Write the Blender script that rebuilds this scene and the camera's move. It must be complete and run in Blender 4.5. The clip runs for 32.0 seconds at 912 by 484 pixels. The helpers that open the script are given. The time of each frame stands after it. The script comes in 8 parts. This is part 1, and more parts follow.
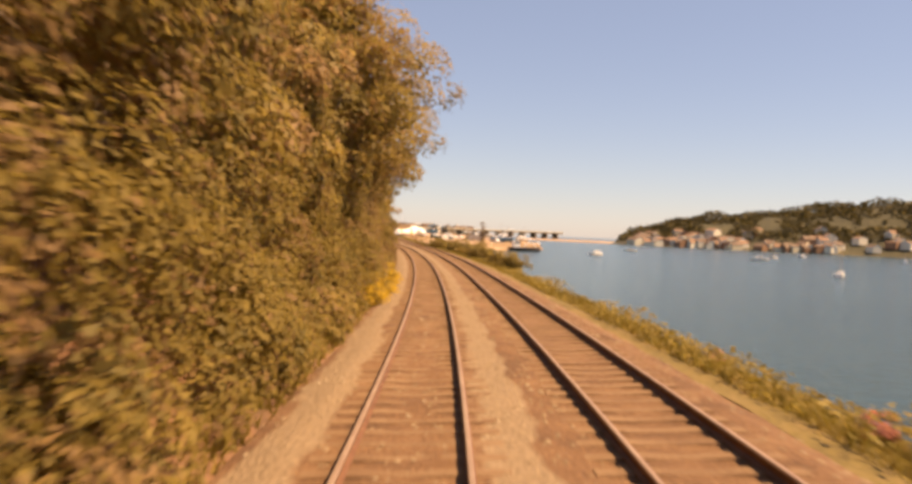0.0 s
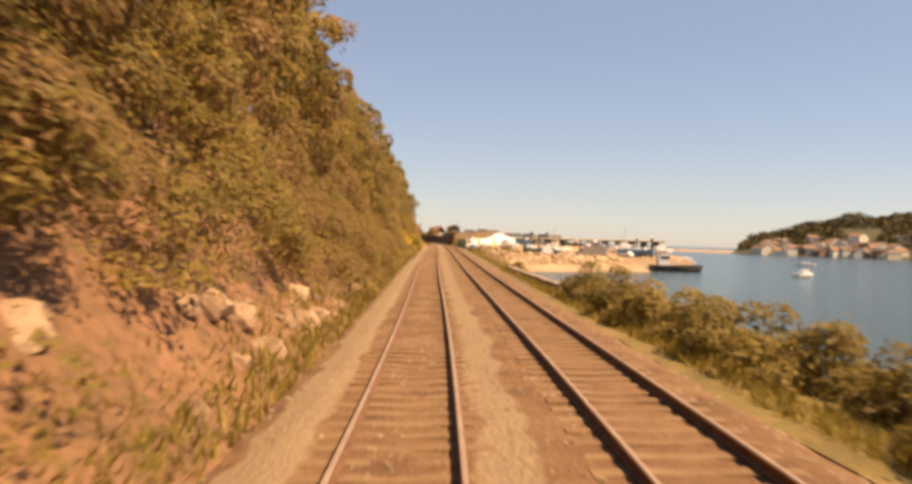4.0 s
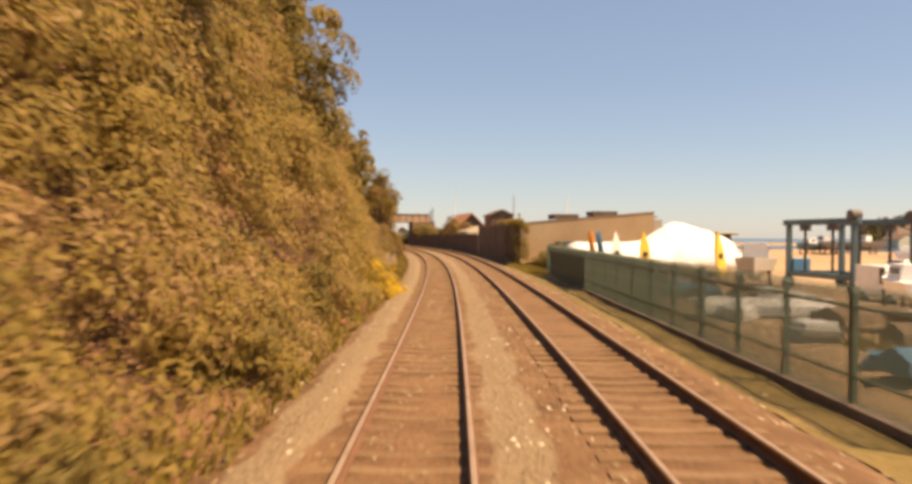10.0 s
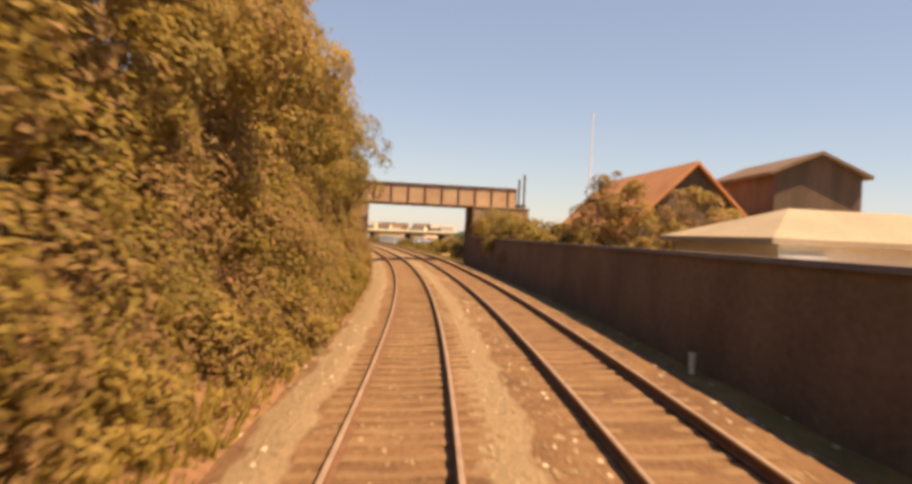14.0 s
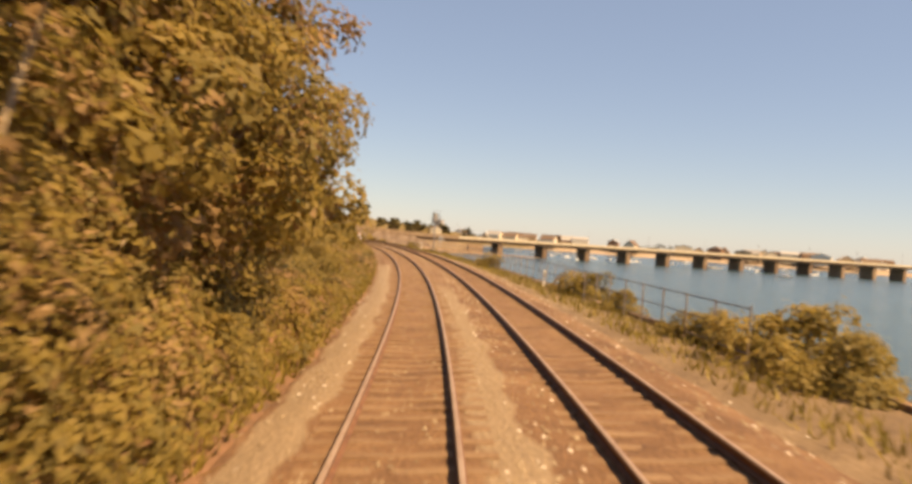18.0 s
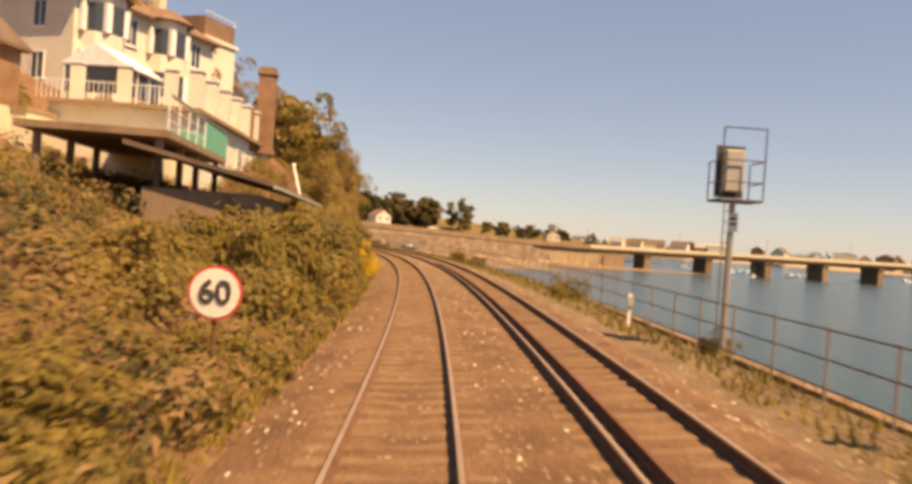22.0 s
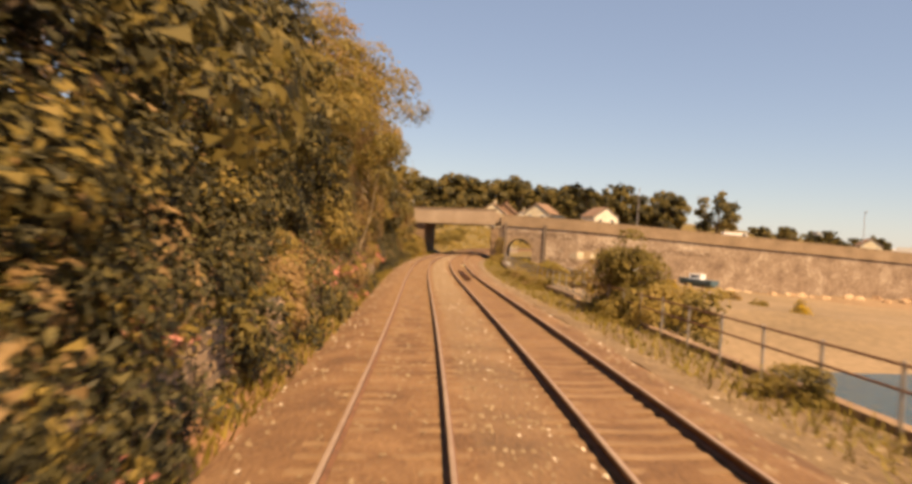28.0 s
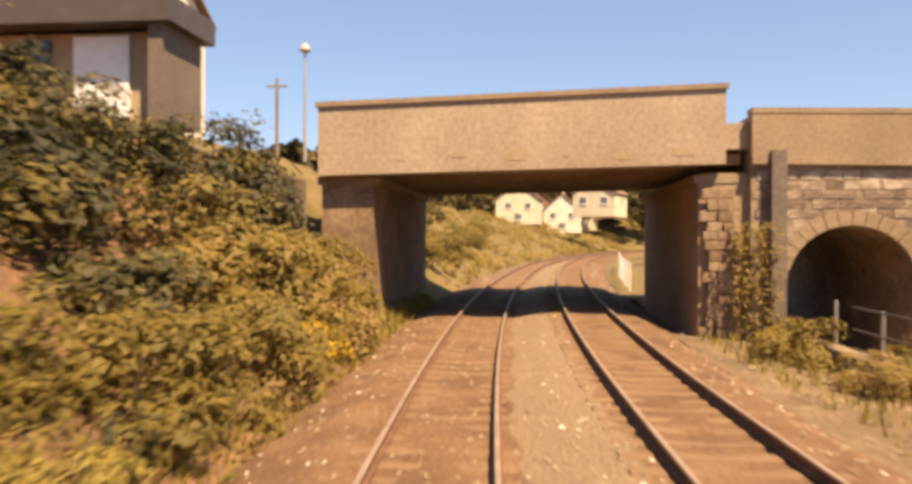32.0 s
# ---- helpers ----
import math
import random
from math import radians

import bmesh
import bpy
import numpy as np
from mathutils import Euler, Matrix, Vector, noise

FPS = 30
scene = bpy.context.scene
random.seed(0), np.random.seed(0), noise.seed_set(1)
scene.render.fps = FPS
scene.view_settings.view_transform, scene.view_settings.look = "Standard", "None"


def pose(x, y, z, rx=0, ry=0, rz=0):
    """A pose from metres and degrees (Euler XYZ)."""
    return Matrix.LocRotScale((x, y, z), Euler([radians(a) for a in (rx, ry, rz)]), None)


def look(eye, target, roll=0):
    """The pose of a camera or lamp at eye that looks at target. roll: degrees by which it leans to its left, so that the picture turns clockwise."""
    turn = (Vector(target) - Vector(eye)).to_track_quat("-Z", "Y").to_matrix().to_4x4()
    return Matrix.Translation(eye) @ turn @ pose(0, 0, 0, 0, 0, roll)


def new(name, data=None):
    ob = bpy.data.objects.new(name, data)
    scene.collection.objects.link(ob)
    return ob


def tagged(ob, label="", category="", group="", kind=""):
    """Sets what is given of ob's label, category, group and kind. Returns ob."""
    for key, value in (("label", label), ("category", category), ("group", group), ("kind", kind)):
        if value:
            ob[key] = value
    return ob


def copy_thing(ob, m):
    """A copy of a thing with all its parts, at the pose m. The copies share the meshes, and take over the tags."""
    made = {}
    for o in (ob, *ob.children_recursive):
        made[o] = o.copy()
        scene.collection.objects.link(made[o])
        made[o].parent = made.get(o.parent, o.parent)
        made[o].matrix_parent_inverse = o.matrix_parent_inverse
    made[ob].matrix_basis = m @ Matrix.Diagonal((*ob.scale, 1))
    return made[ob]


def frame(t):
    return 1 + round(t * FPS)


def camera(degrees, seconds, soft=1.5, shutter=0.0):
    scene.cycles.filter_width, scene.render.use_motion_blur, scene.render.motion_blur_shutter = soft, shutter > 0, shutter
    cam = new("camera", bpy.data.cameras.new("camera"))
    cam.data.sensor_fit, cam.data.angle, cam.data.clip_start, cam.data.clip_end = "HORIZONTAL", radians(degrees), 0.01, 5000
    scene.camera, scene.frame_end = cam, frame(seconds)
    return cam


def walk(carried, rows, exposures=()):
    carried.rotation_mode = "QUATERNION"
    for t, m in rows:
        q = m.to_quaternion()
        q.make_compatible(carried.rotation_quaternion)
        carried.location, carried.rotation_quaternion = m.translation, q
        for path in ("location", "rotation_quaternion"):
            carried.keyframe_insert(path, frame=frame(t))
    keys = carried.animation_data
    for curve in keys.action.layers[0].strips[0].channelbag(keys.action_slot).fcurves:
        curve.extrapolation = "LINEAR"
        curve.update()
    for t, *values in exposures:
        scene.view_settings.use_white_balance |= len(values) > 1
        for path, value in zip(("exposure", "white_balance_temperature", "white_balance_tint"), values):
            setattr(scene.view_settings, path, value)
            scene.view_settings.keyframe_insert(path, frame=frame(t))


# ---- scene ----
cam = camera(61.0, 32.0, soft=3.6, shutter=0.2)
# centre line of the left-hand track: curvature (per km), level (m) and cant (degrees) at even distances
KAPPA = [1.21802, 1.12031, 0.90314, 0.96195, 0.98538, 1.18384, 0.40548, -0.31487, -0.12429, 0.04904, -0.07087, 0.29657, 0.32894, 0.82056, 1.2326, 1.36281, 1.60027, 1.69138, 1.53609, 1.45502, 1.5497, 1.40598, 1.46096, 1.35968, 1.42531, 1.4805, 1.82975, 2.11832, 2.58768, 1.97179, 0.9537, 0.17872, -0.84717, -2.30842, -2.74287, -2.5663, -2.33672, -2.1094, -1.88399, -1.66015, -1.43758, -1.21595, -0.99499, -0.77447, -0.55418, -0.33397, -0.11379]  # every 25 m from -10 m
LEVEL = [-0.0573, -0.4081, -0.4775, -0.4044, -0.1394, 0.1096, 0.1869, 0.3586, 0.4456, 0.4062, 0.4888, 0.7331, 0.8832, 1.0502, 0.9079, 0.6103, 0.1624, 0.2024, 0.5637, 0.5302, 0.3622, 0.1873, 0.0426, -0.0817]  # every 50 m
CANT = [2.602, 2.943, 2.877, 2.661, 1.913, 1.111, 0.555, -0.003, -0.107, -0.017, 0.027, 0.424, 1.227, 2.549, 3.677, 4.136, 4.175, 4.175, 4.201, 4.138, 3.807, 3.741, 4.387, 4.812, 4.564, 3.172, 1.674, 0.492, -0.544, -1.5, -1.5, -1.5, -1.5, -1.5, -1.5, -1.5, -1.5, -1.5, -1.5]  # every 30 m
PATH = [
    (0.0, 0.426, 0.000, 2.485, 89.192, -2.524, 0.058),
    (0.5, 0.293, 14.194, 2.387, 89.215, -2.774, 0.834),
    (1.0, -0.057, 28.374, 2.287, 89.333, -2.854, 1.452),
    (1.5, -0.605, 42.538, 2.202, 89.460, -2.773, 2.254),
    (2.0, -1.336, 56.684, 2.182, 89.384, -2.740, 2.931),
    (2.5, -2.253, 70.810, 2.162, 89.401, -2.681, 3.669),
    (3.0, -3.358, 84.913, 2.141, 89.514, -2.579, 4.632),
    (3.5, -4.652, 98.991, 2.144, 89.762, -2.121, 5.270),
    (4.0, -6.156, 113.039, 2.162, 89.732, -1.763, 6.171),
    (4.5, -7.877, 127.053, 2.180, 89.702, -1.386, 6.992),
    (5.0, -9.751, 141.034, 2.203, 89.891, -1.020, 7.461),
    (5.5, -11.698, 154.993, 2.275, 89.861, -0.759, 7.591),
    (6.0, -13.633, 168.942, 2.347, 89.694, -0.671, 7.711),
    (6.5, -15.517, 182.888, 2.419, 89.695, -0.321, 7.873),
    (7.0, -17.366, 196.829, 2.489, 89.439, -0.221, 7.802),
    (7.5, -19.209, 210.763, 2.558, 89.452, -0.238, 7.986),
    (8.0, -21.056, 224.687, 2.628, 89.381, -0.324, 7.832),
    (8.5, -22.899, 238.568, 2.698, 89.433, -0.280, 8.017),
    (9.0, -24.728, 252.373, 2.720, 89.429, -0.327, 7.960),
    (9.5, -26.573, 266.100, 2.742, 89.426, -0.300, 8.036),
    (10.0, -28.462, 279.745, 2.763, 89.495, -0.353, 8.121),
    (10.5, -30.402, 293.305, 2.795, 89.548, -0.286, 8.500),
    (11.0, -32.419, 306.777, 2.843, 89.470, -0.366, 8.788),
    (11.5, -34.555, 320.155, 2.892, 89.499, -0.448, 9.293),
    (12.0, -36.855, 333.430, 2.941, 89.579, -0.673, 9.833),
    (12.5, -39.348, 346.592, 2.975, 89.584, -0.922, 10.726),
    (13.0, -42.060, 359.632, 3.003, 89.564, -1.306, 11.590),
    (13.5, -44.990, 372.547, 3.030, 89.623, -2.087, 12.653),
    (14.0, -48.148, 385.329, 3.057, 89.399, -2.714, 13.691),
    (14.5, -51.551, 397.968, 3.053, 89.363, -3.317, 14.641),
    (15.0, -55.197, 410.459, 3.046, 89.365, -3.720, 15.977),
    (15.5, -59.082, 422.796, 3.037, 89.366, -3.942, 17.294),
    (16.0, -63.197, 434.978, 3.030, 89.486, -4.153, 18.546),
    (16.5, -67.519, 447.012, 3.051, 89.509, -4.194, 19.748),
    (17.0, -72.046, 458.901, 3.072, 89.582, -4.245, 20.668),
    (17.5, -76.770, 470.644, 3.093, 89.430, -4.221, 22.015),
    (18.0, -81.692, 482.236, 3.118, 89.657, -4.147, 22.945),
    (18.5, -86.808, 493.673, 3.179, 89.605, -4.114, 24.070),
    (19.0, -92.106, 504.956, 3.240, 89.552, -3.943, 24.945),
    (19.5, -97.574, 516.086, 3.301, 89.598, -4.172, 26.049),
    (20.0, -103.209, 527.060, 3.359, 89.683, -4.245, 27.080),
    (20.5, -109.007, 537.876, 3.396, 89.770, -4.259, 28.079),
    (21.0, -114.956, 548.535, 3.432, 89.725, -4.161, 28.945),
    (21.5, -121.048, 559.039, 3.467, 89.637, -4.059, 29.988),
    (22.0, -127.284, 569.385, 3.503, 89.596, -3.896, 30.955),
    (22.5, -133.666, 579.564, 3.543, 89.687, -3.837, 31.993),
    (23.0, -140.189, 589.578, 3.582, 89.488, -3.622, 32.894),
    (23.5, -146.859, 599.417, 3.623, 89.572, -3.903, 33.912),
    (24.0, -153.687, 609.068, 3.664, 89.403, -4.158, 35.142),
    (24.5, -160.699, 618.547, 3.647, 89.354, -4.284, 36.228),
    (25.0, -167.922, 627.864, 3.615, 89.301, -4.306, 37.573),
    (25.5, -175.371, 637.000, 3.582, 89.404, -4.486, 38.695),
    (26.0, -183.058, 645.935, 3.549, 89.418, -4.621, 40.203),
    (26.5, -190.995, 654.646, 3.496, 89.254, -4.595, 41.810),
    (27.0, -199.175, 663.126, 3.425, 89.268, -4.569, 43.257),
    (27.5, -207.551, 671.410, 3.352, 89.283, -4.165, 44.498),
    (28.0, -216.090, 679.519, 3.278, 89.441, -3.450, 45.817),
    (28.5, -224.748, 687.498, 3.194, 89.093, -2.786, 46.876),
    (29.0, -233.480, 695.390, 3.084, 88.941, -2.075, 47.650),
    (29.5, -242.253, 703.232, 2.974, 88.986, -1.574, 48.204),
    (30.0, -251.031, 711.060, 2.865, 88.895, -1.163, 48.381),
    (30.5, -259.770, 718.926, 2.760, 89.183, -0.708, 48.053),
    (31.0, -268.418, 726.883, 2.765, 89.278, -0.355, 47.712),
    (31.5, -276.913, 734.995, 2.771, 89.569, -0.180, 46.677),
    (32.0, -285.190, 743.320, 2.776, 89.754, -0.199, 45.401),
]
SPACING, RIGHT_UP = 3.4783, 0.1591

walk(cam, [(t, pose(x, y, z, rx, ry, rz)) for t, x, y, z, rx, ry, rz in PATH],
     exposures=[(0, 1.15, 7950, 27), (4, 1.1, 7750, 22), (11, 1.07, 7500, 19), (14, 1.2, 7900, 22), (17, 1.38, 7600, 18), (18, 1.1, 7800, 20), (20, 1.0, 8300, 23), (24, 0.98, 8300, 24), (28, 1.08, 7800, 21), (30, 1.25, 7400, 19), (31, 1.3, 6900, 17), (32, 1.38, 6800, 17)])

# ---- light ----
SUN = Vector((0.62, -0.1, 1.0)).normalized()
world = bpy.data.worlds.new("world")
scene.world = world
world.use_nodes = True
wn = world.node_tree
sky = wn.nodes.new("ShaderNodeTexSky")
sky.sky_type = "NISHITA"
sky.sun_disc = False
sky.sun_elevation = math.asin(SUN.z)
sky.sun_rotation = math.atan2(SUN.x, SUN.y)
sky.air_density, sky.dust_density, sky.ozone_density = 1.0, 0.2, 2.2
back = wn.nodes["Background"]
back.inputs["Strength"].default_value = 0.068
haze = wn.nodes.new("ShaderNodeMix")
haze.data_type = "RGBA"
haze.inputs[0].default_value = 0.42
haze.inputs[7].default_value = (2.1, 3.0, 4.3, 1)
wn.links.new(sky.outputs["Color"], haze.inputs[6])
wn.links.new(haze.outputs[2], back.inputs["Color"])
sun = new("sun", bpy.data.lights.new("sun", "SUN"))
sun.data.energy, sun.data.angle, sun.data.color = 4.8, radians(0.6), (1.0, 0.79, 0.49)
sun.matrix_world = look(SUN * 100, (0, 0, 0))

# ---- the line: distance along the left track, offset to its right, height over its rails ----
STEP = np.arange(-10.0, 1141.0, 1.0)
_k = np.interp(STEP, np.arange(-10, 1141, 25.0), np.array(KAPPA) / 1000)
_th = np.cumsum(_k) - _k * 0.5
_th -= np.interp(0, STEP, _th)
_x, _y = np.cumsum(-np.sin(_th)), np.cumsum(np.cos(_th))
_x -= np.interp(0, STEP, _x)
_y -= np.interp(0, STEP, _y)
_z = np.interp(STEP, np.arange(-10, 1141, 50.0), LEVEL)
_c = np.radians(np.interp(STEP, -10 + 30.0 * np.arange(len(CANT)), CANT))


def line(s):
    """Place, heading, level and cant of the left track at distance s (extended straight past its ends)."""
    s = np.asarray(s, float)
    q = np.clip(s, -10, 1140)
    over = s - q
    th = np.interp(q, STEP, _th)
    return (np.interp(q, STEP, _x) - np.sin(th) * over, np.interp(q, STEP, _y) + np.cos(th) * over, th,
            np.interp(q, STEP, _z), np.interp(q, STEP, _c))


def at(s, lat, h=0.0):
    """World places for distances, offsets and heights."""
    x, y, th, z, c = line(s)
    return np.stack(np.broadcast_arrays(x + lat * np.cos(th), y + lat * np.sin(th), z + h), -1)


def spot(s, lat, h=0.0, turn=0.0, scale=1.0):
    """A pose standing upright beside the line; its y axis runs along the line, turned by turn degrees."""
    x, y, th, z, c = line(s)
    return (Matrix.Translation((float(x + lat * math.cos(th)), float(y + lat * math.sin(th)), float(z + h)))
            @ Matrix.Rotation(float(th) + radians(turn), 4, "Z") @ Matrix.Scale(scale, 4))


SEA = -4.4

# ---- materials ----
def shade(name, tones, scale=4.0, fine=40.0, rough=0.85, bump=0.25, metal=0.0, vary=0.0, stretch=(1, 1, 1), coords="Object", dist=0.02):
    """A surface whose colour wanders between tones at two sizes, with fine relief."""
    m = bpy.data.materials.new(name)
    m.use_nodes = True
    n, l = m.node_tree.nodes, m.node_tree.links
    b = n["Principled BSDF"]
    b.inputs["Roughness"].default_value = rough
    b.inputs["Metallic"].default_value = metal
    tc = n.new("ShaderNodeTexCoord")
    mp = n.new("ShaderNodeMapping")
    mp.inputs["Scale"].default_value = stretch
    l.new(tc.outputs[coords], mp.inputs["Vector"])
    big = n.new("ShaderNodeTexNoise")
    big.inputs["Scale"].default_value, big.inputs["Detail"].default_value = scale, 6
    small = n.new("ShaderNodeTexNoise")
    small.inputs["Scale"].default_value, small.inputs["Detail"].default_value = fine, 8
    for q in (big, small):
        l.new(mp.outputs["Vector"], q.inputs["Vector"])
    mix = n.new("ShaderNodeMath")
    mix.operation = "MULTIPLY_ADD"
    l.new(small.outputs["Fac"], mix.inputs[0])
    mix.inputs[1].default_value = 0.5
    half = n.new("ShaderNodeMath")
    half.operation = "MULTIPLY"
    half.inputs[1].default_value = 0.5
    l.new(big.outputs["Fac"], half.inputs[0])
    l.new(half.outputs[0], mix.inputs[2])
    ramp = n.new("ShaderNodeValToRGB")
    while len(ramp.color_ramp.elements) < len(tones):
        ramp.color_ramp.elements.new(0.5)
    for i, (e, c) in enumerate(zip(ramp.color_ramp.elements, tones)):
        e.position = 0.33 + 0.34 * i / max(1, len(tones) - 1)
        e.color = (*c, 1)
    out = mix.outputs[0]
    if vary:
        info = n.new("ShaderNodeObjectInfo")
        add = n.new("ShaderNodeMath")
        add.operation = "MULTIPLY_ADD"
        l.new(info.outputs["Random"], add.inputs[0])
        add.inputs[1].default_value = vary
        off = n.new("ShaderNodeMath")
        off.operation = "SUBTRACT"
        off.inputs[1].default_value = vary / 2
        l.new(out, off.inputs[0])
        l.new(off.outputs[0], add.inputs[2])
        out = add.outputs[0]
    l.new(out, ramp.inputs["Fac"])
    l.new(ramp.outputs["Color"], b.inputs["Base Color"])
    if bump:
        bp = n.new("ShaderNodeBump")
        bp.inputs["Strength"].default_value, bp.inputs["Distance"].default_value = bump, dist
        l.new(small.outputs["Fac"], bp.inputs["Height"])
        l.new(bp.outputs["Normal"], b.inputs["Normal"])
    return m


def leafy(name, tones, translucent=0.3, spread=0.5, rough=0.6):
    """Leaves: each leaf takes its own tone, each plant its own drift, and light comes partly across it."""
    m = bpy.data.materials.new(name)
    m.use_nodes = True
    n, l = m.node_tree.nodes, m.node_tree.links
    b = n["Principled BSDF"]
    b.inputs["Roughness"].default_value = rough
    b.inputs["Specular IOR Level"].default_value = 0.25
    geo, info = n.new("ShaderNodeNewGeometry"), n.new("ShaderNodeObjectInfo")
    mix = n.new("ShaderNodeMath")
    mix.operation = "MULTIPLY_ADD"
    mix.inputs[1].default_value = spread
    l.new(geo.outputs["Random Per Island"], mix.inputs[0])
    part_ = n.new("ShaderNodeMath")
    part_.operation = "MULTIPLY"
    part_.inputs[1].default_value = 1 - spread
    l.new(info.outputs["Random"], part_.inputs[0])
    l.new(part_.outputs[0], mix.inputs[2])
    ramp = n.new("ShaderNodeValToRGB")
    while len(ramp.color_ramp.elements) < len(tones):
        ramp.color_ramp.elements.new(0.5)
    for i, (e, c) in enumerate(zip(ramp.color_ramp.elements, tones)):
        e.position = 0.1 + 0.8 * i / max(1, len(tones) - 1)
        e.color = (*c, 1)
    l.new(mix.outputs[0], ramp.inputs["Fac"])
    l.new(ramp.outputs["Color"], b.inputs["Base Color"])
    tr = n.new("ShaderNodeBsdfTranslucent")
    l.new(ramp.outputs["Color"], tr.inputs["Color"])
    ms = n.new("ShaderNodeMixShader")
    ms.inputs[0].default_value = translucent
    l.new(b.outputs[0], ms.inputs[1])
    l.new(tr.outputs[0], ms.inputs[2])
    l.new(ms.outputs[0], n["Material Output"].inputs["Surface"])
    return m


def plain(name, c, rough=0.5, metal=0.0):
    return shade(name, [tuple(q * 0.82 for q in c), c, tuple(min(1, q * 1.1) for q in c)], 1.5, 22, rough, 0.06, metal)


def ballast_shade():
    """Crushed stone: pale new stone in two bands beside the left track, rust-brown elsewhere."""
    m = shade("ballast", [(0.077, 0.036, 0.015), (0.15, 0.075, 0.032), (0.225, 0.126, 0.06)], 0.9, 14, 0.95, 1.0, dist=0.06)
    n, l = m.node_tree.nodes, m.node_tree.links
    b = n["Principled BSDF"]
    brown = b.inputs["Base Color"].links[0].from_socket
    uv = n.new("ShaderNodeUVMap")
    sep = n.new("ShaderNodeSeparateXYZ")
    l.new(uv.outputs["UV"], sep.inputs[0])
    wob = n.new("ShaderNodeTexNoise")
    wob.inputs["Scale"].default_value, wob.inputs["Detail"].default_value = 0.55, 5
    tc = n.new("ShaderNodeTexCoord")
    l.new(tc.outputs["Object"], wob.inputs["Vector"])

    def math_(op, a, c, d=None):
        q = n.new("ShaderNodeMath")
        q.operation = op
        q.use_clamp = op == "MULTIPLY" and d == "clamp"
        for i, v in enumerate((a, c)):
            if hasattr(v, "links"):
                l.new(v, q.inputs[i])
            else:
                q.inputs[i].default_value = v
        return q.outputs[0]

    lat = math_("ADD", sep.outputs[0], math_("MULTIPLY", math_("SUBTRACT", wob.outputs["Fac"], 0.5), 0.9))
    def band(mid, half):
        d = math_("SUBTRACT", half, math_("ABSOLUTE", math_("SUBTRACT", lat, mid), 0.0))
        return math_("MULTIPLY", d, 9.0, "clamp")
    six = band(1.38, 0.42)
    left = band(-1.72, 0.50)
    way = sep.outputs[1]
    # the left band stops at about 555 m and the middle one at about 535 m
    stop_l = math_("MULTIPLY", math_("SUBTRACT", 556.0, way), 0.4, "clamp")
    stop_m = math_("MULTIPLY", math_("SUBTRACT", 532.0, way), 0.2, "clamp")
    late = math_("MULTIPLY", math_("MULTIPLY", math_("SUBTRACT", way, 730.0), 0.02, "clamp"), band(1.75, 0.75))
    fac = math_("MAXIMUM", math_("MAXIMUM", math_("MULTIPLY", six, stop_m), math_("MULTIPLY", left, stop_l)), math_("MULTIPLY", late, 0.75))
    grain = n.new("ShaderNodeTexNoise")
    grain.inputs["Scale"].default_value, grain.inputs["Detail"].default_value = 16, 6
    l.new(tc.outputs["Object"], grain.inputs["Vector"])
    ramp = n.new("ShaderNodeValToRGB")
    for e, pos, c in zip(ramp.color_ramp.elements, (0.3, 0.68), ((0.16, 0.105, 0.058), (0.32, 0.232, 0.138))):
        e.position, e.color = pos, (*c, 1)
    l.new(grain.outputs["Fac"], ramp.inputs["Fac"])
    mixc = n.new("ShaderNodeMix")
    mixc.data_type = "RGBA"
    l.new(math_("MULTIPLY", fac, 0.85), mixc.inputs[0])
    l.new(brown, mixc.inputs[6])
    l.new(ramp.outputs["Color"], mixc.inputs[7])
    l.new(mixc.outputs[2], b.inputs["Base Color"])
    return m


BALLAST = ballast_shade()
STONE = shade("ballast_stone", [(0.1116, 0.0659, 0.036), (0.2292, 0.1604, 0.0924), (0.3356, 0.2639, 0.1759)], 0.8, 9, 0.95, 0.3)
SLEEPER = shade("concrete_sleeper", [(0.108, 0.057, 0.0265), (0.162, 0.09, 0.0425), (0.216, 0.131, 0.0675)], 1.1, 18, 0.9, 0.4, vary=0.12)
RUST = shade("rusted_steel", [(0.08, 0.0375, 0.0198), (0.152, 0.0675, 0.033), (0.216, 0.105, 0.0528)], 3, 60, 0.8, 0.3, 0.2)
POLISHED = shade("worn_rail_top", [(0.24, 0.15, 0.10), (0.40, 0.29, 0.21)], 2, 40, 0.6, 0.05, 0.35)
EARTH = shade("bank_earth", [(0.075, 0.0427, 0.0187), (0.16, 0.0808, 0.0382), (0.25, 0.123, 0.0638)], 0.25, 3.5, 0.95, 0.8, dist=0.15)
VERGE = shade("verge_grass", [(0.086, 0.0565, 0.0139), (0.146, 0.101, 0.0244), (0.215, 0.133, 0.0558)], 0.5, 7, 0.95, 0.7, dist=0.08)
CLIFF = shade("sandstone_cliff", [(0.0894, 0.0478, 0.0244), (0.206, 0.122, 0.0649), (0.323, 0.217, 0.13)], 0.35, 2.2, 0.92, 1.0, dist=0.25)
MUD = shade("foreshore_mud", [(0.117, 0.0734, 0.0406), (0.193, 0.122, 0.0677), (0.255, 0.173, 0.0976)], 0.07, 1.2, 0.8, 0.5, dist=0.1)
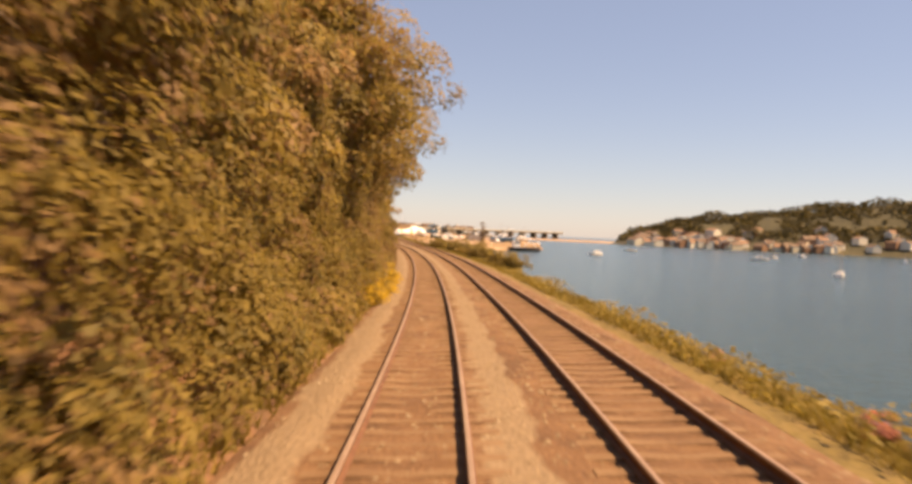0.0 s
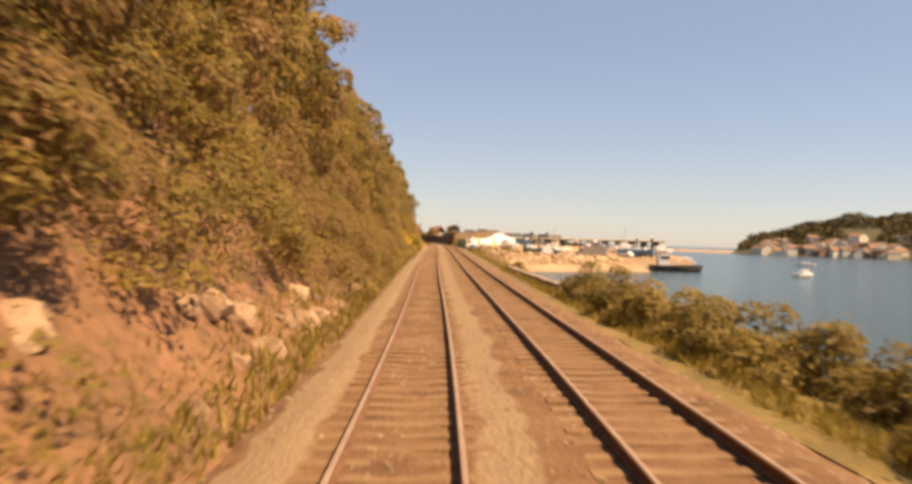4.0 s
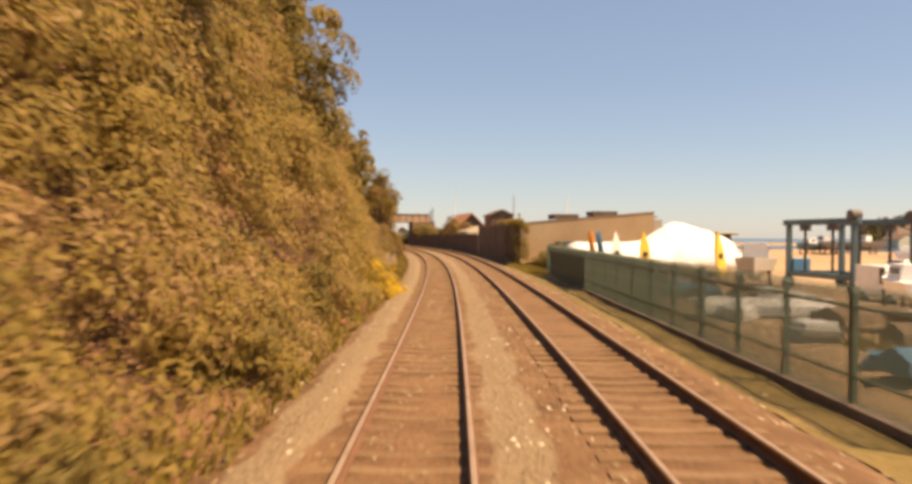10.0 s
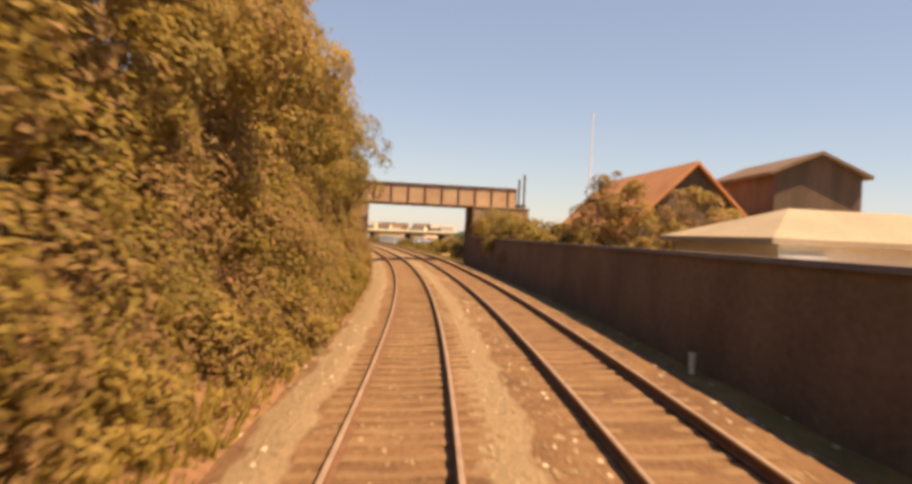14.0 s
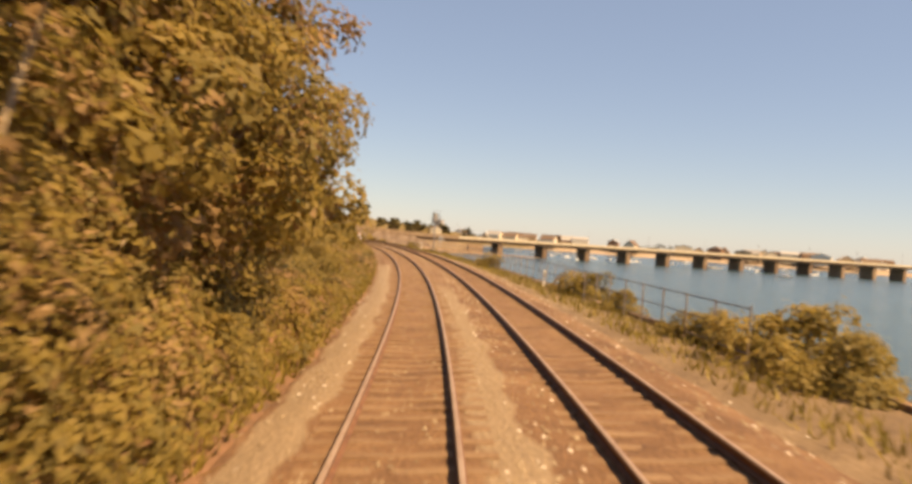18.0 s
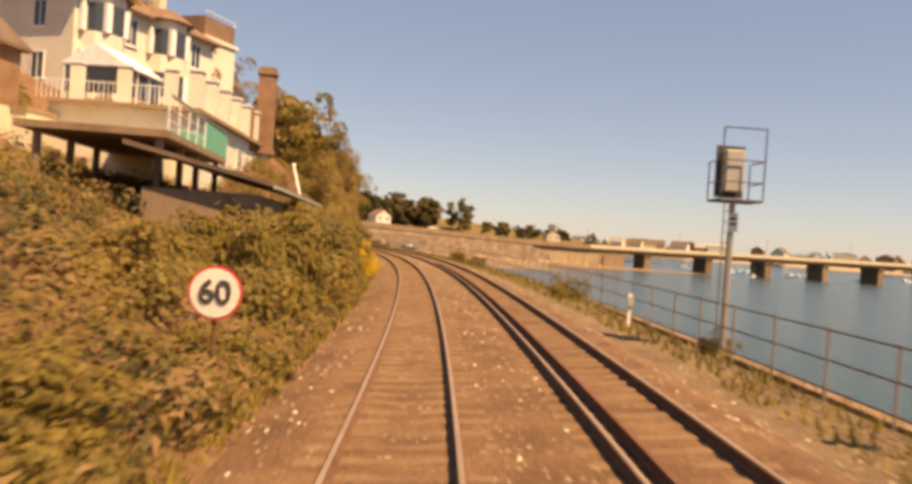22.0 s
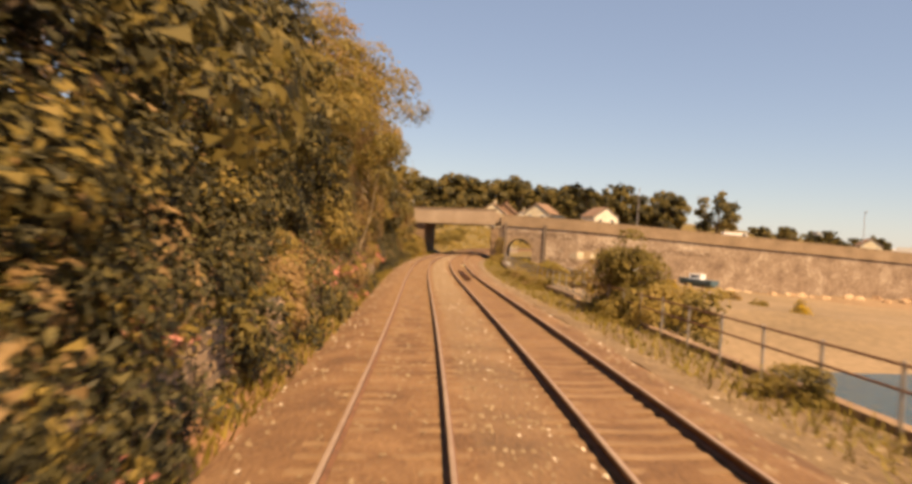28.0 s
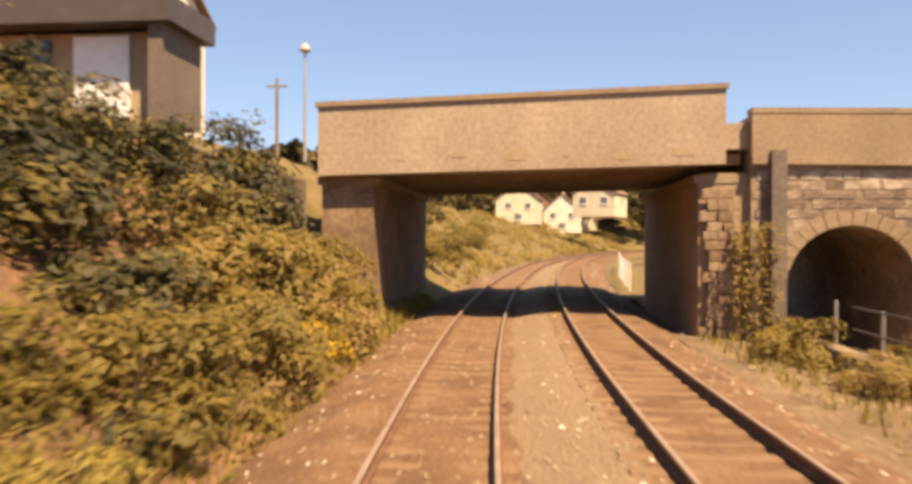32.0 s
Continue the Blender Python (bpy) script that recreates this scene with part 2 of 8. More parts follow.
SAND = shade("pale_sand", [(0.2543, 0.1619, 0.0898), (0.3326, 0.2244, 0.1285), (0.3995, 0.2869, 0.1716)], 0.12, 3, 0.9, 0.3, dist=0.05)
TANSAND = shade("tan_sand", [(0.168, 0.108, 0.0592), (0.232, 0.156, 0.088), (0.296, 0.204, 0.1216)], 0.3, 4, 0.9, 0.5, dist=0.06)
MASONRY = shade("old_stone", [(0.151, 0.0892, 0.0487), (0.248, 0.16, 0.0918), (0.344, 0.235, 0.141)], 0.8, 9, 0.92, 0.6, vary=0.25, dist=0.05)
GRIMY = shade("grimy_rubble_stone", [(0.13, 0.085, 0.056), (0.185, 0.125, 0.085), (0.25, 0.175, 0.12), (0.32, 0.235, 0.165), (0.46, 0.37, 0.28)], 0.45, 3.2, 0.95, 0.9, vary=0.25, dist=0.06)
LICHEN = shade("lichened_stone", [(0.22, 0.155, 0.10), (0.34, 0.25, 0.165), (0.46, 0.36, 0.25)], 0.5, 5, 0.95, 0.8, vary=0.25, dist=0.06)
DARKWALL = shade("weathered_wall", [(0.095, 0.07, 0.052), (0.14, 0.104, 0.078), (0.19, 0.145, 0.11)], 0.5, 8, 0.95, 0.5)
CONCRETE = shade("aged_concrete", [(0.179, 0.122, 0.0704), (0.261, 0.178, 0.108), (0.344, 0.248, 0.157)], 0.45, 9, 0.9, 0.35)
BUILT = shade("rendered_wall", [(0.289, 0.204, 0.119), (0.358, 0.255, 0.152), (0.413, 0.306, 0.189)], 0.3, 7, 0.9, 0.2)
WHITE = shade("white_render", [(0.568, 0.51, 0.394), (0.671, 0.612, 0.492), (0.722, 0.671, 0.566)], 0.5, 9, 0.85, 0.12)
SHEET = shade("pale_roof_sheet", [(0.23, 0.18, 0.13), (0.29, 0.235, 0.17), (0.35, 0.285, 0.215)], 0.4, 7, 0.85, 0.2)
CREAM = shade("cream_render", [(0.516, 0.425, 0.279), (0.619, 0.527, 0.369), (0.688, 0.603, 0.451)], 0.5, 9, 0.85, 0.12)
BRICK = shade("brown_brick", [(0.16, 0.0825, 0.0462), (0.248, 0.135, 0.0759), (0.336, 0.203, 0.119)], 1.2, 22, 0.9, 0.4)
SLATE = shade("roof_slate", [(0.0894, 0.0574, 0.0379), (0.138, 0.0892, 0.0568), (0.186, 0.122, 0.0785)], 0.8, 14, 0.8, 0.3)
TILE = shade("clay_roof_tile", [(0.14, 0.082, 0.05), (0.205, 0.12, 0.072), (0.27, 0.163, 0.1)], 0.8, 14, 0.85, 0.3)
ORANGETILE = shade("orange_roof_tile", [(0.36, 0.14, 0.055), (0.47, 0.20, 0.08), (0.56, 0.27, 0.12)], 0.8, 14, 0.85, 0.3)
WOOD = shade("weathered_boards", [(0.136, 0.0863, 0.0528), (0.224, 0.15, 0.0924), (0.304, 0.21, 0.132)], 0.7, 12, 0.9, 0.3, stretch=(3, 3, 0.5))
BARK = shade("bark", [(0.07, 0.045, 0.03), (0.14, 0.095, 0.06), (0.24, 0.18, 0.12)], 1.5, 14, 0.95, 0.7, stretch=(2, 2, 0.6))
DARKBOARDS = shade("dark_boards", [(0.06, 0.042, 0.03), (0.10, 0.07, 0.05), (0.15, 0.105, 0.075)], 0.7, 12, 0.9, 0.4, stretch=(3, 3, 0.5))
STEEL = shade("galvanised_steel", [(0.36, 0.31, 0.27), (0.46, 0.41, 0.36)], 2, 30, 0.5, 0.1, 0.6)
DARKSTEEL = shade("dark_painted_steel", [(0.07, 0.055, 0.05), (0.12, 0.095, 0.08)], 2, 30, 0.6, 0.15, 0.3)
GREENPAINT = shade("green_paint", [(0.08, 0.12, 0.085), (0.12, 0.165, 0.12), (0.17, 0.215, 0.16)], 0.9, 18, 0.6, 0.1)
GREENNET = plain("green_netting", (0.10, 0.36, 0.25), 0.8)
YELLOW = plain("yellow_paint", (0.75, 0.46, 0.05), 0.55)
REDP = plain("red_paint", (0.5, 0.05, 0.03), 0.5)
ORANGEP = plain("orange_plastic", (0.8, 0.28, 0.03), 0.5)
BLUEP = plain("blue_paint", (0.06, 0.19, 0.34), 0.5)
FADEDBLUE = shade("faded_blue_paint", [(0.10, 0.17, 0.24), (0.13, 0.215, 0.30), (0.19, 0.26, 0.33)], 0.7, 10, 0.6, 0.1)
TEAL = plain("teal_paint", (0.06, 0.105, 0.125), 0.6)
WHITEP = plain("white_gelcoat", (0.80, 0.78, 0.74), 0.35)
GREYP = plain("grey_paint", (0.36, 0.33, 0.29), 0.55)
BLACKP = plain("black_rubber", (0.025, 0.025, 0.025), 0.7)
TARP = plain("white_tarpaulin", (0.82, 0.80, 0.77), 0.6)
ENAMEL = plain("sign_face", (0.80, 0.72, 0.60), 0.5)
GLASS = plain("window_glass", (0.05, 0.06, 0.07), 0.08)
SIGNALBLACK = plain("signal_black", (0.05, 0.045, 0.04), 0.6)
LEAF = leafy("leaves", [(0.21, 0.152, 0.036), (0.28, 0.203, 0.05), (0.34, 0.243, 0.064), (0.40, 0.28, 0.088)], 0.58)
LEAFDARK = leafy("dark_leaves", [(0.16, 0.122, 0.034), (0.21, 0.158, 0.045), (0.27, 0.193, 0.058)], 0.5)
LEAFDRY = leafy("reddish_leaves", [(0.20, 0.12, 0.05), (0.30, 0.185, 0.075), (0.40, 0.26, 0.12)], 0.5)
# tree shade put into the leaf colour; far woods and slope scrub share it
LEAFDARKSHADE = leafy("dark_shade_leaves", [(0.022, 0.02, 0.009), (0.038, 0.033, 0.013), (0.065, 0.054, 0.018), (0.12, 0.092, 0.026)], 0.25)
BROOM = leafy("yellow_broom_flowers", [(0.44, 0.27, 0.012), (0.60, 0.385, 0.018), (0.72, 0.49, 0.03)], 0.35, 0.7)
PINK = leafy("pink_valerian_flowers", [(0.52, 0.17, 0.14), (0.66, 0.26, 0.20), (0.74, 0.36, 0.28)], 0.3, 0.7)
GRASS = leafy("grass_blades", [(0.17, 0.13, 0.025), (0.26, 0.195, 0.035), (0.34, 0.24, 0.06)], 0.35, 0.8)


def water_shade():
    m = shade("river_water", [(0.03, 0.06, 0.075), (0.045, 0.08, 0.095)], 0.02, 0.4, 0.16, 0.0)
    n, l = m.node_tree.nodes, m.node_tree.links
    b = n["Principled BSDF"]
    b.inputs["IOR"].default_value = 1.33
    b.inputs["Specular IOR Level"].default_value = 0.32
    tc = n.new("ShaderNodeTexCoord")
    a = n.new("ShaderNodeTexNoise")
    a.inputs["Scale"].default_value, a.inputs["Detail"].default_value = 0.9, 6
    l.new(tc.outputs["Object"], a.inputs["Vector"])
    bp = n.new("ShaderNodeBump")
    bp.inputs["Strength"].default_value, bp.inputs["Distance"].default_value = 0.8, 0.5
    l.new(a.outputs["Fac"], bp.inputs["Height"])
    l.new(bp.outputs["Normal"], b.inputs["Normal"])
    return m


WATER = water_shade()

# ---- mesh helpers ----
def raw(name, verts, faces, mats, parent=None, smooth=False, label="", uv=None, index=None):
    """A mesh object from arrays; faces share one corner count, or are a list."""
    me = bpy.data.meshes.new(name)
    if isinstance(faces, np.ndarray):
        k = faces.shape[1]
        me.vertices.add(len(verts))
        me.vertices.foreach_set("co", np.ascontiguousarray(verts, np.float32).ravel())
        me.loops.add(faces.size)
        me.loops.foreach_set("vertex_index", np.ascontiguousarray(faces, np.int32).ravel())
        me.polygons.add(len(faces))
        me.polygons.foreach_set("loop_start", np.arange(0, faces.size, k, dtype=np.int32))
        me.update(calc_edges=True)
    else:
        me.from_pydata([tuple(v) for v in verts], [], faces)
    for m in (mats if isinstance(mats, (list, tuple)) else [mats]):
        me.materials.append(m)
    if smooth:
        me.polygons.foreach_set("use_smooth", np.ones(len(me.polygons), bool))
    if index is not None:
        me.polygons.foreach_set("material_index", np.ascontiguousarray(index, np.int32))
    if uv is not None:
        lay = me.uv_layers.new(name="UVMap")
        idx = np.empty(len(me.loops), np.int32)
        me.loops.foreach_get("vertex_index", idx)
        lay.data.foreach_set("uv", np.ascontiguousarray(uv[idx], np.float32).ravel())
    me.validate()
    ob = new(name, me)
    if parent:
        ob.parent = parent
    if label:
        ob["label"] = label
    return ob


def part(name, bm, material, parent, label="", smooth=False):
    me = bpy.data.meshes.new(name)
    bm.to_mesh(me)
    bm.free()
    me.materials.append(material)
    if smooth:
        me.polygons.foreach_set("use_smooth", np.ones(len(me.polygons), bool))
    ob = new(name, me)
    if parent:
        ob.parent = parent
    if label:
        ob["label"] = label
    return ob


def thing(name, m, label, category, group="", kind=""):
    ob = new(name)
    ob.matrix_world = m
    return tagged(ob, label, category, group, kind)


def box(bm, x0, x1, y0, y1, z0, z1, bevel=0.0):
    r = bmesh.ops.create_cube(bm, size=1.0)
    bmesh.ops.scale(bm, vec=(x1 - x0, y1 - y0, z1 - z0), verts=r["verts"])
    bmesh.ops.translate(bm, vec=((x0 + x1) / 2, (y0 + y1) / 2, (z0 + z1) / 2), verts=r["verts"])
    if bevel:
        es = list({e for v in r["verts"] for e in v.link_edges})
        bmesh.ops.bevel(bm, geom=es, offset=bevel, segments=1, affect="EDGES")
    return bm


def boxes(*b, bevel=0.0):
    bm = bmesh.new()
    for q in b:
        box(bm, *q, bevel=bevel)
    return bm


def rod(bm, a, b, r, r2=None, seg=8):
    a, b = Vector(a), Vector(b)
    d = b - a
    m = Matrix.Translation((a + b) / 2) @ d.to_track_quat("Z", "Y").to_matrix().to_4x4()
    bmesh.ops.create_cone(bm, cap_ends=True, segments=seg, radius1=r, radius2=r if r2 is None else r2, depth=d.length, matrix=m)
    return bm


def rods(*b, seg=8):
    bm = bmesh.new()
    for q in b:
        rod(bm, *q, seg=seg)
    return bm


def prism(outline, y0, y1):
    """An outline in x, z drawn out along y."""
    bm = bmesh.new()
    a = [bm.verts.new((x, y0, z)) for x, z in outline]
    b = [bm.verts.new((x, y1, z)) for x, z in outline]
    n = len(outline)
    bm.faces.new(a)
    bm.faces.new(b[::-1])
    for i in range(n):
        bm.faces.new((a[i], b[i], b[(i + 1) % n], a[(i + 1) % n]))
    bmesh.ops.recalc_face_normals(bm, faces=bm.faces)
    return bm


def sweep(name, outline, ss, mat, parent=None, lat0=0.0, cant=True, closed=True, label="", smooth=False, rise=0.0):
    """An outline of (offset, height) drawn along the line through the distances ss; lat0 may change with s."""
    ss = np.asarray(ss, float)
    o = np.array(outline, float)
    x, y, th, z, c = line(ss)
    c = c if cant else c * 0
    l0 = np.interp(ss, *zip(*lat0)) if isinstance(lat0, (list, tuple)) else np.full(len(ss), lat0)
    r0 = np.interp(ss, *zip(*rise)) if isinstance(rise, (list, tuple)) else np.full(len(ss), rise)
    base = 0.0 if not cant else (SPACING if np.mean(l0) > 1.6 else 0.0)
    lift = RIGHT_UP if base else 0.0
    la = l0[:, None] - base + o[None, :, 0]
    lt = base + la * np.cos(c)[:, None] - o[None, :, 1] * np.sin(c)[:, None]
    h = la * np.sin(c)[:, None] + o[None, :, 1] * np.cos(c)[:, None] + lift + r0[:, None]
    v = np.stack([x[:, None] + lt * np.cos(th)[:, None], y[:, None] + lt * np.sin(th)[:, None], z[:, None] + h], -1)
    n, k = len(ss), len(o)
    i = np.arange(n - 1)[:, None] * k
    j = np.arange(k if closed else k - 1)[None, :]
    j2 = (j + 1) % k
    f = np.stack([i + j, i + j2, i + k + j2, i + k + j], -1).reshape(-1, 4)[:, ::-1]
    v = v.reshape(-1, 3)
    f = [tuple(q) for q in f.tolist()]
    if closed:
        f += [tuple(range(k)), tuple(range((n - 1) * k, n * k))[::-1]]
        ob = raw(name, v, f, mat, parent, smooth, label)
    else:
        ob = raw(name, v, np.array(f), mat, parent, smooth, label)
    return ob




def fbm(x, y, seed=0):
    """Cheap smooth wandering between about -1 and 1."""
    r = np.random.default_rng(seed)
    out = 0
    for i in range(7):
        a, p, f = r.uniform(0, 6.28), r.uniform(0, 6.28), 0.55 * 1.75 ** i
        out = out + np.sin((x * math.cos(a) + y * math.sin(a)) * f + p + 1.3 * np.sin((y * math.cos(a) - x * math.sin(a)) * f * 0.7)) / 1.5 ** i
    return out / 2.2

# ---- ground, river, banks ----
def grid_mesh(name, S, L, fun, mat, cls="ground", label="", smooth=True, uv=False):
    """A sheet over distances S and offsets L (L may be rows), with heights fun(s, lat)."""
    SS = np.repeat(np.asarray(S, float)[:, None], np.shape(L)[-1], 1)
    LL = np.broadcast_to(np.asarray(L, float), SS.shape)
    v = at(SS, LL, fun(SS, LL)).reshape(-1, 3)
    n, k = SS.shape
    i = (np.arange(n - 1)[:, None] * k + np.arange(k - 1)[None, :]).ravel()
    f = np.stack([i, i + 1, i + k + 1, i + k], -1)
    ob = raw(name, v, f, mat, smooth=smooth, uv=np.stack([LL.ravel(), SS.ravel()], -1) if uv else None)
    return tagged(ob, label, cls, kind="structure")


raw_ground = raw("ground", np.array([(-6000, -6000, -7.5), (6000, -6000, -7.5), (6000, 6000, -7.5), (-6000, 6000, -7.5)]),
                 np.array([(0, 1, 2, 3)]), MUD)
tagged(raw_ground, "brown river bed and far flat ground", "ground", kind="structure")
wv, wf = [], []
raw_water = raw("water", np.array([(-2500, -400, SEA), (4500, -400, SEA), (4500, 4500, SEA), (-2500, 4500, SEA)]),
                np.array([(0, 1, 2, 3)]), WATER)
tagged(raw_water, "grey-blue estuary water with small ripples", "water", kind="structure")


def bed(s, lat):
    """Height of the ballast: flush with the sleepers, heaped a little between, falling off at the shoulders."""
    c = line(s)[4]
    left, right = lat * np.sin(c), RIGHT_UP + (lat - SPACING) * np.sin(c)
    w = np.clip((lat - 1.0) / (SPACING - 2.0), 0, 1)
    h = left * (1 - w) + right * w - 0.205
    h = h + 0.05 * np.clip(1 - np.abs(lat - SPACING / 2) / 0.7, 0, 1)
    h = h - np.clip(-1.6 - lat, 0, 3) * 0.24 - np.clip(lat - (SPACING + 1.55), 0, 3) * 0.40
    return h + 0.022 * fbm(s * 4.1, lat * 4.7, 3) + 0.012 * fbm(s * 13, lat * 12, 4)


LB = np.concatenate([np.arange(-3.0, -1.2, 0.15), np.arange(-1.2, 4.8, 0.24), np.arange(4.8, 6.9, 0.15)])
grid_mesh("ballast_bed", np.arange(-20, 1060, 0.6), LB, bed, BALLAST, "railway bed",
          "rust-brown and pale crushed stone ballast under two railway tracks", uv=True)

US = np.array([0, 1.5, 2.9, 4.2, 8, 14, 30, 60, 140.0])
BANK = {-40: (0, .8, 2.5, 4.5, 9, 14, 22, 30, 45), 36: (0, .6, 2, 4.5, 9, 14, 22, 30, 45), 40: (0, .3, .6, 12.6, 13.5, 15, 20, 28, 45),
        92: (0, .3, .6, 12.6, 13.5, 15, 20, 28, 45), 97: (0, .9, 3, 5, 9, 14, 22, 28, 40), 170: (0, .9, 2.6, 4.5, 9, 14, 22, 28, 40),
        185: (0, .4, 1, 2, 7, 12, 19, 26, 40), 312: (0, .4, 1.2, 2.4, 7.5, 12, 19, 26, 40), 330: (0, .3, 1.9, 4.4, 10, 15, 22, 26, 36),
        385: (0, .3, 1.9, 4.0, 9.5, 14, 20, 24, 34), 405: (0, .6, 2, 3.5, 8, 12, 15, 18, 30), 460: (0, .5, 1.8, 3.2, 6, 9, 12, 15, 28),
        475: (0, .3, .8, 1.5, 3, 5, 9, 12, 28), 520: (0, .3, .7, 1.2, 2.6, 4.4, 8, 12, 30), 560: (0, .3, .6, 1.1, 2.4, 4.0, 8, 13, 30),
        600: (0, .5, 1.1, 1.7, 2.9, 4.4, 9, 14, 30), 632: (0, .5, 1.2, 2.0, 3.4, 5.4, 10, 15, 30), 650: (0, .9, 2.6, 4.0, 8, 11, 14, 18, 30),
        700: (0, .6, 1.6, 2.7, 5.5, 8, 11, 14, 28), 838: (0, .5, 1.4, 2.4, 5.0, 7, 8.5, 11, 24), 850: (0, .8, 2.4, 4.2, 6.6, 6.8, 7.2, 9, 20),
        866: (0, .8, 2.4, 4.2, 6.6, 6.8, 7.2, 9, 20), 885: (0, .4, .8, 1.3, 2.8, 4.6, 8, 12, 22), 1140: (0, .4, .9, 1.6, 3.2, 6, 10, 14, 24)}
BK = sorted(BANK)
BT = np.array([BANK[q] for q in BK], float)


def bank(s, lat):
    """Height of the hillside left of the line."""
    s, u = np.broadcast_arrays(np.asarray(s, float), -2.35 - np.asarray(lat, float))
    cols = np.stack([np.interp(s, BK, BT[:, i]) for i in range(len(US))], -1)
    k = np.clip(np.searchsorted(US, u) - 1, 0, len(US) - 2)
    a = np.take_along_axis(cols, k[..., None], -1)[..., 0]
    b = np.take_along_axis(cols, k[..., None] + 1, -1)[..., 0]
    w = np.clip((u - US[k]) / (US[k + 1] - US[k]), 0, 1)
    h = a * (1 - w) + b * w - 0.55 + np.minimum(u, 0) * 1.2
    rough = np.clip(u / 4, 0, 1) * (0.25 + 0.5 * np.interp(s, [318, 332, 392, 405], [0, 1, 1, 0]))
    return h + rough * fbm(s * 0.8, u * 0.9 + s * 0.1, 11)


LK = -2.35 - np.concatenate([[-0.35], np.arange(0, 6, 0.5), np.arange(6, 16, 1.0), np.arange(16, 60, 5.0), [70, 90, 120, 170]])[::-1]
for name, a, b, mat, lab in (("bank_west", -40, 326, EARTH, "steep earth bank under trees and scrub"),
                             ("cliff", 324.8, 394, CLIFF, "brown sandstone cutting with loose plants"),
                             ("bank_middle", 392.8, 850, EARTH, "scrub-covered earth bank"), ("bank_east", 848.8, 1140, VERGE, "grassy railway bank")):
    grid_mesh(name, np.arange(a, b, 1.2), LK, bank, mat, "bank", lab)

EDGE = [(-40, 7.7), (64, 7.8), (72, 9.3), (90, 9.6), (155, 9.6), (163, 8.0), (184, 7.9), (200, 7.8), (255, 8.2), (268, 9.2), (276, 9.4), (286, 9.4)]
EDGE2 = [(466, 11.5), (480, 12.5), (505, 10.8), (530, 9.3), (600, 9.1), (660, 8.9), (720, 9.0), (760, 9.4), (850, 9.6)]


def verge(s, lat):
    h = bed(s, np.minimum(lat, 5.9)) - np.clip(lat - 5.9, 0, 9) * 0.05
    return np.minimum(h, -0.28) + 0.06 * fbm(s * 1.2, lat * 1.5, 21)


STONY = shade("stony_verge", [(0.082, 0.0492, 0.023), (0.1476, 0.0927, 0.0451), (0.2214, 0.1476, 0.0804)], 0.7, 9, 0.95, 0.9, dist=0.07)


def strip(name, edge, a, b, mat, lab):
    S = np.arange(a, b + 0.1, 1.0)
    e = np.interp(S, *zip(*edge))
    L = 5.85 + (e - 5.85)[:, None] * np.linspace(0, 1, 9)[None, :]
    grid_mesh(name, S, L, verge, mat, "verge", lab)


strip("verge_river", EDGE, -40, 160, VERGE, "dry grassy strip beside the ballast")
strip("verge_beach", EDGE, 160, 286, STONY, "bare stony brown strip beside the ballast")
strip("verge_yard", [(286, 9.4), (290, 8.3), (336, 8.3), (340, 11), (351, 11), (353, 8.3), (466, 8.3)], 286, 466, VERGE, "dry stony strip beside the ballast")
strip("verge_estuary", EDGE2, 466, 850, STONY, "dry stony strip with weeds beside the ballast")
sweep("sea_wall", [(-0.35, -0.47), (0, -0.47), (0.5, -7.5), (-0.35, -7.5)], np.arange(-40, 284, 3.0), MASONRY, lat0=EDGE, cant=False)
sweep("sea_wall_east", [(-0.35, -0.25), (0, -0.25), (0.5, -7.5), (-0.35, -7.5)], np.arange(466, 851, 3.0), MASONRY, lat0=EDGE2, cant=False)
for n_ in ("sea_wall", "sea_wall_east"):
    tagged(bpy.data.objects[n_], "stone river wall below the railway", "wall", kind="structure")

YARD = [(284, 25), (290, 33), (300, 47), (312, 62), (345, 78), (410, 78), (450, 52), (470, 18), (478, 12.6)]
def yard_end(l):
    """Where the yard breaks off towards the beach, by offset from the line."""
    return 283.5 + 0.6 * np.clip(l - 9.6, 0, 60)


def yard(s, l):
    """Level of the boatyard's floor: it falls away from the line behind the grassy edge."""
    fall = np.clip((l - 12) / 15, 0, 1) * np.clip((372 - s) / 14, 0, 1)
    return np.clip((l - 7) * 0.12, -0.5, 0.15) - 0.15 - 1.6 * fall


ys = np.arange(284, 478.1, 2.0)
yo = np.interp(ys, *zip(*YARD))
yi = np.interp(ys, [284, 292, 336, 340, 351, 353, 466, 478], [9.2, 7.5, 7.5, 10.2, 10.2, 7.5, 7.5, 10.8])
yl = yi[:, None] + (yo - yi)[:, None] * np.linspace(0, 1, 24)[None, :] ** 1.3
grid_mesh("yard_ground", ys, yl, lambda s, l: yard(s, l) + 0.05 * fbm(s * .5, l * .5, 31) - np.clip(np.where((s > 337) & (s < 352), 11, 8.2) - l, 0, 1.5) * 0.6 - np.clip(yard_end(l) + 0.3 - s, 0, 20),
          shade("yard_gravel", [(0.26, 0.16, 0.085), (0.36, 0.235, 0.13), (0.45, 0.31, 0.185)], 0.15, 3, 0.95, 0.3), "ground", "dusty gravel floor of a boatyard")
ks_ = ys >= 316
skl = yo[:, None] + np.array([0, 1.5, 3.0, 5.0])[None, :]
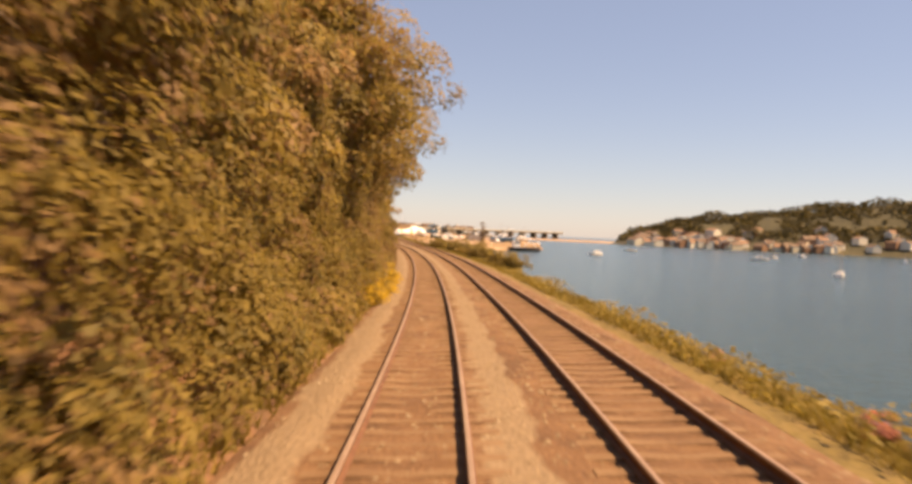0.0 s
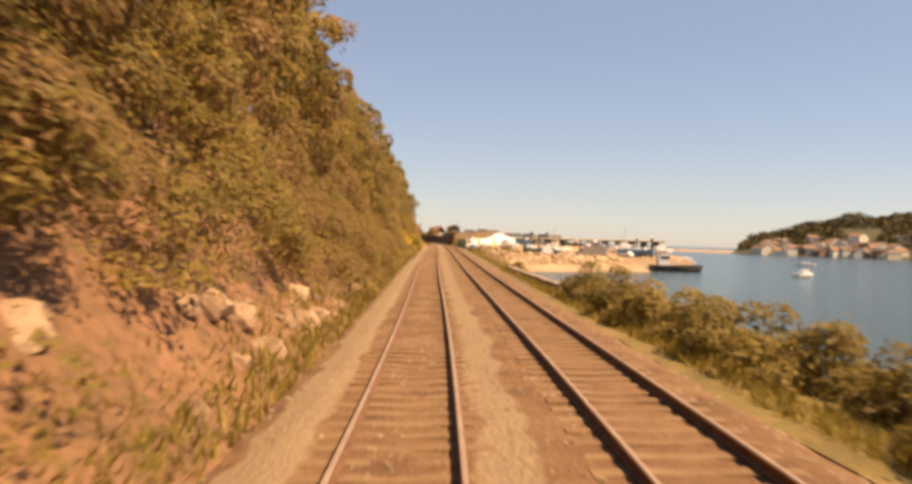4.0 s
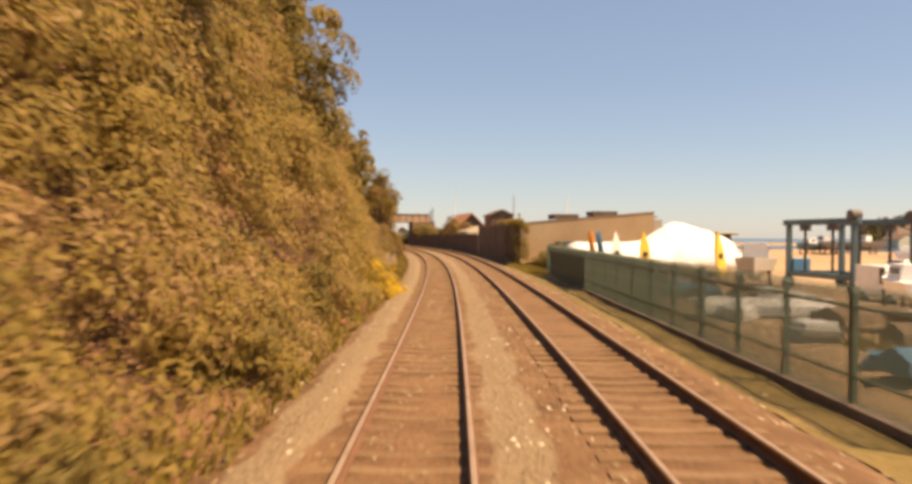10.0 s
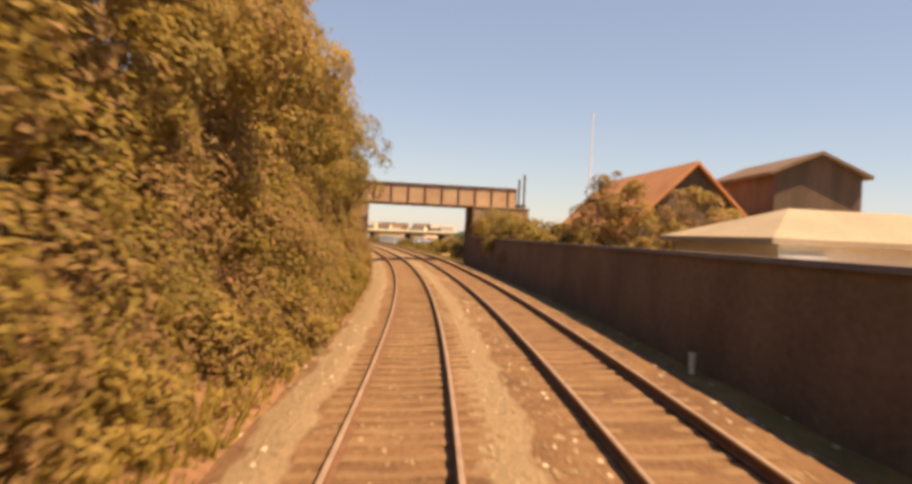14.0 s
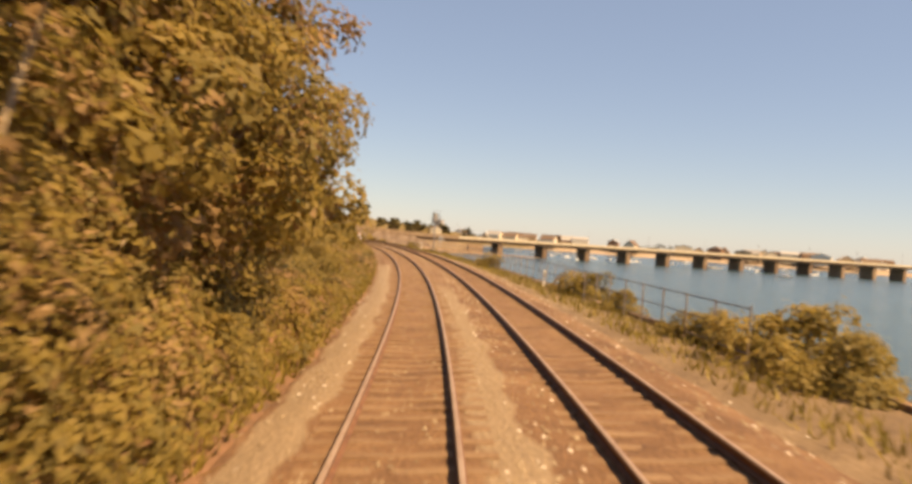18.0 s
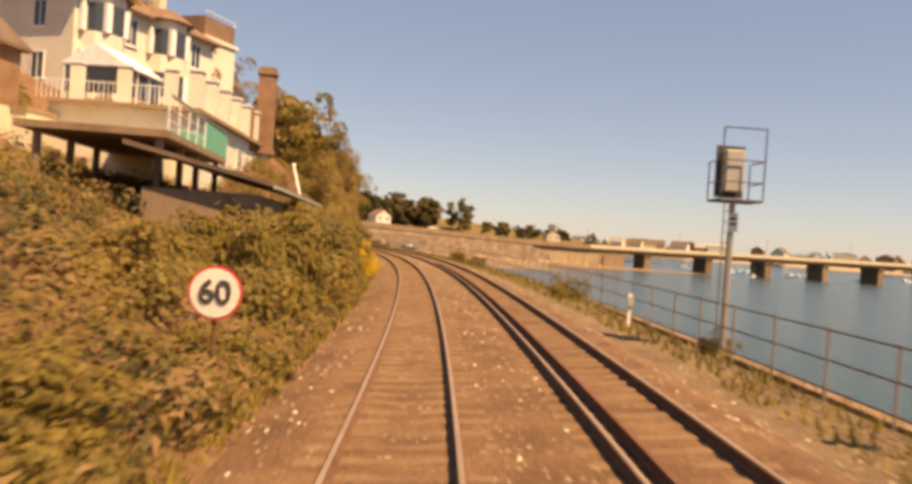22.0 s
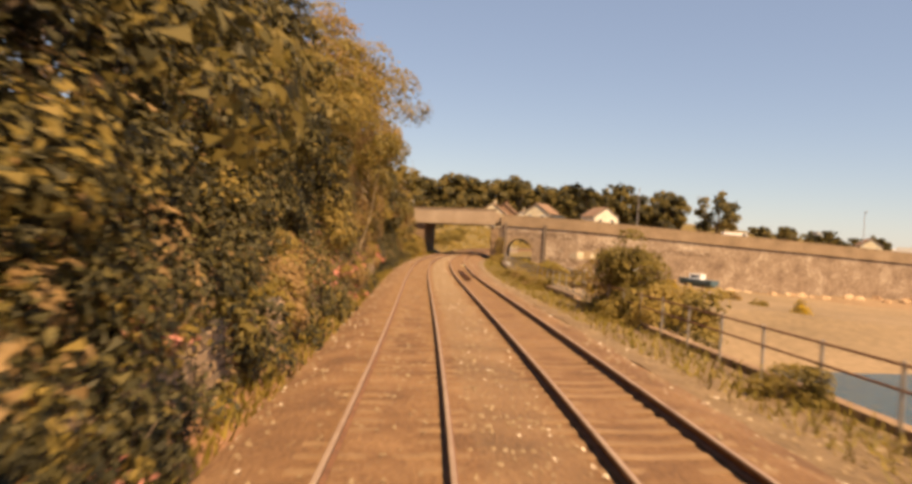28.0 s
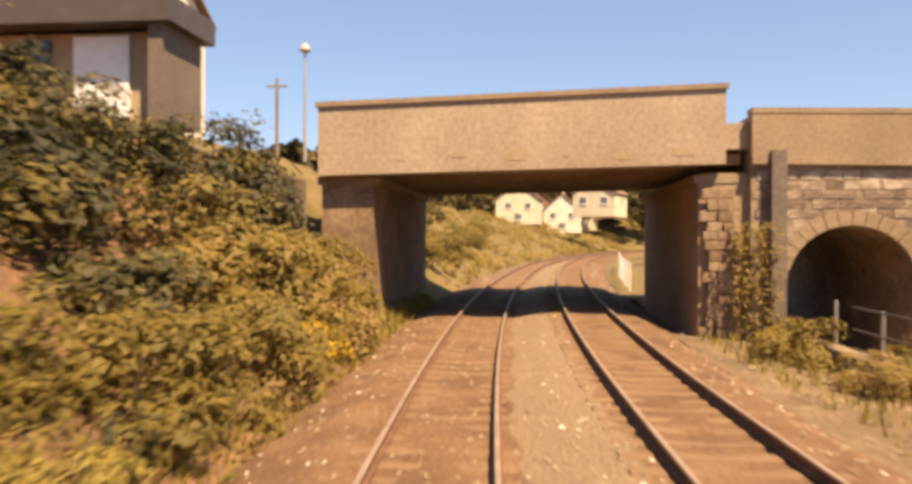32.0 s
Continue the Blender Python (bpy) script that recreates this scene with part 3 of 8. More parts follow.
grid_mesh("yard_slope", ys[ks_], skl[ks_], lambda s, l: yard(s, np.minimum(l, np.interp(s, *zip(*YARD)))) + 0.05 - np.interp(l - np.interp(s, *zip(*YARD)), [0, 1.5, 3, 5], [0, 1.2, 2.6, 6]), TANSAND, "bank", "stony slope at the edge of the boatyard")
ws_ = np.arange(273.5, 324, 0.5)
grid_mesh("yard_end_slope", ws_, np.linspace(8.6, 70, 110), lambda s, l: yard(s, l) + 0.03 - np.clip(yard_end(l) - s, 0, 9) * 0.62 - np.clip(s - yard_end(l) - 1, 0, 9) * 0.3 + 0.12 * fbm(s * 1.5, l * 1.5, 36), TANSAND, "bank", "stony slope below the boatyard")
gs_ = np.arange(283.2, 303, 0.5)
grid_mesh("yard_grass", gs_, np.linspace(9.4, 26, 34), lambda s, l: yard(s, l) + 0.03 + 0.12 * np.sin(np.clip((s - yard_end(l)) / 8, 0, 1) * math.pi) ** .7 * np.clip((l - 9.4) / 2, 0, 1) * np.clip((26 - l) / 2, 0, 1) - np.clip(s - yard_end(l) - 7.5, 0, 4) * 0.3 - np.clip(yard_end(l) - s, 0, 20) * 0.9 + 0.06 * fbm(s, l, 37), VERGE, "ground", "mown grassy edge of the boatyard")
bs_ = np.arange(254, 322, 2.0)
bl_ = np.broadcast_to(np.linspace(9, 52, 26), (len(bs_), 26))
grid_mesh("beach", bs_, bl_, lambda s, l: -3.3 - np.clip(yard_end(l) - 2.5 - s, 0, 40) * 0.12 + 0.04 * fbm(s, l, 5), SAND, "beach", "pale sand beach beside the water")
fs_ = np.arange(765, 872, 2.0)
fl_ = np.broadcast_to(np.concatenate([np.arange(9.0, 30, 1.5), np.arange(30, 112, 4.0)]), (len(fs_), 35))
grid_mesh("foreshore", fs_, fl_, lambda s, l: -1.6 - np.clip((l - 9) * 0.03, 0, 0.9) - np.clip((803 - s) * 0.12, 0, 6) - np.clip((l - 36) * 0.05, 0, 3) + 0.12 * fbm(s * .4, l * .4, 6),
          shade("foreshore_grass_mud", [(0.125, 0.085, 0.042), (0.195, 0.132, 0.07), (0.265, 0.182, 0.105)], 0.08, 1.5, 0.95, 0.4), "shore", "muddy foreshore with patches of grass")

# ---- tracks ----
HEAD = [(-0.035, -0.04), (-0.035, -0.008), (-0.024, 0.0), (0.024, 0.0), (0.035, -0.008), (0.035, -0.04)]
WEB = [(-0.034, -0.041), (-0.009, -0.055), (-0.009, -0.13), (-0.07, -0.15), (-0.07, -0.158), (0.07, -0.158), (0.07, -0.15), (0.009, -0.13), (0.009, -0.055), (0.034, -0.041)]
RS = np.arange(-20, 1060, 1.5)
for lat in (-0.75, 0.75, SPACING - 0.75, SPACING + 0.75):
    rail = thing("rail", Matrix(), "long steel running rail with a worn shiny top and rusty sides", "rail", "running rails")
    sweep("rail_head", HEAD, RS, POLISHED, rail, lat, label="polished steel running surface")
    sweep("rail_web", WEB, RS, RUST, rail, lat, label="rust-brown web and foot")
for a, b, off, n in ((581, 658, SPACING - 0.42, 1), (784, 798.5, SPACING - 0.10, 2)):
    for i in range(n):
        sp_ = sweep("spare_rail", [(x * 0.98, z) for x, z in ((-.035, 0), (.035, 0), (.035, -.04), (.01, -.05), (.01, -.13), (.07, -.15), (.07, -.158), (-.07, -.158), (-.07, -.15), (-.01, -.13), (-.01, -.05), (-.035, -.04))],
              np.arange(a, b, 1.5), RUST, None, off + 0.24 * i, rise=0.0)
        tagged(sp_, "rusty spare rail lying between the running rails", "rail", "spare rails")


def sleeper_mesh():
    """Concrete sleeper, 2.5 m long, waisted and lower in the middle."""
    xs = (-1.25, -0.55, -0.2, 0.2, 0.55, 1.25)
    w = (0.13, 0.13, 0.105, 0.105, 0.13, 0.13)
    t = (-0.178, -0.160, -0.180, -0.180, -0.160, -0.178)
    v, f = [], []
    for x, a, z in zip(xs, w, t):
        v += [(x, -a - 0.02, -0.30), (x, -a, z - 0.012), (x, -a + 0.015, z), (x, a - 0.015, z), (x, a, z - 0.012), (x, a + 0.02, -0.30)]
    for i in range(5):
        for j in range(5):
            f.append((i * 6 + j, i * 6 + j + 6, i * 6 + j + 7, i * 6 + j + 1))
    f += [(0, 1, 2, 3, 4, 5), (35, 34, 33, 32, 31, 30)]
    return np.array(v), f


SV, SF = sleeper_mesh()
sl_me = bpy.data.meshes.new("sleeper")
sl_me.from_pydata([tuple(q) for q in SV], [], SF)
sl_me.materials.append(SLEEPER)


def tie_pose(s, right):
    x, y, th, z, c = (float(q) for q in line(s))
    lat = SPACING if right else 0.0
    return (Matrix.Translation((x + lat * math.cos(th), y + lat * math.sin(th), z + (RIGHT_UP if right else 0)))
            @ Matrix.Rotation(th, 4, "Z") @ Matrix.Rotation(-c, 4, "Y"))


tracks = [thing("track_sleepers", Matrix(), "row of stained concrete sleepers bedded in ballast", "railway sleepers", "tracks", "structure") for _ in range(2)]
SP_STEP = 0.65
jit = np.random.default_rng(5)
for right, tr in enumerate(tracks):
    bulk_v, bulk_f, n = [], [], 0
    for s in np.arange(-15, 1050, SP_STEP):
        m = tie_pose(s, right)
        sink = 0.0
        if not right:
            sink = 0.016 * max(0, math.sin(s * 0.07)) + jit.uniform(0, 0.012) + (0.012 if s > 430 else 0)
        else:
            sink = jit.uniform(0, 0.014) + (0.014 if s > 300 else 0)
        m = m @ Matrix.Translation((jit.normal(0, 0.012), 0, -sink)) @ Matrix.Rotation(jit.normal(0, 0.006), 4, "Z")
        if 205 < s < 205 + 145 * SP_STEP * 1.0 and n < 150:
            o = new("sleeper", sl_me)
            o.parent = tr
            o.matrix_world = m
            n += 1
        else:
            a = np.array(m)
            k = len(bulk_v) * len(SV)
            bulk_v.append(SV @ a[:3, :3].T + a[:3, 3])
            bulk_f += [tuple(q + k for q in f) for f in SF]
    ob = raw("sleeper_row", np.concatenate(bulk_v), bulk_f, SLEEPER, tr)
    ob["kind"] = "stuff"

# loose stones over the ballast
def stones(name, count, srange, lats, size, seed, mat, lab):
    r = np.random.default_rng(seed)
    s = r.uniform(*srange, count)
    la = r.choice(len(lats), count)
    lo = np.array([q[0] for q in lats])[la]
    hi = np.array([q[1] for q in lats])[la]
    lat = lo + (hi - lo) * r.random(count)
    h = np.where(lat < 6.2, bed(s, lat), verge(s, lat)) + 0.005
    c = at(s, lat, h)
    sz = size * r.uniform(0.5, 1.5, count)
    base = np.array([(1, 0, 0), (0, 1, 0), (-1, 0, 0), (0, -1, 0), (0, 0, 0.8), (0, 0, -0.5)])
    v = base[None] * (sz[:, None, None] * r.uniform(0.6, 1.3, (count, 6, 1)))
    a = r.uniform(0, 6.28, count)
    ca, sa = np.cos(a)[:, None], np.sin(a)[:, None]
    v = np.stack([v[..., 0] * ca - v[..., 1] * sa, v[..., 0] * sa + v[..., 1] * ca, v[..., 2]], -1) + c[:, None]
    f = np.array([(0, 1, 4), (1, 2, 4), (2, 3, 4), (3, 0, 4)])
    f = (f[None] + 6 * np.arange(count)[:, None, None]).reshape(-1, 3)
    return tagged(raw(name, v.reshape(-1, 3), f, mat), lab, "stones", kind="stuff")


stones("ballast_stones", 42000, (-5, 900), [(-2.6, -0.95), (0.95, 2.5), (0.95, 2.5), (4.6, 6.0), (-0.6, 0.6)], 0.038, 1, STONE, "loose crushed stones lying on the railway bed")
stones("verge_stones", 9000, (520, 850), [(6.0, 8.6)], 0.045, 3, STONE, "loose stones strewn along the verge")
stones("pale_stones", 4200, (250, 900), [(1.2, 2.6), (4.7, 6.6), (-2.5, -1.3)], 0.036, 2, shade("white_stone", [(0.42, 0.34, 0.25), (0.58, 0.50, 0.40)], 1, 9, 0.9, 0.2), "scattered pale stones on the ballast")

# ---- plants ----
SUNNY = (0.42, -0.19, 0.88)  # leaves turn towards the light


def blades(name, c, nr, size, mats, r, idx=None, aspect=0.55):
    """A mesh of small leaves at the places c that face roughly along nr."""
    n = len(c)
    ax = r.normal(size=(n, 3))
    bx = np.cross(nr, ax)
    bx /= np.linalg.norm(bx, axis=1)[:, None] + 1e-9
    ax = np.cross(bx, nr)
    ax /= np.linalg.norm(ax, axis=1)[:, None] + 1e-9
    sz = size * r.uniform(0.55, 1.35, n)[:, None]
    v = np.stack([c - ax * sz * 0.9 - bx * sz * aspect, c - ax * sz * 0.9 + bx * sz * aspect, c + ax * sz * 1.1], 1)
    ob = raw(name, v.reshape(-1, 3), np.arange(3 * n).reshape(n, 3), mats, index=idx)
    me = ob.data
    bpy.data.objects.remove(ob)
    return me


def leaves_mesh(name, count, size, fill, mats, seed, share=None, up=0.35, aspect=0.55, lean=None):
    """Loose leaves; fill(r, n) gives their places."""
    r = np.random.default_rng(seed)
    c = fill(r, count)
    nr = r.normal(size=(len(c), 3)) + np.array([0, 0, up * 2])
    if lean is not None:
        nr = nr + np.array(lean) * 1.2
    return blades(name, c, nr, size, mats, r, np.searchsorted(np.cumsum(share), r.random(len(c))) if share else None, aspect)


def tones(r, k, clumps, share):
    """Which material each leaf takes: mostly that of its clump."""
    cut = np.cumsum(share)
    cut[-1] = 1.01
    own = np.searchsorted(cut, r.random(clumps))[k]
    return np.where(r.random(len(k)) < 0.75, own, np.searchsorted(cut, r.random(len(k))))


def puffs(name, cc, cs, count, size, mats, share, seed, heart, floor=None, flat=0.8, loose=0.12):
    """Leaves over the outsides of many rounded clumps (centres cc, radii cs) that crowd round the plant's heart."""
    r = np.random.default_rng(seed)
    k = r.choice(len(cc), count, p=cs ** 2 / np.sum(cs ** 2))
    out = cc - np.array(heart)
    out = out / (np.linalg.norm(out, axis=1)[:, None] + 1e-6)
    d = r.normal(size=(count, 3)) + 0.75 * out[k] + np.array([0.1, 0, 0.35])
    d /= np.linalg.norm(d, axis=1)[:, None]
    depth = np.where(r.random(count) < loose, r.uniform(0.2, 1.35, count), 0.78 + 0.26 * r.random(count) ** 0.7)
    p = cc[k] + d * (cs[k] * depth)[:, None] * np.array([1, 1, flat])
    if floor is not None:
        p[:, 2] = np.where(p[:, 2] < floor, floor + 0.3 * np.abs(p[:, 2] - floor), p[:, 2])
    nr = d * 1.5 + np.array(SUNNY) * 0.7 + r.normal(size=(count, 3)) * 0.55
    return blades(name, p, nr, size, mats, r, tones(r, k, len(cc), share))


def crown_clumps(rx, rz, zc, clumps, seed, top=1.0):
    """Clump centres over an uneven ellipsoid, and their radii."""
    r0 = np.random.default_rng(seed)
    d = r0.normal(size=(clumps, 3))
    d /= np.linalg.norm(d, axis=1)[:, None]
    d[:, 2] = np.where(d[:, 2] < -0.8, -d[:, 2], d[:, 2])
    rad = r0.uniform(0.5, 0.98, clumps)[:, None] * (1 + 0.2 * np.sin(4 * d[:, :1] + seed) + 0.16 * np.sin(5 * d[:, 1:2] + 2 * seed))
    taper = np.where(d[:, 2] > 0, 1 - (1 - top) * d[:, 2], 1)[:, None]
    cc = d * rad * np.array([rx, rx, rz]) * np.concatenate([taper, taper, np.ones_like(taper)], 1) + np.array([0, 0, zc])
    return cc, r0.uniform(0.15, 0.33, clumps) * rx


def trunk_mesh(height, r, cc, seed):
    """Tapered trunk with limbs out to some of the clumps."""
    rr = np.random.default_rng(seed)
    bm = bmesh.new()
    rod(bm, (0, 0, -0.6), (0.15, 0.1, height * 0.45), r, r * 0.7, 8)
    rod(bm, (0.15, 0.1, height * 0.45), (0.0, 0.3, height * 0.8), r * 0.7, r * 0.3, 7)
    for i in rr.choice(len(cc), min(9, len(cc)), replace=False):
        z0 = height * rr.uniform(0.25, 0.6)
        rod(bm, (0.1, 0.1, z0), tuple(cc[i] * 0.85 + np.array([0, 0, 0.1 * z0])), r * 0.4, r * 0.1, 6)
    me = bpy.data.meshes.new("trunk")
    bm.to_mesh(me)
    bm.free()
    me.materials.append(BARK)
    return me


def tree_kind(seed, rx, rz, zc, leaves, size, mats, share=None, clumps=60, top=0.8):
    cc, cs = crown_clumps(rx, rz, zc, clumps, seed, top)
    return (puffs("crown", cc, cs, leaves, size, mats, share or [1.0], seed + 50, (0, 0, zc * 0.85), 0.05), trunk_mesh(zc + rz * 0.4, 0.13 + rx * 0.035, cc, seed))


KINDS = {
    "broad": [tree_kind(i, 3.6, 4.6, 4.5, 8600, 0.122, [LEAF, LEAFDARK, LEAFDRY], [0.65, 0.2, 0.15], 64) for i in range(3)],
    "dark": [tree_kind(10 + i, 3.5, 4.8, 4.6, 8600, 0.122, [LEAFDARK, LEAF], [0.65, 0.35], 64) for i in range(2)],
    "dry": [tree_kind(20 + i, 3.0, 4.0, 3.9, 7000, 0.118, [LEAFDRY, LEAF], [0.6, 0.4], 52) for i in range(2)],
    "tall": [tree_kind(40 + i, 4.4, 5.0, 9.6, 13500, 0.118, [LEAF, LEAFDRY, LEAFDARK], [0.55, 0.25, 0.2], 84, 0.7) for i in range(2)],
    # crowns coloured dark to stand for shade on the left bank
    "shadetone": [tree_kind(15 + i, 3.5, 4.8, 4.6, 8600, 0.122, [LEAFDARKSHADE, LEAFDARK], [0.85, 0.15], 64) for i in range(2)],
    "back": [tree_kind(60 + i, 3.7, 4.9, 4.7, 3000, 0.26, [LEAFDARK, LEAF], [0.4, 0.6], 44) for i in range(2)],
    "far": [tree_kind(30 + i, 4.2, 4.0, 5.2, 1700, 0.42, [LEAFDARK, LEAFDARKSHADE], [0.55, 0.45], 30) for i in range(2)],
}
WORDS = {"broad": "leafy green-brown deciduous tree on the railway bank", "dark": "dense dark-leaved tree on the railway bank",
         "dry": "small tree with reddish-brown leaves on the bank", "tall": "tall spreading tree leaning over the railway", "shadetone": "dense tree on the railway bank, shade coloured into its leaves", "back": "dense tree higher up the railway bank", "far": "distant dark tree on a hillside"}
PR = np.random.default_rng(99)


def tree(kind, m, group):
    crown, trunk = KINDS[kind][PR.integers(len(KINDS[kind]))]
    t = thing("tree", m, WORDS[kind], "tree", group)
    for n, me in (("trunk", trunk), ("crown", crown)):
        o = new(n, me)
        o.parent = t
    return t


def plant(kind, s, lat, scale=1.0, sink=0.4, group="trees on the railway bank", h=None):
    if h is None:
        h = float(bank(s, lat)) if lat < 0 else -0.5
    return tree(kind, spot(s, lat, h - sink, PR.uniform(-45, 45), scale * PR.uniform(0.88, 1.12)), group)


def bush_kind(seed, rx, rz, clumps, leaves, size, mats, share):
    """A bush: rounded clumps over a dome."""
    r0 = np.random.default_rng(seed)
    d = r0.normal(size=(clumps, 3))
    d /= np.linalg.norm(d, axis=1)[:, None]
    d[:, 2] = np.abs(d[:, 2])
    cc = d * r0.uniform(0.35, 0.95, (clumps, 1)) * np.array([rx, rx, rz])
    return puffs("bush", cc, r0.uniform(0.2, 0.42, clumps) * rx, leaves, size, mats, share, seed + 100, (0, 0, -0.2), 0.0, 0.85, 0.2)


BUSH = {
    "green": [bush_kind(200 + i, 1.25, 1.3, 26, 2700, 0.072, [LEAF, LEAFDARK], [0.7, 0.3]) for i in range(3)],
    "dark": [bush_kind(210 + i, 1.25, 1.4, 24, 2500, 0.073, [LEAFDARK, LEAF], [0.75, 0.25]) for i in range(2)],
    "dry": [bush_kind(220 + i, 1.2, 1.1, 24, 2300, 0.066, [LEAFDRY, LEAF], [0.55, 0.45]) for i in range(2)],
    "broom": [bush_kind(230 + i, 1.2, 1.35, 38, 4800, 0.045, [BROOM, LEAF], [0.58, 0.42]) for i in range(2)],
    "pink": [bush_kind(240 + i, 0.6, 0.75, 14, 1300, 0.048, [PINK, LEAF], [0.5, 0.5]) for i in range(2)],
    # dark bush kind: shade by the bridge is put into its leaf tone
    "ivy": [bush_kind(260 + i, 1.25, 1.4, 26, 2700, 0.072, [LEAFDARKSHADE, LEAFDARK], [0.85, 0.15]) for i in range(2)],
    "lime": [bush_kind(250 + i, 1.1, 0.7, 22, 1600, 0.066, [GRASS, LEAF], [0.75, 0.25]) for i in range(2)],
}
BWORDS = {"green": "olive-green leafy scrub bush on the bank", "dark": "dark green bush growing on the bank", "dry": "brownish dry scrub bush on the bank",
          "broom": "broom bush covered in bright yellow flowers", "pink": "clump of pink-flowered valerian", "ivy": "dark-leaved bush, shade put into its colour", "lime": "low yellow-green weeds beside the ballast"}


bm = bmesh.new()
for i in range(7):
    a_ = i * 0.9 + 0.3
    rod(bm, (0.1 * math.cos(a_), 0.1 * math.sin(a_), -0.2), (0.65 * math.cos(a_), 0.65 * math.sin(a_), 0.75 + 0.05 * (i % 3)), 0.022, 0.008, 5)
BUSH_STEMS = bpy.data.meshes.new("woody_base")
bm.to_mesh(BUSH_STEMS)
bm.free()
BUSH_STEMS.materials.append(BARK)


def bush(kind, s, lat, scale=1.0, h=None, sink=0.15, tall=1.0):
    if scale > 1.85:
        g = float(bank(s, lat)) if h is None and lat < -2.3 else float(verge(np.array([s]), np.array([lat]))[0]) if h is None else h
        for ds, dl, dh, f in ((.6, .1, 0, .7), (-.6, .2, 0, .68), (0, -.3, .6, .66)):
            bush(kind, s + ds * scale, min(lat + dl * scale, -2.9) if lat < 0 else lat + dl * scale, min(scale * f, 1.6), g + dh * scale * tall, sink, tall)
        return None
    if h is None:
        h = float(bank(s, lat)) if lat < -2.3 else float(verge(np.array([s]), np.array([lat]))[0])
    o = new({"broom": "broom_bush", "pink": "valerian_clump", "lime": "weed_clump"}.get(kind, "bush"), BUSH[kind][PR.integers(len(BUSH[kind]))])
    q = scale * PR.uniform(0.85, 1.2)
    o.matrix_world = spot(s, lat, h - sink * q, PR.uniform(-50, 50)) @ Matrix.Diagonal((q, q, q * tall, 1))
    st = new("woody_base", BUSH_STEMS)
    st.parent = o
    st["kind"] = "stuff"
    return tagged(o, BWORDS[kind], "bush", BWORDS[kind].split(" on ")[0] + " group")

# ---- planting the banks ----
for s in np.arange(8, 37, 4.2):
    plant("broad" if PR.random() < .7 else "dry", s + PR.uniform(-1, 1), -5.8 + PR.uniform(-.5, .4), 0.98)
    plant("back", s + 2, -9.5, 1.15)
for s, lat, q in ((33.5, -4.4, 1.0), (37.5, -4.6, .95), (34, -8.5, 1.2)):
    plant("tall", s, lat, q)
for s, lat, q in ((98, -5.6, .9), (103, -5.9, 1.0), (109, -6.0, 1.0), (116, -6.0, 1.0)):
    plant("broad", s, lat, q)
for s, lat, q in ((46, -4.4, .9), (51, -4.6, .8)):
    plant("tall", s, lat, q)
for s in np.arange(62, 100, 5.5):
    plant("broad" if PR.random() < .6 else "dry", s, -4.7, 0.66)
for s in np.arange(98, 330, 5.0):
    plant(("broad", "dark", "broad", "dry")[PR.integers(4)], s + PR.uniform(-1.5, 1.5), -7.2 + PR.uniform(-.8, .6) - (1.2 if s > 185 else 0), 0.92)
    if PR.random() < .7:
        plant("back", s + 2.5, -12.5 + PR.uniform(-1, 1), 1.15)
for s in np.arange(330, 402, 7.0):
    plant("dry", s, -12 + PR.uniform(-1, 1), 0.75)
for s in np.arange(392, 462, 5.0):
    plant("dry" if PR.random() < .6 else "broad", s, -5.9, 0.8)
    plant("back", s + 2, -11, 0.95)
for s in (399, 406, 413, 421, 429, 437):
    plant("tall", s, -5.3 + PR.uniform(-.3, .3), 0.68, 0.8)
for s in np.arange(474, 512, 5.0):
    plant("broad" if PR.random() < .6 else "dry", s, -6.0, 0.86)
for s in np.arange(670, 814, 5.0):
    q = s > 688
    plant("shadetone" if 705 < s < 764 else "dark" if (q and s < 772 and PR.random() < .6) else "dry" if PR.random() < .35 else "broad", s + PR.uniform(-1, 1), (-6.3 if 735 < s < 790 else -6.1 if q else -7.8) + PR.uniform(-.5, .5), 1.0)
    if PR.random() < .7:
        plant("back", s + 2.5, -11.5, 1.1)
for s, lat, q in ((387, -5.6, .62), (778, -5.8, .92), (786, -6.3, .92), (796, -6.6, .95)):
    plant("tall", s, lat, q, 0.8)
plant("shadetone", 811, -5.6, 1.0)
plant("shadetone", 815, -6.0, 1.05)
plant("dark", 819.5, -6.6, 1.15)
plant("broad", 824.5, -6.6, 1.15)
plant("tall", 820, -8.6, 1.05)
plant("dry", 822, -5.4, 0.95)
plant("broad", 827.5, -5.0, 0.85)
for s, lat, q in ((505, -5.6, 1.1), (509.5, -5.4, 1.1), (513, -5.3, 1.0), (515.5, -6.0, .9), (508, -9.5, 1.2)):
    plant("broad", s, lat, q)
for s, lat, q in ((496, -7.0, .85), (505, -7.2, .8)):
    plant("tall", s, lat, q, 0.8)
for s in (692, 699, 706, 714, 724):
    plant("tall", s, -5.6 + PR.uniform(-.3, .3), 0.82, 0.8)
for s in np.arange(7, 326, 8.5):
    if 40 < s < 60 or 98 < s < 150:
        continue
    bush(("green", "dark", "dry", "green")[PR.integers(4)], s, -3.9 + PR.uniform(-.5, .3), 1.15)
for s in np.arange(330, 400, 8.0):
    bush(("dry", "green")[PR.integers(2)], s, -5.2 + PR.uniform(-1.5, 1), 0.9)
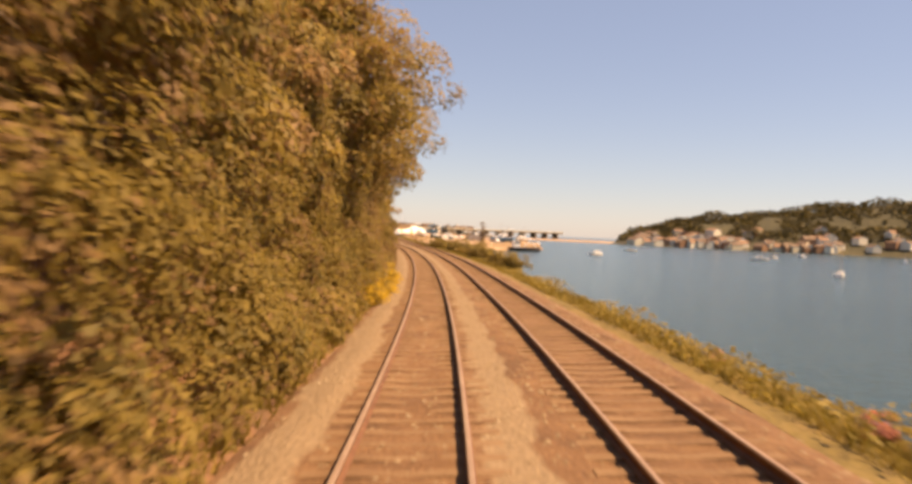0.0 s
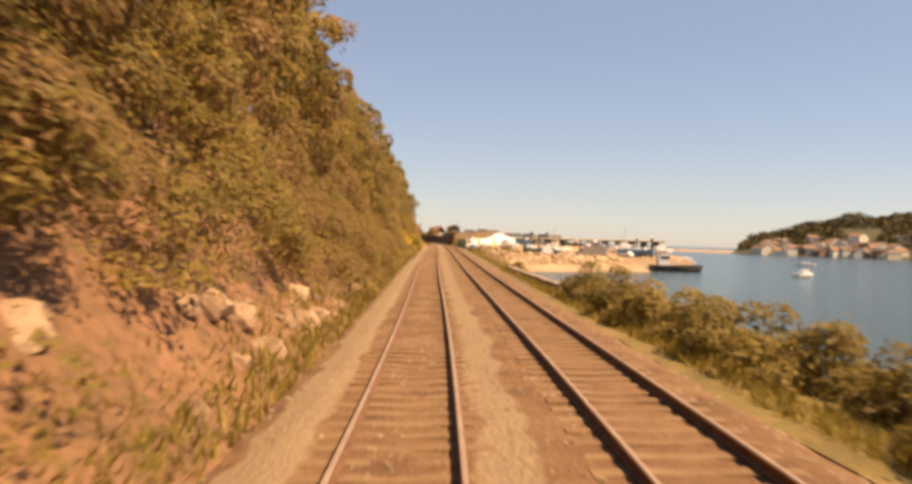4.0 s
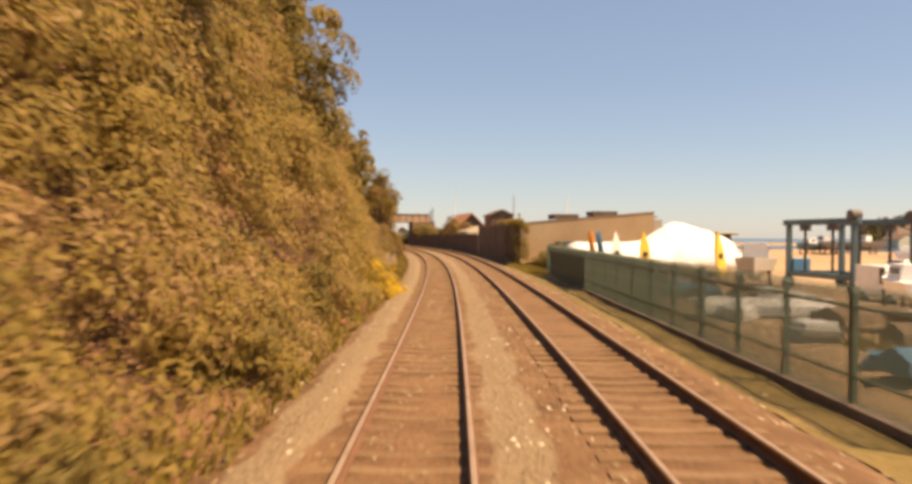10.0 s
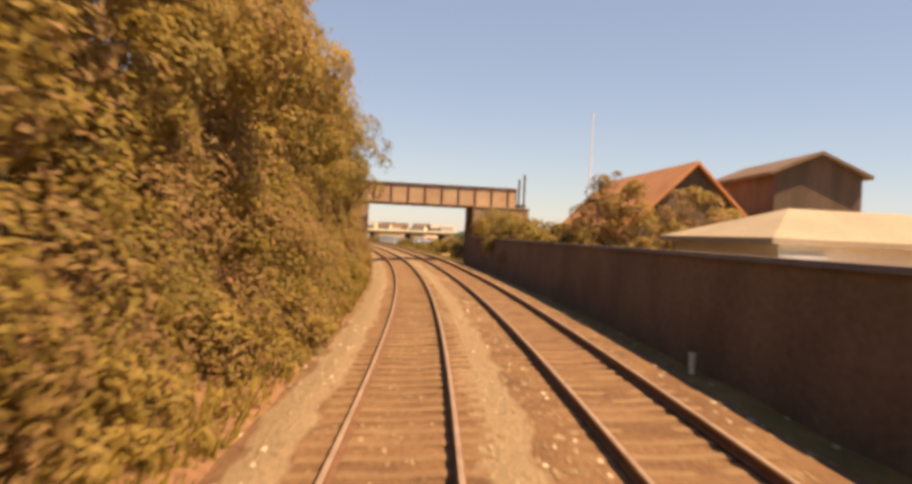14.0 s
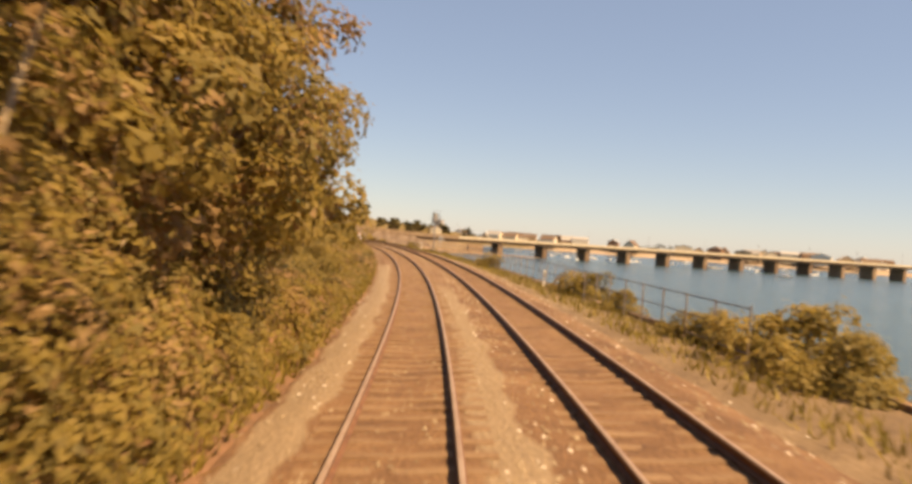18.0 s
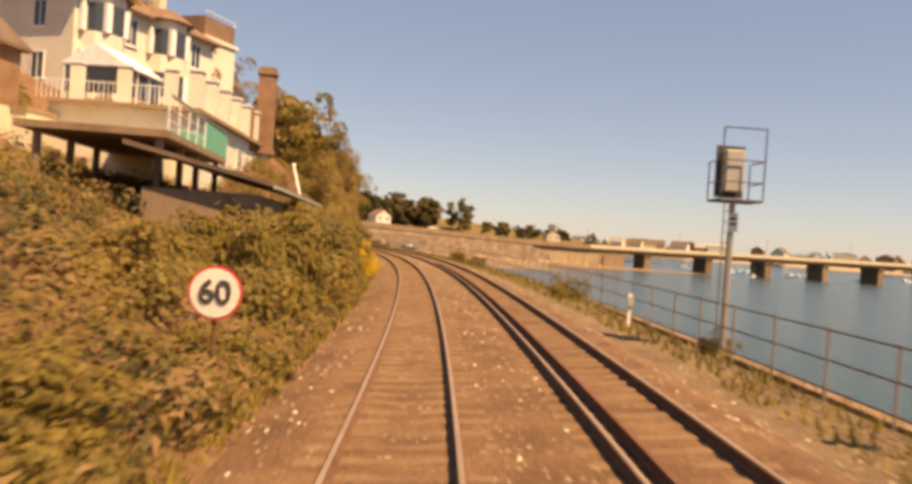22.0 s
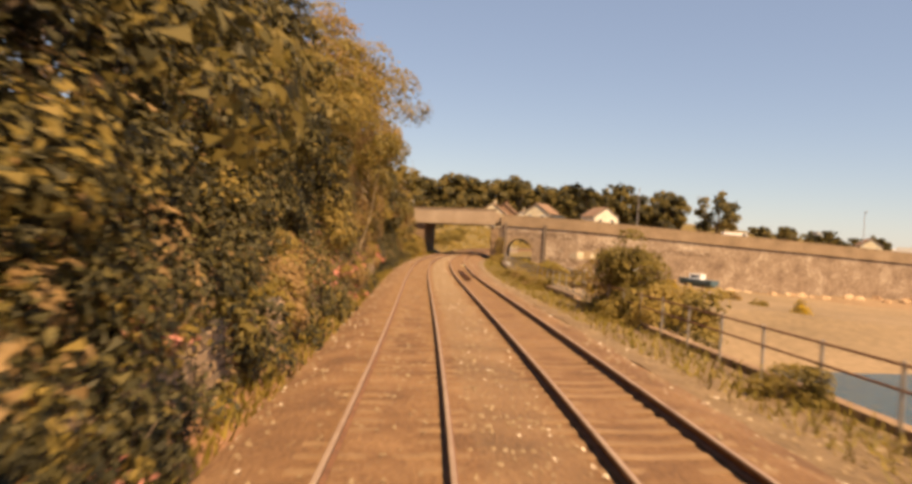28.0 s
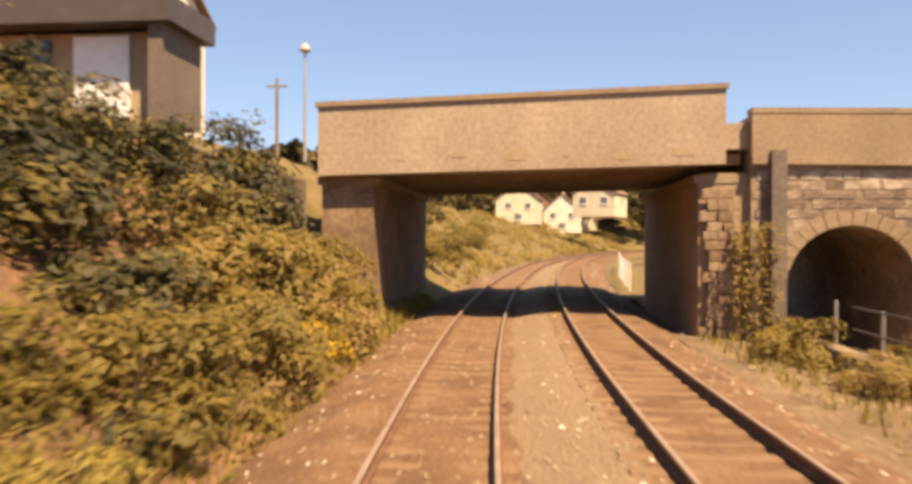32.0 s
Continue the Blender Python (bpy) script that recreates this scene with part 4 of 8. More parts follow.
for s in np.arange(398, 460, 6.0):
    bush(("dry", "green")[PR.integers(2)], s, -3.9 + PR.uniform(-.4, .3), 1.1)
for s in np.arange(493, 650, 7.0):
    if s > 608:
        bush("green", s + 2, -4.8, 1.55, tall=1.15)
    bush(("green", "lime", "dry", "green")[PR.integers(4)], s, -4.3 + PR.uniform(-.5, .3), 0.95)
    bush(("green", "dark", "green")[PR.integers(3)], s + 1.2, -7.0 + PR.uniform(-.8, .8), 1.35)
for s, lat, k, q in ((836, -4.2, "green", 1.3), (838.5, -5.6, "ivy", 1.4), (840, -3.9, "green", 1.2), (842.5, -5.6, "dark", 1.7), (844, -4.2, "dry", 1.4), (846, -6.4, "ivy", 1.9), (847, -4.6, "green", 1.5), (843.5, -5.0, "green", 1.5),
                     (840, -7.6, "ivy", 1.6), (845, -8.8, "ivy", 1.7), (837, -8.5, "ivy", 1.3), (834, -5.2, "green", .9), (833, -3.8, "lime", .8), (842, -9.6, "ivy", 1.9)):
    bush(k, s, lat, q)
for s in np.arange(560, 612, 9.0):
    bush(("green", "dark", "dry")[PR.integers(3)], s, -15 + PR.uniform(-3, 3), .85)
    bush(("green", "dry", "lime")[PR.integers(3)], s + 2, -21 + PR.uniform(-3, 2), .8)
# past 700 m the dark bush kind stands in for tree shade
for s in np.arange(650, 826, 8.0):
    bush("ivy" if s > 700 else ("green", "dark", "dark")[PR.integers(3)], s, -4.0 + PR.uniform(-.5, .3), 1.2)
for s, lat, q in ((206, -3.4, .5), (216, -4.2, 1.4), (220, -4.1, 1.5), (223.5, -3.9, 1.4), (226, -3.7, 1.1), (235.5, -2.95, .3), (237, -3.0, .42), (238.8, -3.15, .55), (240.5, -3.4, .8), (243, -3.7, 1.0),
                  (245.5, -3.8, 1.1), (248, -4.0, 1.2), (251, -4.1, 1.3), (254, -4.2, 1.3), (277, -3.8, 1.3), (281, -3.6, 1.0),
                  (316, -3.5, .8), (320, -3.7, 1.0), (324, -3.6, .9), (338, -3.4, .5), (33, -2.8, .8), (35.5, -2.75, .9), (38, -2.75, .95), (40.5, -2.7, 1.0), (43, -2.7, 1.0), (45.5, -2.7, .95), (48, -2.7, .9), (50.5, -2.7, .8), (53, -2.7, .7), (37, -3.3, 1.1), (41, -3.3, 1.1),
                  (643.5, -3.1, .7), (645, -3.1, .5), (643, -3.7, 1.0), (652.5, -3.2, .6), (636, -3.4, 1.1), (639, -3.6, 1.4), (642, -3.5, 1.4), (641, -4.8, 1.3), (657, -3.5, 1.1), (660, -3.3, .9), (648, -6.0, .8), (654, -6.4, .8), (679.5, -3.3, .5), (677, -3.6, .45), (690, -2.9, .5), (702, -2.9, .6), (843, -3.6, .8)):
    bush("broom", s, lat, q)
for s, lat, h_ in ((257, -4.8, 2.1), (260, -4.8, 2.1), (263, -4.7, 1.9), (266, -4.4, 1.4), (269, -4.4, 1.2), (272, -4.2, .8), (275, -4.0, .4), (258, -5.8, 3.1), (261, -5.8, 3.1), (264, -5.6, 2.8), (260, -6.6, 3.9), (264, -6.5, 3.6), (267, -5.5, 2.2), (270, -5.3, 1.9),
                  (216, -5.2, 1.4), (220, -5.4, 1.6), (224, -5.3, 1.5)):
    bush("broom", s, lat, 1.45, h=h_ - .4, sink=0.3)
for s in np.arange(211, 227, 2.6):
    bush("broom" if s > 218 else "green", s, -3.7, 1.1, h=0.0)
    bush("broom", s + 1, -4.5, 1.3, h=1.35)
for s in np.arange(229, 238, 2.2):
    bush("dark" if PR.random() < .6 else "green", s, -3.9, 1.45, h=-.2, tall=1.2)
    bush("green", s + 1, -4.9, 1.5, h=1.2)
for s, lat, q in ((315.5, -2.95, 1.0), (317.5, -3.1, 1.2), (319.5, -3.0, 1.2), (321.5, -3.1, 1.1), (318.5, -3.5, 1.3)):
    bush("broom", s, lat, q, h=-0.35)
for s in np.arange(468, 490, 1.8):
    bush(("lime", "lime", "dry")[PR.integers(3)], s, -4.0 + PR.uniform(-.3, .3), .6)
for s in np.arange(469, 500, 1.7):
    bush(("lime", "lime", "dry")[PR.integers(3)], s, -3.2 + PR.uniform(-.5, .3), .5)
for s in np.arange(336, 391, 3.4):
    bush(("dry", "lime", "green", "dry")[PR.integers(4)], s, -2.95 + PR.uniform(-.2, .2), .38)
for s, lat, q in ((674.5, -3.0, .7), (676.5, -2.9, .8), (678.2, -2.9, .6), (476, -3.0, .6), (480, -3.2, .6), (306, -3.2, .7), (311, -3.2, .8), (737, -3.2, .9), (740, -3.2, 1), (768, -3.1, 1.1), (770, -3.0, 1.2), (772, -3.1, 1.0), (757, -3.7, 1.2),
                  (761, -3.8, 1.2), (765, -3.9, 1.1), (775, -3.6, 1.1), (498, -3.0, .7), (484, -3.1, .7), (420, -3, .7), (364, -3.1, .6), (20, 7.6, .8), (12, 7.3, .7), (493, 8.2, .7), (172, 6.8, .7), (796, 8.8, .7)):
    bush("pink", s, lat, q)
for s, lat, k, q in ((72, 8.6, "green", 1.1), (79, 8.7, "green", 1.3), (186, 8.2, "green", .75), (257.5, 8.2, "green", .8), (503, 10.2, "dark", .9), (509, 9.9, "green", 1.5), (512, 10.2, "green", 1.7), (515, 10.0, "dark", 1.3),
                     (517, 9.2, "green", 1.0), (526, 9.2, "green", .9), (533, 9.4, "green", 1.35), (535.5, 9.3, "dry", 1.3), (566, 8.6, "green", 1.15), (612, 8.9, "dark", .5), (598, 8.5, "dark", .6), (630, 8.1, "dark", 1.1), (668, 8.5, "green", .9), (677.3, 8.1, "dry", 1.1), (678.6, 8.3, "green", 1.0),
                     (738, 8.4, "dark", 1.0), (743, 8.8, "dry", 1.1), (748, 8.3, "green", .9), (763, 10.6, "green", 1.8), (768, 11.2, "dark", 2.9), (770.5, 10.6, "dry", 2.3), (765, 9.4, "dark", 1.1), (769, 9.2, "green", .9), (787, 9.0, "green", .9), (790, 8.9, "dry", .8), (793, 8.9, "green", .7), (838, 9.0, "green", 1.0), (842, 8.4, "dry", .9), (846, 8.2, "green", 1.2)):
    bush(k, s, lat, q)
for s in np.arange(869, 925, 5.0):
    bush(("dark", "green")[PR.integers(2)], s, -5.2 - (s - 869) * .1 + PR.uniform(-1.2, 1), 1.5)
for s in np.arange(256, 274, 1.9):
    bush(("green", "dark")[PR.integers(2)], s, -3.75 + PR.uniform(-.2, .2), .95, h=-0.3, tall=1.25)
for s in np.arange(94, 156, 3.6):
    bush(("green", "dark")[PR.integers(2)], s, 8.6 + PR.uniform(-.4, .6), 1.35)
for s, lat, k, q in ((427, 8.8, "green", 1.6), (431, 8.6, "dry", 1.7), (436, 8.8, "green", 1.8), (441, 8.5, "dry", 1.6), (447, 8.6, "green", 1.7), (453, 8.4, "dark", 1.4)):
    bush(k, s, lat, q, h=1.2, tall=1.3)
for s, lat, k, q in ((473, 9.6, "ivy", 1.7), (477, 10.0, "ivy", 1.8), (482, 10.5, "dark", 1.8), (487.5, 10.7, "green", 1.7), (491, 10.0, "green", 2.0), (495, 10.0, "dark", 1.7), (481, 10.6, "ivy", 2.1), (489, 11.4, "green", 2.0)):
    bush(k, s, lat, q)
for s, lat, k, q in ((449, 8.6, "dark", 1.9), (453, 9.0, "green", 2.3), (457, 9.4, "dark", 2.4), (461, 9.6, "green", 2.3), (451, 10.4, "green", 2.2)):
    bush(k, s, lat, q, h=1.4)
for s, lat, q in ((417, 10.3, .74), (422, 9.6, .72), (427, 9.2, .66), (440, 13.4, .7)):
    plant("dry", s, lat, q, h=0.2)
for s in np.arange(339, 350, 2.5):
    bush("dark", s, 9.8, 1.2, h=-.3)


for s, lat, h_ in ((646.5, -3.4, 1.0), (647.5, -3.3, .6), (648.5, -3.3, 1.0), (649.5, -3.4, .4), (650.5, -3.5, 1.0), (651.5, -3.6, .6), (656, -3.5, .9), (657, -3.6, .9), (661.5, -3.4, .6), (663, -3.5, .7), (774, -3.7, 1.4), (775, -3.7, 1.2), (776.5, -3.6, 1.1), (773, -3.8, 1.5), (763, -3.6, 1.0), (764, -4.3, 2.8), (758.5, -4.0, 1.5), (761.5, -4.5, 2.3), (763, -4.0, 1.6), (766, -3.6, 1.0), (769.5, -3.6, 1.1), (757, -3.3, .7), (760, -3.2, .9), (764, -3.3, .8), (742, -3.3, .8), (768, -3.3, .9), (771, -3.2, .8)):
    bush("pink", s, lat, 1.0, h=h_ + .2)


def sapling(s, lat, tall, seed):
    """A thin bare stem with rising twigs among the leaves."""
    r = np.random.default_rng(seed)
    t_ = thing("bare_sapling", spot(s, lat, float(bank(s, lat)) - .3, r.uniform(0, 360)), "thin pale bare stem among the bank foliage", "tree", "bare saplings")
    bm = bmesh.new()
    mid = (r.uniform(-.7, .7), r.uniform(-.9, .9), tall * .55)
    rod(bm, (0, 0, 0), mid, .06, .045, 6)
    rod(bm, mid, (mid[0] + r.uniform(-1, 1), mid[1] * 1.9, tall), .045, .012, 6)
    part("trunk", bm, PALEBARK, t_)
    for k in range(7):
        z = tall * r.uniform(.3, .85)
        a = r.uniform(0, 6.28)
        q = r.uniform(.7, 1.7)
        part("branch", rods(((mid[0] * z / tall, mid[1] * z / tall, z), (math.cos(a) * q * .6, math.sin(a) * q * .6, z + q), .028, .006), seg=5), PALEBARK, t_)


PALEBARK = shade("pale_bark", [(.30, .22, .13), (.42, .32, .20)], 1.5, 14, .9, .4)
for i, (s, lat, tall) in enumerate(((221, -5.0, 10), (224, -5.3, 12), (226, -5.1, 11), (231, -5.5, 12), (270, -5.6, 9), (274, -5.8, 11), (277, -5.7, 10), (199, -4.9, 9), (498, -4.4, 6), (503, -4.3, 5), (680, -4.4, 7), (697, -4.2, 7), (779, -4.1, 7), (784, -4.2, 8), (800, -4.3, 8))):
    sapling(s, lat, tall, 500 + i)


def grass(name, count, srange, lats, seed):
    r = np.random.default_rng(seed)
    s = r.uniform(*srange, count)
    k = r.integers(0, len(lats), count)
    lo, hi = np.array(lats)[k].T
    lat = lo + (hi - lo) * r.random(count)
    h = np.where(lat < 0, bank(s, np.minimum(lat, -2.36)), np.where((s > 284) & (s < 301) & (lat > 9.4), yard(s, lat) + 0.05 - np.clip(yard_end(lat) - s, 0, 9), verge(s, np.maximum(lat, 0))))
    c = at(s, lat, h - 0.02)
    a = r.uniform(0, 6.28, count)
    w = 0.035
    tall = r.uniform(0.12, 0.42, count)
    lean = r.normal(0, 0.12, (count, 2))
    d = np.stack([np.cos(a) * w, np.sin(a) * w, 0 * a], -1)
    v = np.stack([c - d, c + d, c + np.stack([lean[:, 0], lean[:, 1], tall], -1)], 1)
    return tagged(raw(name, v.reshape(-1, 3), np.arange(3 * count).reshape(-1, 3), GRASS), "tufts of dry yellow-green grass beside the track", "grass", kind="stuff")


grass("grass_left", 60000, (-10, 860), [(-4.2, -2.4), (-3.2, -2.4)], 61)
grass("grass_right", 16000, (-10, 186), [(6.5, 7.6)], 62)
grass("grass_bare_edge", 2500, (186, 275), [(6.8, 7.8)], 66)
grass("grass_yard", 12000, (337, 352), [(6.7, 10.8)], 65)
grass("grass_mound", 14000, (284.5, 300), [(9.6, 25)], 64)
grass("grass_estuary", 15000, (470, 850), [(6.6, 9.0)], 63)


def humps(name, s, lat, h, rad, count, size, mats, share, seed, keep=None):
    """Leaves over the outsides of many rounded humps at distances s, offsets lat and heights h; they face the line and the sky."""
    r = np.random.default_rng(seed)
    k = r.choice(len(s), count, p=rad ** 2 / np.sum(rad ** 2))
    d = r.normal(size=(count, 3)) + np.array([0.75, 0, 0.45])  # across, along, up
    d /= np.linalg.norm(d, axis=1)[:, None]
    depth = rad[k] * np.where(r.random(count) < 0.15, r.uniform(0.3, 1.4, count), 0.78 + 0.27 * r.random(count))
    ls, ll, lh = s[k] + d[:, 1] * depth, lat[k] + d[:, 0] * depth, h[k] + d[:, 2] * depth * 0.85
    ll = np.where(ll > -2.3, -2.3 - 0.4 * (ll + 2.3), ll)
    ok = lh > bank(ls, np.minimum(ll, -2.36)) - 0.1
    if keep is not None:
        ok &= keep(ls, ll, lh)
    ls, ll, lh, d, k = ls[ok], ll[ok], lh[ok], d[ok], k[ok]
    th = line(ls)[2]
    nr = np.stack([d[:, 0] * np.cos(th) - d[:, 1] * np.sin(th), d[:, 0] * np.sin(th) + d[:, 1] * np.cos(th), d[:, 2]], -1)
    nr = nr * 1.5 + np.array(SUNNY) * 0.7 + r.normal(size=nr.shape) * 0.55
    return blades(name, at(ls, ll, lh), nr, size, mats, r, tones(r, k, len(s), share))


def cover(name, count, srange, lats, size, mats, share, tall, seed, lab, keep=None, dense=1.0):
    """Undergrowth: leafy humps over the bank, one joined mass."""
    r = np.random.default_rng(seed)
    n = int(dense * (srange[1] - srange[0]) * (lats[1] - lats[0]) / (1.1 if lats[1] < 20 else 4.0))
    s = r.uniform(*srange, n)
    lat = -(lats[0] + (lats[1] - lats[0]) * r.random(n) ** 1.2)
    free = ~((s > 40) & (s < 95) & (lat < -3.6) & (lat > -6.3))
    s, lat = s[free], lat[free]
    rad = tall * r.uniform(0.3, 0.75, len(s)) * np.clip(0.75 + 0.5 * fbm(s * 0.5, lat * 0.6, seed), 0.35, 1.2) * np.clip((-lat - 1.9) / 1.3, 0.35, 1)
    h = bank(s, lat) + rad * r.uniform(-0.2, 0.35, len(s))
    me = humps(name, s, lat, h, rad, count, size, mats, share, seed + 5, keep)
    return tagged(new(name, me), lab, "undergrowth", kind="stuff")


def curtain(name, s0, s1, tall, near, far, share, count, seed, lab, low=0.0, size=0.08, mats=(LEAF, LEAFDARK, LEAFDRY)):
    """A climbing, billowing face of leaves from the foot of the bank up to the crowns."""
    r = np.random.default_rng(seed)
    n = int((s1 - s0) * tall * (1 - low) / 0.85)
    s = r.uniform(s0 + 0.6, s1 - 0.6, n)
    k = low + (1 - low) * r.random(n)
    h = k * tall * (0.82 + 0.35 * fbm(s * 0.35, 0 * s, seed + 3))
    rad = r.uniform(0.35, 1.0, n) * np.clip(0.55 + 0.08 * tall, 0.5, 1.15)
    lat = near + (far - near) * k - 0.7 * fbm(s * 0.45, h * 0.5, seed) - 0.3 * fbm(s * 1.4, h * 1.5, seed + 1) - 0.75 * rad - 0.1
    free = fbm(s * 0.9, h * 0.9, seed + 7) > -0.72
    s, h, lat, rad = s[free], h[free], np.minimum(lat[free], -2.2), rad[free]
    h = np.maximum(h - 0.5, bank(s, np.minimum(lat, -2.36)))
    me = humps(name, s, lat, h, rad, int(count * 3.4), size, mats, share, seed + 5)
    return tagged(new(name, me), lab, "undergrowth", kind="stuff")


GREENISH, DRYISH = [.55, .2, .25], [.35, .12, .53]
curtain("climbing_scrub", 4, 39, 12.5, -2.6, -4.0, [.65, .08, .27], 25000, 81, "wall of sunlit ivy and scrub beside the track")
curtain("climbing_scrub", 39, 97, 9.6, -2.5, -4.7, DRYISH, 32000, 82, "brown-green creepers hanging over the rock face")
curtain("climbing_scrub", 95, 140, 8.5, -2.7, -5.2, GREENISH, 14000, 83, "brown-green scrub climbing the bank", 0.36)
curtain("climbing_scrub", 150, 190, 2.4, -2.6, -3.4, DRYISH, 3000, 97, "low plants on the red earth bank", 0.0)
curtain("climbing_scrub", 138, 190, 7.5, -2.7, -5.4, DRYISH, 15000, 98, "brown-green scrub climbing the bank", 0.16)
curtain("climbing_scrub", 198, 209, 3.6, -2.8, -4.0, GREENISH, 3300, 93, "dense olive foliage beside the track")
curtain("climbing_scrub", 188, 284, 11.0, -3.0, -6.2, GREENISH, 36000, 84, "dense olive foliage above the broom", 0.42)
curtain("climbing_scrub", 188, 202, 5.5, -2.8, -4.2, GREENISH, 4200, 85, "dense olive foliage beside the track")
curtain("climbing_scrub", 234, 262, 5.5, -2.9, -4.6, GREENISH, 8000, 92, "dense olive foliage beside the track")
curtain("climbing_scrub", 280, 330, 10.5, -2.7, -6.0, GREENISH, 24000, 86, "dense olive foliage beside the track")
curtain("climbing_scrub", 329, 393, 3.4, -3.5, -5.0, DRYISH, 9000, 94, "brown plants hanging over the cutting wall", 0.42)
curtain("climbing_scrub", 390, 462, 7.5, -2.6, -4.4, DRYISH, 22000, 87, "dry brown foliage leaning over the track")
curtain("climbing_scrub", 470, 492, 8.5, -4.3, -5.4, GREENISH, 9000, 101, "lush green foliage behind a weedy verge")
curtain("climbing_scrub", 490, 517.5, 8.5, -3.1, -4.9, GREENISH, 11500, 88, "lush green foliage beside the track")
curtain("climbing_scrub", 643, 692, 8.0, -3.6, -6.0, GREENISH, 25000, 89, "green scrub on the steep bank")
# mostly the darkest leaves, which stand in for shade under the trees
curtain("climbing_scrub", 688, 772, 9.5, -2.6, -4.5, [.12, .78, .1], 26000, 90, "green foliage beside the track, shade put into the leaf colour", mats=(LEAF, LEAFDARKSHADE, LEAFDRY))
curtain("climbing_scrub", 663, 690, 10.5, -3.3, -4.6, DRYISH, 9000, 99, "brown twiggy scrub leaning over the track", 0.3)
# low leaf faces coloured dark where trees would shade the bank
curtain("climbing_scrub", 804, 821, 4.5, -2.6, -4.0, [.1, .8, .1], 6000, 100, "ivy beside the track, its shade put into the colour", mats=(LEAF, LEAFDARKSHADE, LEAFDRY))
curtain("climbing_scrub", 781, 800, 4.2, -2.75, -3.9, [.06, .86, .08], 6500, 103, "leaves at the foot of the trees, coloured dark for shade", mats=(LEAF, LEAFDARKSHADE, LEAFDRY))
curtain("climbing_scrub", 768, 806, 10.5, -3.5, -4.6, [.42, .1, .48], 14000, 104, "brown-green twiggy trees beside the track", 0.3, mats=(LEAF, LEAFDARKSHADE, LEAFDRY))
curtain("climbing_scrub", 804, 831, 9.5, -3.5, -4.7, [.15, .6, .25], 9500, 95, "leafy brown-green trees and creepers beside the track", 0.1, mats=(LEAF, LEAFDARKSHADE, LEAFDRY))
curtain("climbing_scrub", 734, 752, 4.5, -2.65, -3.9, [.06, .86, .08], 6500, 102, "leaves over the low stone wall, coloured dark as if shaded", mats=(LEAF, LEAFDARKSHADE, LEAFDRY))
curtain("climbing_scrub", 750, 790, 2.9, -2.75, -3.9, DRYISH, 8000, 96, "plants hanging over the low stone wall", 0.38)
def ivy(name, s0, s1, lat0, lat1, h0, h1, count, seed, lab, mats=None):
    """Leaves clinging over a stretch of wall, thinning out towards its edges."""
    r = np.random.default_rng(seed)
    s, lat = r.uniform(s0, s1, count), r.uniform(lat0, lat1, count)
    h = h0 + (h1 - h0) * r.random(count) ** .8
    keep = fbm(s * 1.1, h * 1.3 + lat, seed) > -0.4 + 0.5 * (np.abs(s - (s0 + s1) / 2) / ((s1 - s0) / 2)) ** 3
    c = at(s, lat, h)[keep]
    me = leaves_mesh(name, len(c), 0.085, lambda rr, n: c, mats or [LEAF, LEAFDARK], seed + 2, [.6, .4], up=.3, lean=SUNNY)
    return tagged(new(name, me), lab, "ivy", kind="stuff")


ivy("wall_ivy", 351.2, 352.4, 7.3, 8.7, -0.4, 3.8, 4200, 171, "green ivy hanging over the end of the yard wall")
ivy("wall_ivy", 351.2, 366, 7.3, 8.2, 3.1, 3.95, 8000, 172, "ivy spilling over the top of the yard wall")
ivy("wall_ivy", 351.5, 358, 7.15, 7.5, 0.2, 3.6, 1800, 173, "green ivy hanging over the end of the yard wall")
ivy("wall_ivy", 384, 462, 6.8, 7.4, 1.6, 2.3, 5200, 174, "creepers along the top of the low yard wall")
ivy("wall_weeds", 735, 789, -3.95, -3.2, 0.75, 1.35, 9000, 178, "yellow-green weeds spilling over the dry-stone wall", [LEAF, GRASS])
ivy("wall_weeds", 735, 789, -3.2, -3.0, 0.6, 1.1, 700, 179, "yellow-green weeds spilling over the dry-stone wall", [LEAF, GRASS])
ivy("shelter_ivy", 838, 841.5, -10.5, -8.2, 5.2, 8.6, 4500, 175, "bright ivy climbing the roadside shelter")
ivy("abutment_ivy", 849.2, 850.3, 7.6, 9.0, -0.5, 3.0, 900, 176, "ivy growing up the bridge abutment")
plant("dry", 371, -3.5, 0.42, h=-0.3)
cover("undergrowth_west", 110000, (-14, 328), (2.5, 9.5), 0.095, [LEAF, LEAFDARK, LEAFDRY], [.5, .25, .25], 1.5, 71, "tangled olive-brown undergrowth covering the bank",
      lambda s, l, h: ~((s > 97) & (s < 152) & (l > -4.9) & (fbm(s * .6, h * 1.1, 9) > -0.35)))
cover("undergrowth_cutting", 90000, (326, 400), (4.2, 17), 0.095, [LEAFDRY, LEAF], [.55, .45], 1.0, 72, "patches of brown plants on the rocky cutting", dense=1.5)
cover("undergrowth_east", 170000, (398, 848), (2.5, 12), 0.09, [LEAF, LEAFDARK, LEAFDRY], [.55, .25, .2], 1.4, 73, "tangled green undergrowth covering the bank", lambda s, l, h: ((s < 700) | (s > 834)) & ~((s > 464) & (s < 491) & (l > -4.5)))
